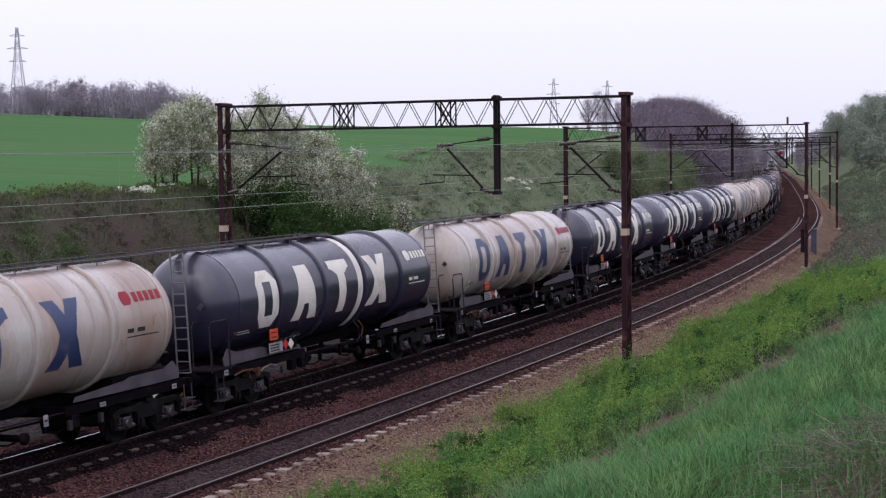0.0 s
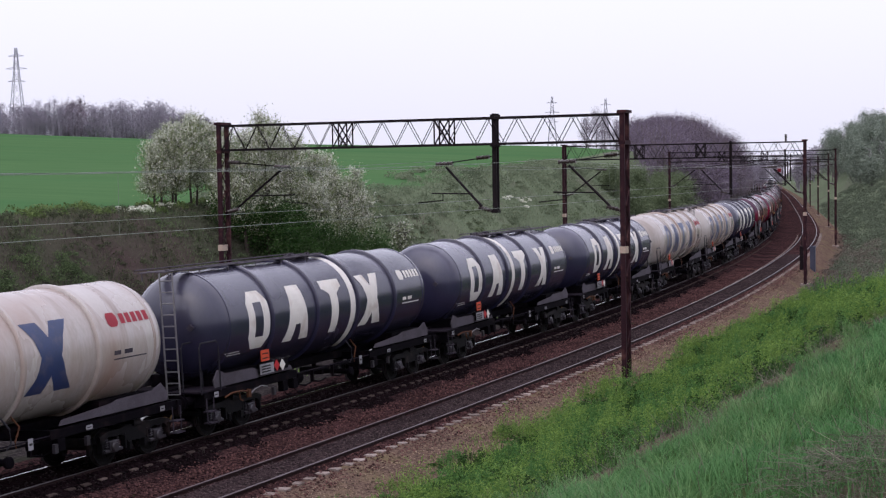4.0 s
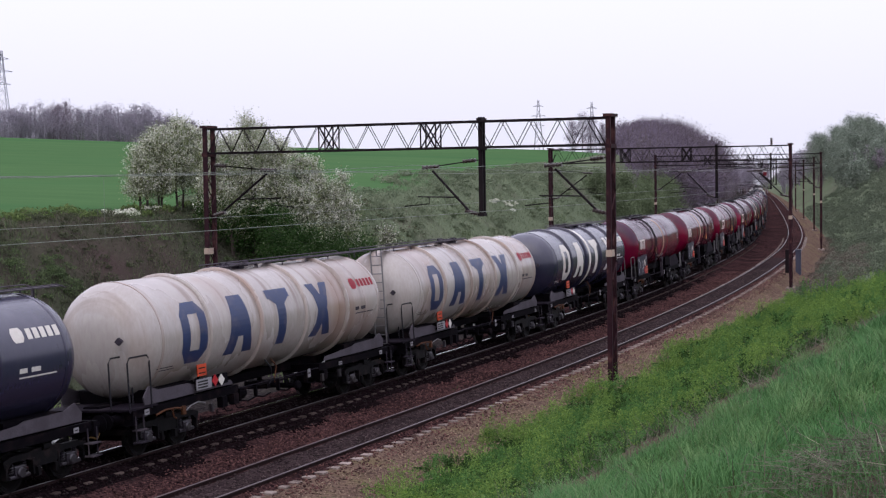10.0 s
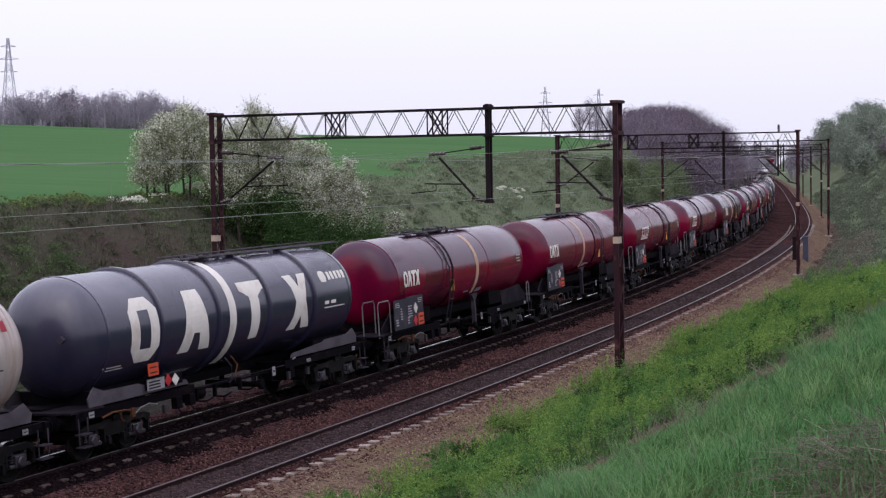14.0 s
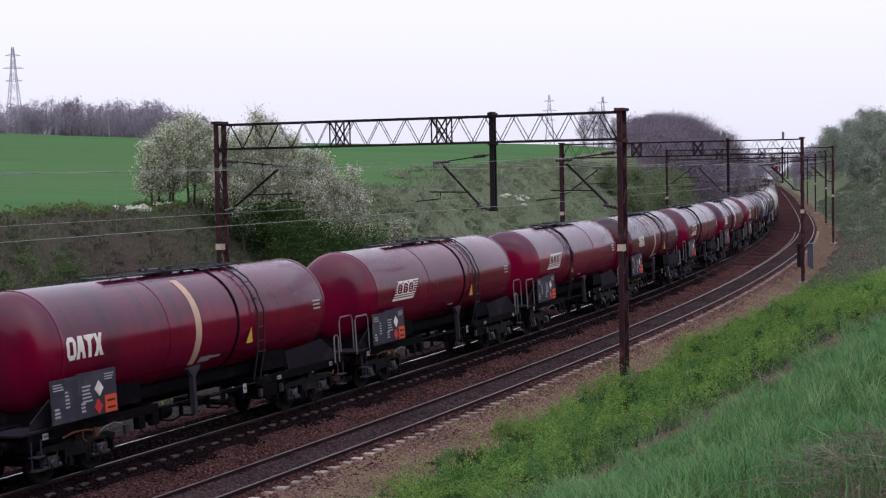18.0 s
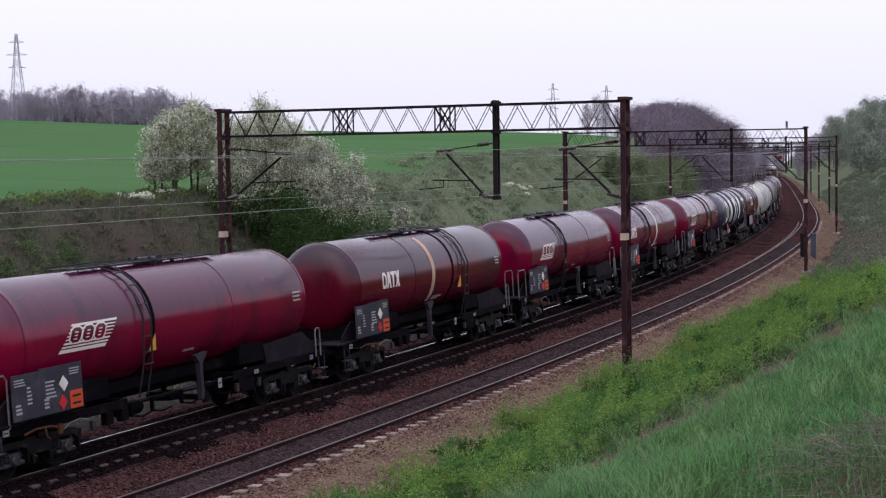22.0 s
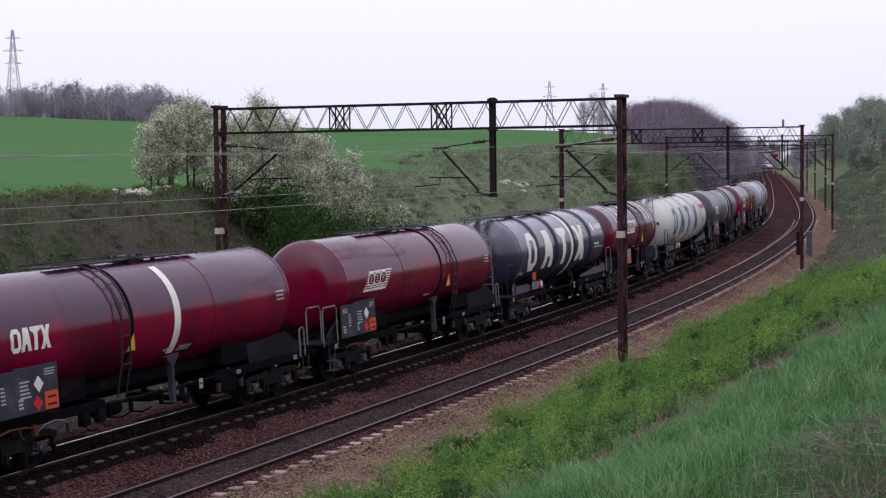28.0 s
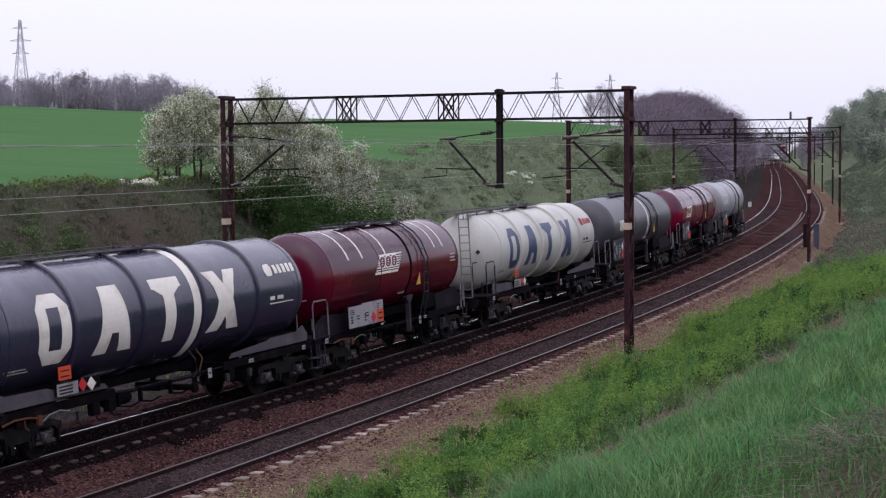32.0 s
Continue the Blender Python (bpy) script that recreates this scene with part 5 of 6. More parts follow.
    t = Shape().prism_y([(wx, wz - 0.16), (wx + 0.32, wz - 0.16), (wx + 0.32, wz + 0.24)], -r - 0.03, -r - 0.015)
    part("warning_sign", t, M_WARN, w, "yellow triangular warning sign")
    # painted marks
    sh = Shape()
    lx = mark_x
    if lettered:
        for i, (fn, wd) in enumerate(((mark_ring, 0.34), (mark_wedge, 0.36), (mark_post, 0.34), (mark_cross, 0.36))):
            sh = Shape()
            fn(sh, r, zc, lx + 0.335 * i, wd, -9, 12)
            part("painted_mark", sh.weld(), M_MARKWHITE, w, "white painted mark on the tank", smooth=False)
    else:
        low = -13 if half > 6 else -4
        for b0, b1 in ((0, 3.2), (4.4, 5.9), (7.4, 9), (11, 12), (14, 15), (17, 18), (20, 21), (23, 25)):
            sh = Shape()
            a0, a1 = lx + 0.022 * b0, lx + 0.022 * b1
            strip(sh, r, zc, a0, a0 + 1.72, a1, a1 + 1.72, low + b0, low + b1)
            part("emblem_stripe", sh, M_MARKWHITE, w, "white stripe of a slanted painted emblem", smooth=False)
        for i in range(3):
            for wide, coat, lift, g in ((0.46, M_MARKWHITE, 0.008, 0.0), (0.38, paint, 0.011, 1.4)):
                sh = Shape()
                a = lx + 0.36 + 0.45 * i + (0.46 - wide) / 2
                strip(sh, r, zc, a + 0.1, a + wide - 0.1, a, a + wide, low + 7 + g, low + 11, lift)
                strip(sh, r, zc, a, a + 0.13, a + 0.1, a + 0.23, low + 11, low + 19, lift)
                strip(sh, r, zc, a + wide - 0.13, a + wide, a + wide - 0.03, a + wide + 0.1, low + 11, low + 19, lift)
                strip(sh, r, zc, a + 0.1, a + wide + 0.1, a + 0.22, a + wide + 0.02, low + 19, low + 23 - g, lift)
                part("emblem_ring", sh, coat, w, smooth=False)
    if stripe:
        sh = Shape()
        sx = e * 0.75 if stripe_x is None else stripe_x
        on_tank(sh, r, zc, lambda u: (sx - 0.14, sx + 0.14), -42, 60, 0.007, 20)
        sh2 = Shape()
        strip(sh2, r, zc, sx + 0.28, sx + 0.85, sx + 0.36, sx + 0.93, -41, -34)
        part("data_patch", sh2, M_DATAPLATE, w, "small grey painted data patch", smooth=False)
        part("painted_stripe", sh, stripe_mat, w, "pale stripe painted round the tank")
    for x0, x1, a0, a1 in ((half - 0.7, half - 0.25, 6, 8), (half - 0.7, half - 0.3, 1.5, 3.5), (half - 0.68, half - 0.25, -3, -1), (0.2, 0.7, -38, -35)):
        inscription(w, r, zc, x0, x1, a0, a1, M_SMALLPRINT)
    for i in range(stripes):
        x = half * (-0.75, -0.55, -0.2, 0.62, 0.76)[i]
        sh = Shape()
        on_tank(sh, r, zc, lambda u: (x - 0.05, x + 0.05), 20, 84, 0.007, 16)
        part("drip_mark", sh, M_MARKWHITE, w, "pale worn line over the tank")
    return w


M_OLDSTRIPE = material("yellowed_stripe_paint", (0.47, 0.33, 0.24), (0.34, 0.22, 0.155), 0.5, scale=3, fine=20, bump=0.03)

KINDS = {
    "nf": big_tank_wagon(M_NAVY, M_MARKWHITE, M_MARKWHITE, True, "navy tank wagon, pale painted marks and stripe, end ladder in front"),
    "nr": big_tank_wagon(M_NAVY, M_MARKWHITE, M_MARKWHITE, False, "navy tank wagon, pale painted marks and stripe, smooth front end"),
    "cf": big_tank_wagon(M_CREAM, M_MARKBLUE, M_MARKRED, True, "grimy cream tank wagon with worn blue painted marks, front ladder"),
    "cr": big_tank_wagon(M_CREAM, M_MARKBLUE, M_MARKRED, False, "grimy cream tank wagon with worn blue painted marks, smooth front"),
    "wf": big_tank_wagon(M_WHITE, M_MARKBLUE, M_MARKRED, True, "cleaner white tank wagon with blue painted marks"),
    "rl": old_tank_wagon(M_RED, "dark red tank wagon with white mark and yellowed stripe, ladder aft", True, True, M_OLDSTRIPE, False, stripe_x=-0.65, mark_x=-6.1, rails=False),
    "rv": old_tank_wagon(M_RED, "dark red tank wagon with white mark and yellowed stripe", True, True, M_OLDSTRIPE, True, stripe_x=1.1, mark_x=-5.8),
    "rw": old_tank_wagon(M_RED, "dark red tank wagon with white mark and white stripe", True, True, M_MARKWHITE, True, stripe_x=0.55, mark_x=-5.85),
    "re": old_tank_wagon(M_RED, "dark red tank wagon with white painted emblem", False, False, None, False),
    "rr": old_tank_wagon(M_RED, "dark red tank wagon with white emblem, side ladder forward", False, False, None, True),
    "md": old_tank_wagon(M_MAROON, "sooty dark maroon tank wagon with white mark and stripe", True, True, M_OLDSTRIPE, False, stripe_x=-0.45, mark_x=-4.65, rails=False),
    "ms": old_tank_wagon(M_OLDMAROON, "short worn maroon tank wagon with pale lines and emblem", False, False, None, False, half=4.85, L=6.45, pivot=4.1, stripes=5, mark_x=-2.0),
    "gy": old_tank_wagon(M_GREYTANK, "sooty grey tank wagon with white stripe", True, True, M_MARKWHITE, False, half=6.6, L=8.6, mark_x=-5.5),
    "sl": old_tank_wagon(M_SILVER, "chalky light grey tank wagon, last of the train", False, False, None, False, half=6.0, L=7.9),
}
ORDER = ["cr", "nf", "cf", "nf", "nr", "nr", "cr", "cf", "nr", "rv", "rl", "re", "rr", "md", "rr", "rw", "re", "nf", "ms", "wf", "gy", "re", "sl"]
SLACK = (0.1, -0.04, 0.21, 0.1, 0.03, 0.2, 0.44, 0.4, 0.16) + (0.3,) * 8 + (0.05,)
CENTRES = [16.2 * i - 6.85 + SLACK[i] for i in range(18)] + [282.0, 297.6, 314.6, 331.3, 347.1]
TRAIN = []
used = set()
for kind in ORDER:
    if kind in used:
        TRAIN.append(copy_thing(KINDS[kind], Matrix()))
    else:
        used.add(kind)
        TRAIN.append(KINDS[kind])


# ---------- vegetation ----------
def unit(n):
    v = rng.normal(size=(n, 3))
    return v / np.linalg.norm(v, axis=1, keepdims=True)


def leaf_mesh(name, centres, size, mat, flat=0.0, long=1.6):
    """Loose leaves: one bent diamond each, two triangles, all turned differently."""
    n = len(centres)
    a = unit(n)
    b = unit(n)
    a[:, 2] *= 1 - flat
    a /= np.linalg.norm(a, axis=1, keepdims=True)
    b = np.cross(a, b)
    b /= np.linalg.norm(b, axis=1, keepdims=True)
    size = np.broadcast_to(size, (n,)) * rng.uniform(0.6, 1.35, n)
    up = np.cross(a, b) * (size * 0.25)[:, None]
    l, w = a * (size * long / 2)[:, None], b * (size / 2)[:, None]
    v = np.stack([centres - l, centres + w + up, centres + l, centres - w + up], 1).reshape(-1, 3)
    k = np.arange(n)[:, None] * 4
    f = np.concatenate([k + np.array([0, 1, 2]), k + np.array([0, 2, 3])], 0)
    return raw_mesh(name, v, f, mat)


def blade_mesh(name, root, height, width, lean, mat):
    """Grass blades: tapered, bent over, three triangles each."""
    n = len(root)
    ang = rng.uniform(0, 2 * math.pi, n)
    d = np.stack([np.cos(ang), np.sin(ang), np.zeros(n)], 1)
    side = np.stack([-np.sin(ang), np.cos(ang), np.zeros(n)], 1) * (width / 2)[:, None]
    h = height[:, None] * np.array([0, 0, 1.0])
    mid = root + h * 0.6 + d * (lean * height * 0.35)[:, None]
    tip = root + h * 0.95 + d * (lean * height)[:, None]
    v = np.stack([root - side, root + side, mid + side * 0.8, mid - side * 0.8, tip], 1).reshape(-1, 3)
    k = np.arange(n)[:, None] * 5
    f = np.concatenate([k + np.array(t) for t in ((0, 1, 2), (0, 2, 3), (3, 2, 4))], 0)
    return raw_mesh(name, v, f, mat)


def stick_mesh(name, a, b, w, mat):
    """Twigs: thin three-sided sticks from a to b."""
    n = len(a)
    d = b - a
    e = np.cross(d, unit(n))
    e /= np.linalg.norm(e, axis=1, keepdims=True) + 1e-9
    g = np.cross(d, e)
    g /= np.linalg.norm(g, axis=1, keepdims=True) + 1e-9
    w = np.broadcast_to(w, (n,))[:, None]
    ring = [e * w, (-0.5 * e + 0.87 * g) * w, (-0.5 * e - 0.87 * g) * w]
    v = np.stack([a + r for r in ring] + [b + r * 0.35 for r in ring], 1).reshape(-1, 3)
    k = np.arange(n)[:, None] * 6
    f = np.concatenate([k + np.array(t) for t in ((0, 1, 4, 3), (1, 2, 5, 4), (2, 0, 3, 5))], 0)
    return raw_mesh(name, v, f, mat)


def scatter(n, s_rng, o_rng, keep=None):
    s, o = rng.uniform(*s_rng, n), rng.uniform(*o_rng, n)
    if keep is not None:
        k = keep(s, o)
        s, o = s[k], o[k]
    x, y = place(s, o)
    return s, o, np.stack([x, y, ground_z(s, o)], 1)


def from_eye(p):
    return np.hypot(p[:, 0], p[:, 1])


# weeds: the lush yellow-green band along the foot of the near bank
def in_weeds(s, o):
    return (o > weed_edge(s)) & (o < weed_top(s) - 0.1 + 0.6 * rough(s, o, 0.7, 3)) & (rough(s, o, 0.8, 8) > -0.3) & (rough(s, o, 2.7, 5) > -0.62)


# clumps: each a dome of upright plants, of its own height and shade
cs, co, cp = scatter(3000, (-36, 42), (2.7, 17), in_weeds)
c_rad = rng.uniform(0.18, 0.5, len(cs))
c_top = rng.uniform(0.5, 1.0, len(cs)) * np.clip(0.6 + 1.0 * rough(cs, co, 0.2, 3), 0.08, 1.4) * np.clip((co - weed_edge(cs)) / 0.9 + 0.4, 0.4, 1)
c_kind = 0.21 + 0.5 * rough(cs, co, 0.2, 3) + 0.3 * rough(cs, co, 0.6, 6) + rng.normal(0, 0.15, len(cs))


def weed_clumps(name, pick, mat, leaf, label):
    k = np.where(pick)[0]
    many = np.maximum(3, (c_rad[k] ** 2 * 130).astype(int))
    idx = np.repeat(k, many)
    r = np.sqrt(rng.uniform(0, 1, len(idx))) * c_rad[idx]
    an = rng.uniform(0, 6.283, len(idx))
    base = cp[idx] + np.stack([np.cos(an) * r, np.sin(an) * r, np.zeros(len(idx))], 1)
    h = c_top[idx] * np.sqrt(np.maximum(0.08, 1 - (r / c_rad[idx]) ** 2 * 0.9)) * rng.uniform(0.65, 1.2, len(idx))
    per = 32
    u = rng.uniform(0.04, 1, (len(idx), per)) ** 0.9
    q = rng.uniform(0, 6.283, (len(idx), per))
    out = 0.07 * (1.25 - u) * rng.uniform(0.3, 1.2, (len(idx), per)) + 0.015
    cen = base[:, None, :] + np.stack([np.cos(q) * out, np.sin(q) * out, u * h[:, None]], -1)
    size = np.repeat(0.62 * leaf + 0.00024 * from_eye(base), per)
    tagged(new(name, leaf_mesh(name, cen.reshape(-1, 3), size, mat, 0.35, 2.1)), label, "weeds", kind="stuff")
    stems = stick_mesh("weed_stems", base, base + np.stack([rng.normal(0, 0.03, len(idx)), rng.normal(0, 0.03, len(idx)), h * 0.9], 1), 0.0025, L_LUSH)
    tagged(new("weed_stems", stems), "upright green weed stems", "weeds", kind="stuff")


weed_clumps("weeds", c_kind > 0.3, L_WEED, 0.021, "lush yellow-green leafy weeds along the bank foot")
weed_clumps("green_weeds", (c_kind <= 0.3) & (c_kind > 0.0), L_LUSH, 0.024, "mid-green leafy weeds along the bank foot")
weed_clumps("dark_weeds", c_kind <= 0.0, L_SHRUB, 0.03, "darker broad-leaved weeds among the yellow-green ones")


# grass of the upper bank
def in_grass(s, o):
    return (o > weed_top(s + 1.2) + 0.2 + 0.6 * rough(s, o, 1.1, 4)) & ~(bare_strip(s, o) & (rough(s, o, 0.5, 6) < 0.6)) & (rough(s, o, 2.6, 6) + 0.35 * rough(s, o, 0.7, 2) > -0.72)


def blades(name, n, s_rng, o_rng, keep, h, w, mat, label, lean=(0.3, 1.5)):
    s, o, p = scatter(n, s_rng, o_rng, keep)
    tall = 0.75 + 0.45 * rough(s, o, 0.9, 11)
    ob = new(name, blade_mesh(name, p, rng.uniform(*h, len(s)) * tall, rng.uniform(*w, len(s)), rng.uniform(*lean, len(s)), mat))
    return tagged(ob, label, "grass", kind="stuff")


blades("grass", 130000, (-46, -18), (8.0, 19.5), in_grass, (0.1, 0.3), (0.005, 0.01), L_GRASS, "soft fresh green grass on the upper bank")
blades("grass", 80000, (-24, 40), (8.0, 22.0), in_grass, (0.14, 0.34), (0.01, 0.02), L_GRASS, "soft fresh green grass on the upper bank")
blades("straw", 9000, (-46, 10), (6.0, 18.0), None, (0.15, 0.4), (0.004, 0.009), L_DRY, "scattered dry straw in the grass", (0.4, 1.5))
blades("dry_grass", 9000, (-36, -6), (9.5, 16.5), lambda s, o: bare_strip(s, o), (0.05, 0.16), (0.006, 0.014), L_DRY, "dry flattened grass and litter between weeds and grass", (0.6, 1.8))
blades("verge_grass", 9000, (-34, 40), (2.3, 4.4), lambda s, o: o > weed_edge(s) - 0.6 - 0.5 * rough(s, o, 0.8), (0.08, 0.25), (0.01, 0.02), L_WEED, "thin grass growing into the gravel")
blades("track_weeds", 2500, (-34, 30), (-2.9, -1.7), lambda s, o: rough(s, o, 1.5, 9) > 0.45, (0.04, 0.12), (0.01, 0.02), L_SHRUB, "small weeds between the tracks")
blades("track_weeds", 9000, (-34, 70), (-13.5, -8.5), lambda s, o: rough(s, o, 1.6, 3) > 0.25, (0.06, 0.25), (0.015, 0.03), L_WEED, "weeds beyond the far track")

# low blades whose dark colour imitates the shade between clumps
blades("low_weeds", 45000, (-36, 42), (3.2, 17), lambda s, o: (o > weed_edge(s) + 0.1) & (o < weed_top(s) + 0.1), (0.06, 0.22), (0.012, 0.026), L_SHRUB, "low growth under the weeds, dark green like the shaded gaps")

# longer bent tufts
n = 110
ts, to, tpos = scatter(n, (-43, -16), (11, 18.2), lambda s, o: o > weed_top(s) + 0.5)
idx = np.repeat(np.arange(len(ts)), 70)
root = tpos[idx] + rng.normal(0, 0.09, (len(idx), 3)) * np.array([1, 1, 0])
tuft = blade_mesh("grass_tufts", root, rng.uniform(0.2, 0.42, len(idx)), rng.uniform(0.004, 0.009, len(idx)), rng.uniform(0.5, 1.6, len(idx)), L_PALEGRASS)
tagged(new("grass_tufts", tuft), "pale bent tufts of longer grass", "grass", kind="stuff")

# dead stalks on the bare strip
n = 420
s = rng.uniform(-34, -12, n)
o = weed_top(s + 0.6) + 0.2 + rng.normal(0, 0.4, n)
x, y = place(s, o)
a = np.stack([x, y, ground_z(s, o)], 1)
tagged(new("dead_stalks", stick_mesh("dead_stalks", a, a + unit(n) * np.array([0.4, 0.4, 0.3]) + np.array([0, 0, 0.22]), 0.006, L_BRUSH)), "dry broken stalks on the bare strip", "stalks", kind="stuff")

# dry brushwood at the top of the bank
n = 1100
s, o = -41.1 + rng.normal(0, 0.9, n), 17.3 + rng.normal(0, 0.36, n)
x, y = place(s, o)
a = np.stack([x, y, ground_z(s, o) + rng.uniform(0, 0.18, n)], 1)
b = a + unit(n) * np.array([1, 1, 0.45]) * rng.uniform(0.12, 0.5, n)[:, None]
b[:, 2] = np.maximum(b[:, 2], a[:, 2] - 0.05)
tagged(new("brushwood", stick_mesh("brushwood", a, b, 0.0027, L_BRUSH)), "tangle of dry grey-brown twigs in the grass", "brushwood", kind="stuff")


n = 18
s, o = -41.0 + rng.normal(0, 0.9, n), 17.2 + rng.normal(0, 0.35, n)
x, y = place(s, o)
a = np.stack([x, y, ground_z(s, o) + rng.uniform(0.02, 0.2, n)], 1)
b = a + unit(n) * np.array([1, 1, 0.35]) * rng.uniform(0.15, 0.42, n)[:, None] + np.array([0, 0, 0.08])
tagged(new("dead_stalks", stick_mesh("dead_stalks", a, b, 0.003, L_STALK)), "long pale dead stalks over the brushwood", "stalks", kind="stuff")


# the far bank of the cutting: dull grass, low scrub
def on_far_bank(s, o):
    return (-o > 14.0) & (-o < 25.5 + 4 * step(20, 90, s))


blades("bank_grass", 45000, (-45, 30), (-26, -13.8), on_far_bank, (0.12, 0.34), (0.014, 0.03), L_BANK, "dull tufted grass on the far bank of the cutting", (0.3, 1.2))
blades("bank_grass", 60000, (24, 130), (-30, -13.8), on_far_bank, (0.12, 0.36), (0.02, 0.045), L_BANKFAR, "grass on the far bank of the cutting, paled grey-green for haze", (0.3, 1.2))


blades("bank_grass", 42000, (32, 240), (3.5, 26), None, (0.2, 0.5), (0.03, 0.06), L_HILL, "dull grass on the bank beyond the spur", (0.3, 1.2))


blades("green_bank_grass", 60000, (-46, 30), (-25, -13.9), lambda s, o: rough(s, o, 2.2, 8) + 0.6 * rough(s, o, 0.7, 2) > 0.15, (0.1, 0.3), (0.012, 0.026), L_DULLGREEN, "patches of greener grass on the far bank", (0.3, 1.2))
blades("dry_bank_grass", 26000, (-46, 40), (-25, -13.9), lambda s, o: rough(s, o, 1.4, 12) > 0.0, (0.15, 0.4), (0.01, 0.02), L_DRY, "tufts of dry grass on the far bank", (0.4, 1.5))


def scrub(name, n, s_rng, o_rng, keep, size, leaf, per, mat, label):
    s, o, p = scatter(n, s_rng, o_rng, keep)
    r = rng.uniform(*size, len(s))
    d = unit(len(s) * per).reshape(len(s), per, 3)
    d[..., 2] = np.abs(d[..., 2])
    rad = rng.uniform(0.35, 1, (len(s), per)) ** 0.6
    cen = p[:, None, :] + d * (rad * r[:, None])[..., None] * np.array([1.1, 1.1, 0.85]) + np.array([0, 0, 0.05])
    return tagged(new(name, leaf_mesh(name, cen.reshape(-1, 3), leaf, mat, 0.2, 1.6)), label, "scrub", kind="stuff")


scrub("scrub", 1500, (-42, 40), (-25, -14.2), lambda s, o: rough(s, o, 1.8, 5) > -0.35, (0.12, 0.42), 0.06, 46, L_BANK, "low dull scrub on the far bank")
scrub("scrub", 600, (-40, 40), (-24, -14.2), lambda s, o: rough(s, o, 3.2, 7) > 0.22, (0.12, 0.4), 0.05, 80, L_DULLGREEN, "low green scrub on the far bank")
scrub("scrub", 900, (22, 135), (-30, -14.2), lambda s, o: rough(s, o, 4.5, 2) > -0.3, (0.25, 0.7), 0.09, 110, L_PALE, "low scrub on the far bank, paled for haze")
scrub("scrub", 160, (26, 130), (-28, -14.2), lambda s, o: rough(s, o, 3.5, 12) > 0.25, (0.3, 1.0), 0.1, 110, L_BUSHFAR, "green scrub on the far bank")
scrub("scrub", 300, (-20, 20), (-26.5, -23.0), lambda s, o: rough(s, o, 2.0, 5) > 0.0, (0.2, 0.5), 0.09, 50, L_SPRING, "scrub along the edge of the field")
scrub("scrub", 420, (34, 230), (3.4, 26), lambda s, o: (o > 3.7 + 0.4 * np.sin(s * 0.3)) & (rough(s, o, 5.0, 3) > -0.1), (0.4, 1.3), 0.1, 170, L_HILL, "dark scrub on the bank beyond the spur")
scrub("scrub", 1100, (34, 260), (4.0, 24), None, (0.3, 1.0), 0.075, 170, L_HILL, "dull green scrub on the bank beyond the spur")
scrub("bare_scrub", 240, (40, 92), (3.4, 7.2), lambda s, o: rough(s, o, 2.2, 3) > -0.3, (0.3, 0.95), 0.05, 170, L_BRUSH, "leafless brown scrub at the foot of the wooded bank")
scrub("scrub", 120, (40, 130), (3.0, 4.6), None, (0.15, 0.45), 0.06, 90, L_DRY, "low brown scrub at the foot of the bank")
scrub("scrub", 70, (-8.5, -1.0), (-20.6, -18.4), lambda s, o: rough(s, o, 1.0, 4) > -0.3, (0.2, 0.5), 0.05, 120, L_DULLGREEN, "patch of greener scrub low on the far bank")
scrub("flowering_scrub", 9, (64, 73), (-22.4, -20.8), None, (0.15, 0.38), 0.07, 150, L_BLOSSOM, "small white flowering scrub on the far bank")
scrub("flowering_scrub", 9, (9, 13), (-24.6, -23.6), None, (0.2, 0.4), 0.07, 160, L_BLOSSOM, "small white flowering scrub at the edge of the field")


# trees
def limbs(base, height, lean, count, seed, r0, low=0.25, spread=0.5):
    """Trunk and limbs of one tree as a Shape, and the tips where leaves grow."""
    rr = random.Random(seed)
    sh, tips = Shape(), []
    top = Vector((lean[0], lean[1], height))
    trunk = [Vector((0, 0, -0.3)), top * 0.3 + Vector((rr.uniform(-.1, .1), rr.uniform(-.1, .1), 0)), top * 0.62, top]
    sh.tube(trunk, [r0, r0 * 0.75, r0 * 0.45, r0 * 0.1], 7)
    for i in range(count):
        u = low + (1 - low) * (i + rr.random()) / count
        k = min(2, int(u * 3))
        at = trunk[k].lerp(trunk[k + 1], u * 3 - k)
        a = i * 2.4 + rr.uniform(-0.5, 0.5)
        reach = spread * height * (1.15 - 0.75 * u) * rr.uniform(0.6, 1.15)
        rise = reach * rr.uniform(0.5, 1.3)
        end = at + Vector((math.cos(a) * reach, math.sin(a) * reach, rise))
        midp = at.lerp(end, 0.5) + Vector((rr.uniform(-.1, .1), rr.uniform(-.1, .1), -0.08 * reach))
        q = r0 * 0.42 * (1.1 - u)
        sh.tube([at, midp, end], [q, q * 0.6, q * 0.15], 5)
        for j in range(4):
            f = rr.uniform(0.35, 1)
            st = at.lerp(end, f)
            en = st + Vector((rr.uniform(-1, 1), rr.uniform(-1, 1), rr.uniform(-0.1, 1.1))) * reach * 0.4
            sh.tube([st, en], [q * 0.35, q * 0.1], 4)
            tips.append((st + en) / 2)
            tips.append(en)
        tips.append(end)
    tips.append(top)
    return sh, tips


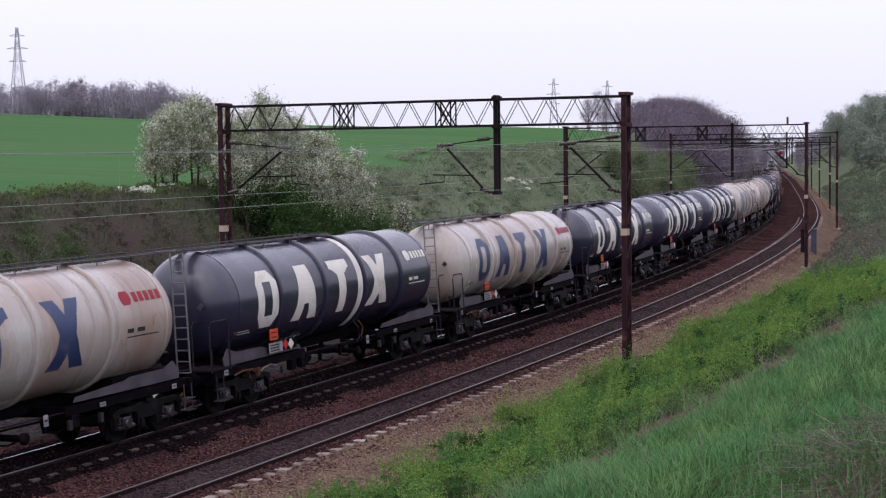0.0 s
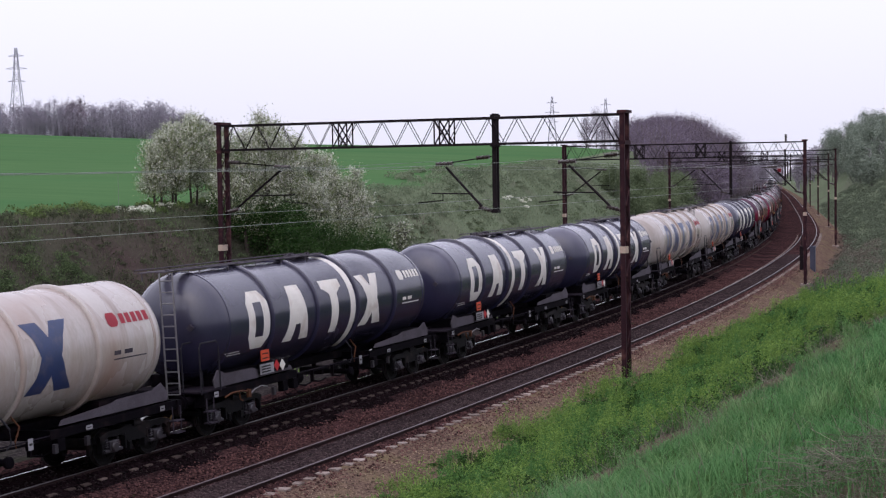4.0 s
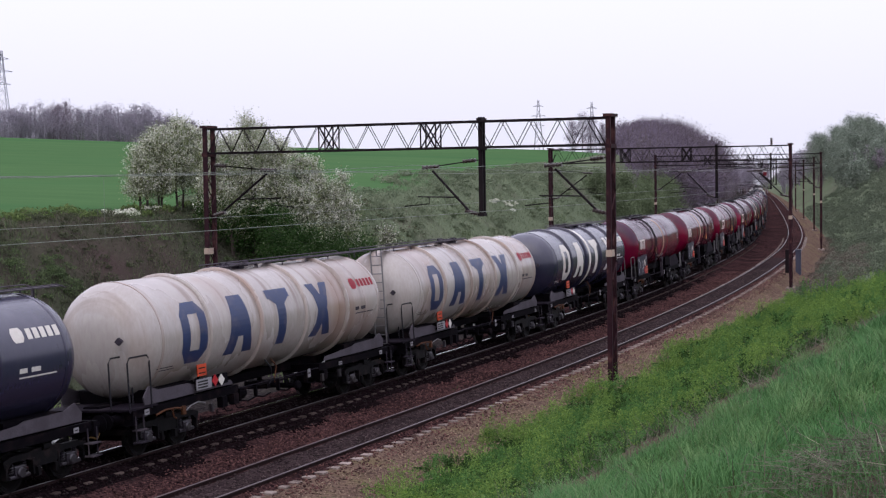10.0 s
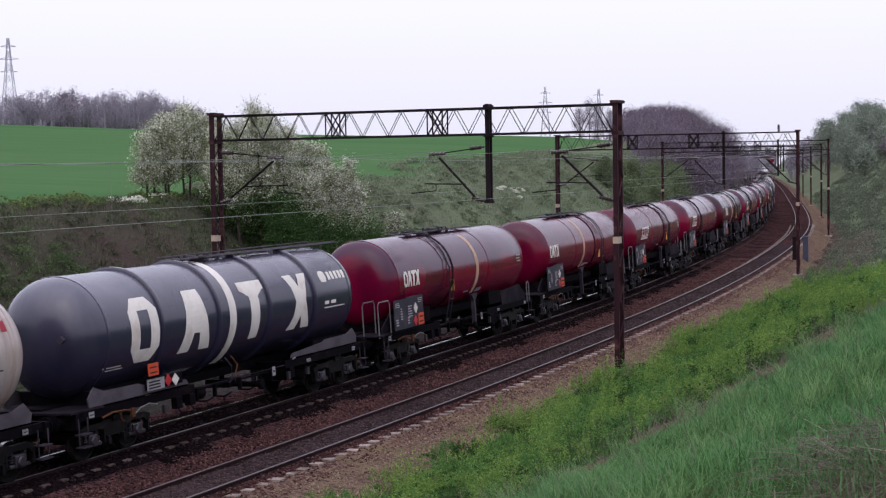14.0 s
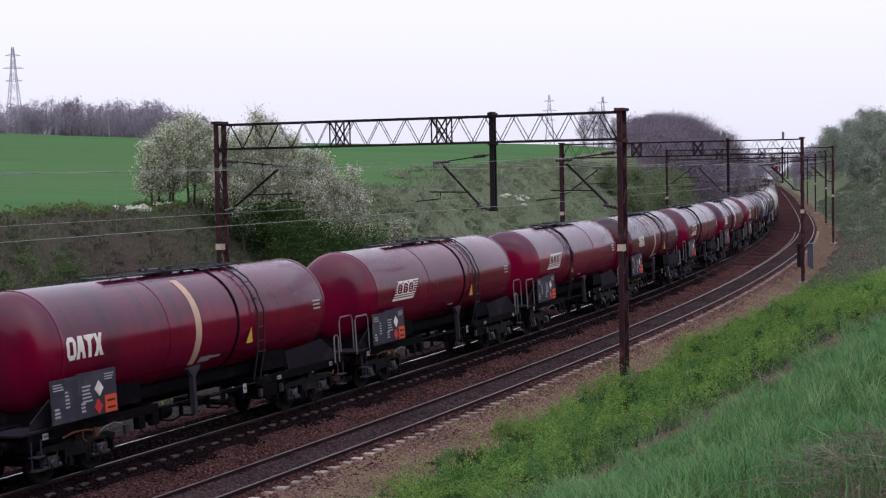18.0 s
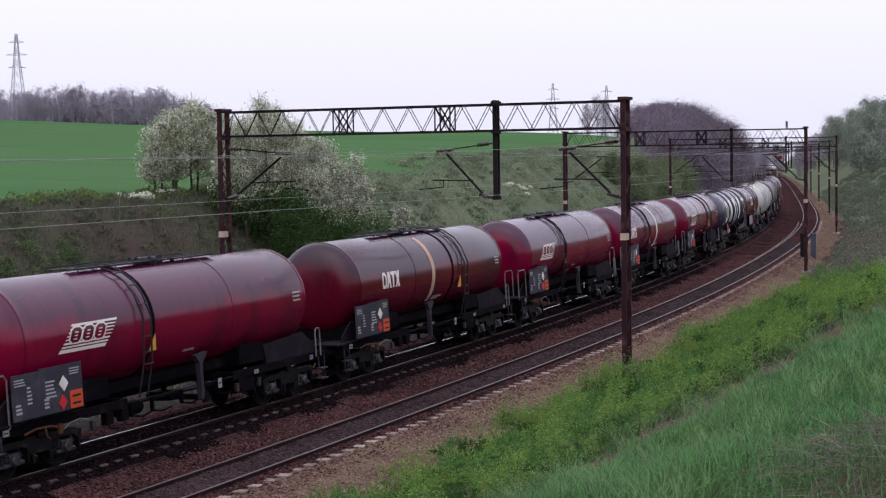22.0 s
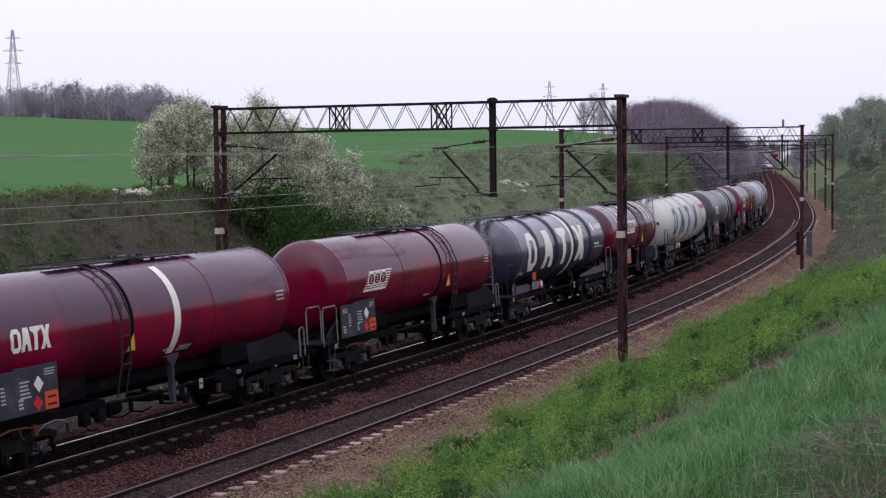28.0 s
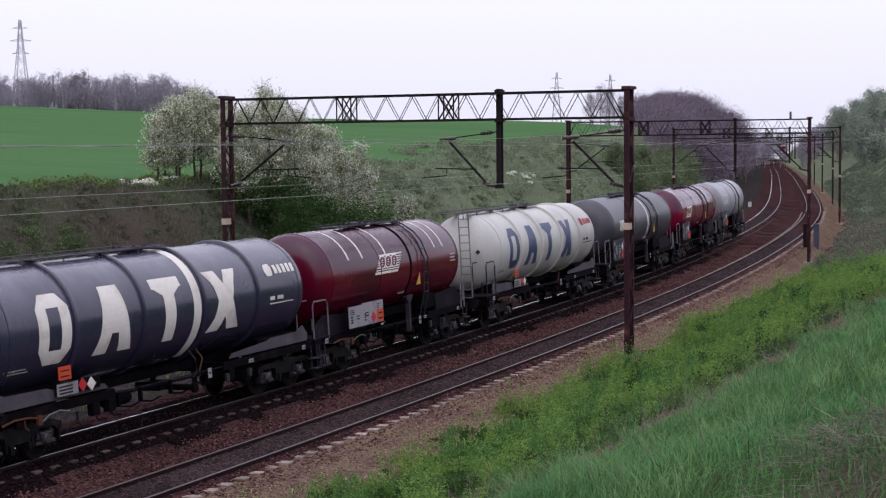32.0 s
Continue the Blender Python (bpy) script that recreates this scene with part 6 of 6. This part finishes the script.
def tree(name, label, s, o, height, seed, bark, crowns, count=16, lean=(0, 0), r0=0.1, low=0.2, spread=0.34, group=""):
    """crowns: (part name, leaf material, leaves, leaf size, puff radius, lowest share of the height)."""
    t = thing(name, label, "tree" if name.endswith("tree") else "bush", group, at=Matrix.Translation(on_line(s, o, ground_at(s, o))))
    sh, tips = limbs(None, height, lean, count, seed, r0, low, spread)
    part("trunk", sh, bark, t)
    tp = np.array([tuple(q) for q in tips])
    for pn, mat, n, size, puff, floor, *ceil in crowns:
        use = tp[(tp[:, 2] >= floor * height) & (tp[:, 2] <= (ceil[0] if ceil else 9) * height)]
        c = use[rng.integers(0, len(use), n)] + rng.normal(0, puff, (n, 3))
        part(pn, leaf_mesh(pn, c, size, mat), None, t)
    return t


def twigs_on(t, tips, n, length, w, mat, floor=0.0):
    """Fine upright twigs round the ends of the limbs."""
    tp = tips[tips[:, 2] >= floor]
    a = tp[rng.integers(0, len(tp), n)] + rng.normal(0, 0.1, (n, 3))
    b = a + (unit(n) * np.array([0.8, 0.8, 0.5]) + np.array([0, 0, 0.55])) * rng.uniform(*length, (n, 1))
    part("twig_spray", stick_mesh("twig_spray", a, b, w, mat), None, t)
    return a, b


def blossom_tree(label, s, o, height, seed, leaf_n, low, spread, lean, dark):
    """Upright tree: dark twigs strung with small white flowers, young leaves between them, dark leaves low down."""
    t = thing("blossom_tree", label, "tree", "blossoming trees at the cutting", at=Matrix.Translation(on_line(s, o, ground_at(s, o))))
    sh, tips = limbs(None, height * 0.95, lean, 24, seed, 0.07 if height < 5 else 0.1, low, spread)
    part("trunk", sh, M_BARK, t)
    tp = np.array([tuple(q) for q in tips])
    a, b = twigs_on(t, tp, 700 if height < 5 else 1100, (0.25, 0.75), 0.007, M_BARK, height * low)
    m = int(leaf_n * (1.5 if dark else 1.25))
    k = rng.integers(0, len(a), m)
    c = a[k] + (b[k] - a[k]) * rng.uniform(0.1, 1.1, (m, 1)) + rng.normal(0, 0.045, (m, 3))
    c = c[c[:, 2] > height * (0.29 if dark else 0.2) + rng.normal(0, 0.6, m)]
    part("blossom", leaf_mesh("blossom", c, 0.062, L_BLOSSOM, long=1.15), None, t)
    n = leaf_n
    c = tp[rng.integers(0, len(tp), n)] + rng.normal(0, 0.26, (n, 3))
    part("foliage", leaf_mesh("foliage", c[c[:, 2] > height * low], 0.05, L_YOUNG), None, t)
    if dark:
        use = tp[tp[:, 2] < height * 0.42]
        c = use[rng.integers(0, len(use), n * 2 // 3)] + rng.normal(0, 0.3, (n * 2 // 3, 3))
        part("lower_foliage", leaf_mesh("lower_foliage", c, 0.06, L_SHRUB), None, t)
    return t


for i, (s, o, h) in enumerate(((12.0, -24.3, 2.9), (13.0, -24.5, 3.4), (13.4, -23.9, 3.8), (15.0, -25.0, 4.0), (15.7, -24.3, 4.4), (17.4, -25.0, 4.4), (17.4, -24.0, 4.0), (19.3, -24.5, 3.9))):
    blossom_tree("slender white-blossoming tree with bare stems at the edge of the field", s, o, h, 10 + i, 3800, 0.2, 0.21, (0.1 * (i % 2), 0), False)
for i, (s, o, h) in enumerate(((12.4, -20.4, 4.4), (12.6, -19.5, 5.5), (14.8, -20.0, 5.6), (13.9, -19.0, 6.9), (16.8, -20.0, 5.7), (15.2, -18.5, 6.3), (18.4, -19.5, 5.2), (17.1, -18.0, 5.9), (19.5, -18.5, 5.3), (17.9, -17.0, 5.8), (18.5, -16.5, 6.4), (19.3, -16.5, 5.2), (16.4, -17.2, 5.2))):
    blossom_tree("tall white-blossoming tree on the bank of the cutting", s, o, h, 30 + i, 5200, 0.14, 0.17, (0.15 * (i % 3 - 1), 0.1), True)
for i, (s, o, h) in enumerate(((12.9, -17.2, 2.8), (14.4, -16.6, 3.6), (15.6, -15.9, 3.4), (17.0, -15.5, 3.4), (19.3, -15.7, 3.0), (13.6, -17.8, 3.4), (21.0, -15.9, 2.4), (15.2, -15.4, 2.6), (16.4, -14.9, 2.6), (18.2, -15.0, 2.6), (13.8, -16.0, 2.2))):
    tree("green_bush", "dense dark green bush below the blossoming trees", s, o, h, 50 + i, M_BARK, (("foliage", L_SHRUB, 5200, 0.06, 0.26, 0.03), ("young_leaves", L_DULLGREEN, 1500, 0.055, 0.27, 0.3)), 18, (0, 0), 0.05, 0.05, 0.5, "green bushes on the bank")
blossom_tree("thin sapling with sparse white flowers on the bank", 22.6, -15.6, 4.2, 71, 900, 0.3, 0.14, (0.1, 0), False)
for i, (s, o, h) in enumerate(((255, -37.5, 6.4), (262, -40, 7.4), (259, -35.5, 5.6), (266, -42.5, 5.8))):
    tree("bare_tree", "bare tree with dense fine twigs on the bank", s, o, h, 80 + i, M_GREYBARK, (("crown", L_TWIG, 3400, 0.07, 0.4, 0.15), ("inner_crown", L_TWIG, 3200, 0.06, 0.35, 0.1),), 26, (0, 0), 0.12, 0.1, 0.26, "bare trees")
for i, (s, o, h) in enumerate(((112, -15.2, 4.0), (120, -16.0, 4.8), (128, -15.0, 5.6), (134, -15.4, 6.0), (105, -17.5, 3.2), (141, -15.8, 6.8), (122, -19, 4.4), (148, -15.0, 6.6), (131, -17.5, 5.2), (114, -21, 2.8))):
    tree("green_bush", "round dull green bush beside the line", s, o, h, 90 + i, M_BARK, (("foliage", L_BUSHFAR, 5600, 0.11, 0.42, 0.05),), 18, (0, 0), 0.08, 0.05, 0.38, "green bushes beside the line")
for i in range(16):
    s, o = 222 + i * 9.5 + rng.uniform(-3, 3), 12.5 + (i % 3) * 3.4 + rng.uniform(-1, 1.5)
    h = (4.4 + 0.064 * (s - 222)) * rng.uniform(0.92, 1.08)
    tree("green_tree", "leafy tree on the wooded bank, dull green paled for haze", s, o, h, 110 + i, M_GREYBARK, (("foliage", L_PINE, 6500, 0.19, 0.6, 0.08),), 20, (0, 0), 0.14, 0.08, 0.3, "trees on the wooded bank")


# far woods: bare trunks, twigs and buds; pale twig colours hold the distance haze
def woods(name, spots, heights, mat_twig, label, twigs=260, size=0.34, wide=0.3, round_crown=False):
    a, b, w, leaf = [], [], [], []
    for p, h in zip(spots, heights):
        top = p + np.array([rng.normal(0, 0.4), rng.normal(0, 0.4), h])
        a.append(p[None]), b.append(top[None]), w.append([0.16])
        k = 22
        u = rng.uniform(0.12, 0.95, k)
        st = p + (top - p) * u[:, None]
        an = rng.uniform(0, 6.283, k)
        ln = h * wide * (1.15 - u)
        en = st + np.stack([np.cos(an) * ln, np.sin(an) * ln, ln * rng.uniform(0.7, 1.6, k)], 1)
        a.append(st), b.append(en), w.append(np.full(k, 0.05))
        j = rng.integers(0, k, twigs)
        f = rng.uniform(0.2, 1.1, (twigs, 1))
        if round_crown:
            m = twigs // 2
            leaf.append(p + np.array([0, 0, h * 0.56]) + unit(m) * rng.uniform(0.15, 1, (m, 1)) ** 0.4 * h * np.array([wide, wide, 0.44]))
            j, f = j[m:], f[m:]
        leaf.append(st[j] + (en[j] - st[j]) * f + rng.normal(0, h * 0.045, (len(j), 3)))
    ob = thing(name, label, "woods", kind="stuff")
    part("trunk", stick_mesh("trunk", np.concatenate(a), np.concatenate(b), np.concatenate(w), L_FARTWIG if mat_twig is L_FARTWIG else M_GREYBARK), None, ob)
    part("crown", leaf_mesh("crown", np.concatenate(leaf), size, mat_twig, 0.0, 5.0), None, ob)
    return ob


s = rng.uniform(268, 330, 700)
o = rng.uniform(-330, -126, 700)
edge = -127 - 0.42 * (s - 268)
s, o, edge = s[o < edge], o[o < edge], edge[o < edge]
x, y = place(s, o)
tall = 9.6 - 2.2 * np.exp(-((o + 205) / 6) ** 2) - 2.0 * np.exp(-((o + 191) / 6) ** 2) - 1.2 * np.exp(-((o + 174) / 4) ** 2) + 0.6 * np.sin(o * 0.31)
tall = tall * (0.45 + 0.55 * step(0, 18, edge - o)) * rng.uniform(0.82, 1.06, len(s))
woods("far_woods", np.stack([x, y, ground_z(s, o)], 1), tall, L_FARTWIG, "distant bare wood behind the field, haze painted in as grey-lilac", 620, 0.1, 0.36, True)
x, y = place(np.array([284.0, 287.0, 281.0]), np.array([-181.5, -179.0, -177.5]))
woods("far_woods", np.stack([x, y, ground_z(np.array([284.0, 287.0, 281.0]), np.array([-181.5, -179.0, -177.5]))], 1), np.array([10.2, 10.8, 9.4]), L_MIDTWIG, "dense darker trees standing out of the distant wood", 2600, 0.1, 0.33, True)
s = rng.uniform(268, 312, 36)
o = rng.uniform(-330, -138, 36)
x, y = place(s, o)
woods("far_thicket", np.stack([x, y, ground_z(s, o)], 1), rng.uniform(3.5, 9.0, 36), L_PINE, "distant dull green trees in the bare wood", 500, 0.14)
s = rng.uniform(136, 400, 520)
o = -13.4 - rng.uniform(0, 1, 520) ** 1.1 * (4.5 + 10 * step(135, 215, s) + 7 * step(225, 280, s))
x, y = place(s, o)
crest = 12.1 + 1.2 * step(13.5, 18, -o) + 0.016 * (s - 150) + 0.029 * np.clip(s - 170, 0, 130) * step(15, 24, -o)
tall = np.clip(crest - ground_z(s, o), 2.5, 10.0 + 6.0 * step(230, 300, s)) * rng.uniform(0.8, 1.03, 520)
woods("line_woods", np.stack([x, y, ground_z(s, o)], 1), tall, L_TWIG, "dense bare brown-purple wood on the bank beside the line", 480, 0.08, 0.4, True)
s = rng.uniform(230, 520, 240)
o = np.where(rng.uniform(0, 1, 240) < 0.5, rng.uniform(10, 30, 240) + 3, -rng.uniform(9.5, 30, 240))
x, y = place(s, o)
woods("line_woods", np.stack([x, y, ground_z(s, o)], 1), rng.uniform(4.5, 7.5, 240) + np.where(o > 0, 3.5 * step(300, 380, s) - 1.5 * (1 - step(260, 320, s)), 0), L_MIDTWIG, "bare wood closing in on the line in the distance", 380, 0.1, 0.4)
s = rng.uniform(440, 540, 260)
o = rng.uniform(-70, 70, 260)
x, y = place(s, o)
woods("line_woods", np.stack([x, y, ground_z(s, o)], 1), rng.uniform(8.0, 11.5, 260) - 0.25 * np.maximum(0, ground_z(s, o)), L_FARTWIG, "bare wood, paled for haze, where the line bends out of sight", 420, 0.14, 0.4)


# power line towers
def pylon(s, o, top, wide, label):
    x, y = place(s, o)
    foot = ground_at(s, o) - 0.5
    height = top - foot
    p = thing("power_pylon", label, "pylon", "power pylons", at=Matrix.Translation((float(x), float(y), foot)))
    leg = lambda u: wide / 2 * (1 - u) ** 1.25 + 0.28
    for sx, sy in ((-1, -1), (1, -1), (1, 1), (-1, 1)):
        part("leg", Shape().tube([(sx * leg(u), sy * leg(u), height * u) for u in (0, 0.25, 0.5, 0.75, 1)], 0.11, 4), M_PYLON, p)
    br = Shape()
    n = 9
    for i in range(n):
        u0, u1 = i / n, (i + 1) / n
        for (ax, ay), (bx, by) in (((-1, -1), (1, -1)), ((1, -1), (1, 1)), ((1, 1), (-1, 1)), ((-1, 1), (-1, -1))):
            br.tube([(ax * leg(u0), ay * leg(u0), height * u0), (bx * leg(u1), by * leg(u1), height * u1)], 0.06, 3)
            br.tube([(bx * leg(u0), by * leg(u0), height * u0), (ax * leg(u1), ay * leg(u1), height * u1)], 0.06, 3)
    tagged(part("bracing", br, M_PYLON, p), kind="stuff")
    for u, w in ((0.68, 2.7), (0.8, 3.3), (0.92, 2.4)):
        arm = Shape()
        for sx in (-1, 1):
            arm.tube([(0, 0, height * u + 0.6), (sx * w, 0, height * u)], 0.08, 4)
            arm.tube([(0, 0, height * u - 0.1), (sx * w, 0, height * u)], 0.08, 4)
        part("crossarm", arm, M_PYLON, p)
    return p


pylon(356.9, -238.3, 48.6, 6.0, "grey lattice power pylon beyond the wood")
pylon(636.4, -98.5, 41.4, 6.5, "distant grey lattice power pylon")
pylon(642.4, -74.3, 40.0, 6.5, "distant grey lattice power pylon")

# relay cabinet beside the line
x = on_line(62.7, 2.25, ground_at(62.7, 2.25))
cab = thing("relay_cabinet", "blue-grey steel relay cabinet beside the track", "cabinet", at=Matrix.Translation(x) @ Matrix.Rotation(heading(62.7), 4, "Z"))
part("body", Shape().box(-0.28, 0.28, -0.19, 0.19, -0.1, 1.7, 0.02), M_CABINET, cab)
part("roof", Shape().box(-0.32, 0.32, -0.23, 0.23, 1.7, 1.78), M_CABINET, cab)
part("door", Shape().box(-0.31, -0.28, -0.16, 0.16, 0.1, 1.6), M_CABINET, cab)

# red board hung over the line far ahead, white marker stone beside it
g = on_line(203.0, -3.46, 0)
board = thing("signal_board", "small red and white signal board hung over the track", "sign", at=Matrix.Translation(g) @ Matrix.Rotation(heading(203.0), 4, "Z"))
part("panel", Shape().box(-0.03, 0.03, -0.3, 0.3, 6.4, 7.0), M_REDDULL, board, "red panel")
part("panel", Shape().box(-0.03, 0.03, -0.2, 0.2, 7.02, 7.15), M_MARKWHITE, board, "white panel")
part("hanger", Shape().box(-0.03, 0.03, -0.04, 0.04, 7.15, 8.1), M_TRUSS, board)
g = on_line(132.0, -7.35, ground_at(132.0, -7.35))
stone = thing("marker_stone", "small white concrete marker stone beside the track", "marker", at=Matrix.Translation(g) @ Matrix.Rotation(heading(132.0), 4, "Z"))
part("post", Shape().box(-0.12, 0.12, -0.2, 0.2, -0.2, 0.55, 0.03), M_WHITE, stone)
part("cap", Shape().box(-0.14, 0.14, -0.22, 0.22, 0.55, 0.6), M_WHITE, stone)


# ---------- motion ----------
def rolled(t):
    """Metres that the train has come past the first gantry at t seconds."""
    return 19.17 + 8.0305 * t + 0.064033 * t ** 2 - 0.00248177 * t ** 3 + 2.62363e-05 * t ** 4


def wagon_pose(centre, pivot, t):
    s = centre - rolled(t)
    a, b = on_line(s - pivot, TRACK_B, CANT / 2), on_line(s + pivot, TRACK_B, CANT / 2)
    d = b - a
    tilt = math.asin(CANT / 1.507)
    return Matrix.Translation((a + b) / 2) @ Matrix.Rotation(math.atan2(d.y, d.x), 4, "Z") @ Matrix.Rotation(-tilt, 4, "X")


def motions():
    times = [i * 1.0 for i in range(33)]
    spin = [i / 15 for i in range(481)]
    for wagon, centre in zip(TRAIN, CENTRES):
        walk(wagon, [(t, wagon_pose(centre, 5.6, t)) for t in times])
        for bogie in wagon.children:
            for ws in bogie.children:
                if ws.name.startswith("wheelset"):
                    x = ws.location.x
                    walk(ws, [(t, pose(x, 0, 0.46, 0, -math.degrees(rolled(t) / 0.46), 0)) for t in spin])


motions()
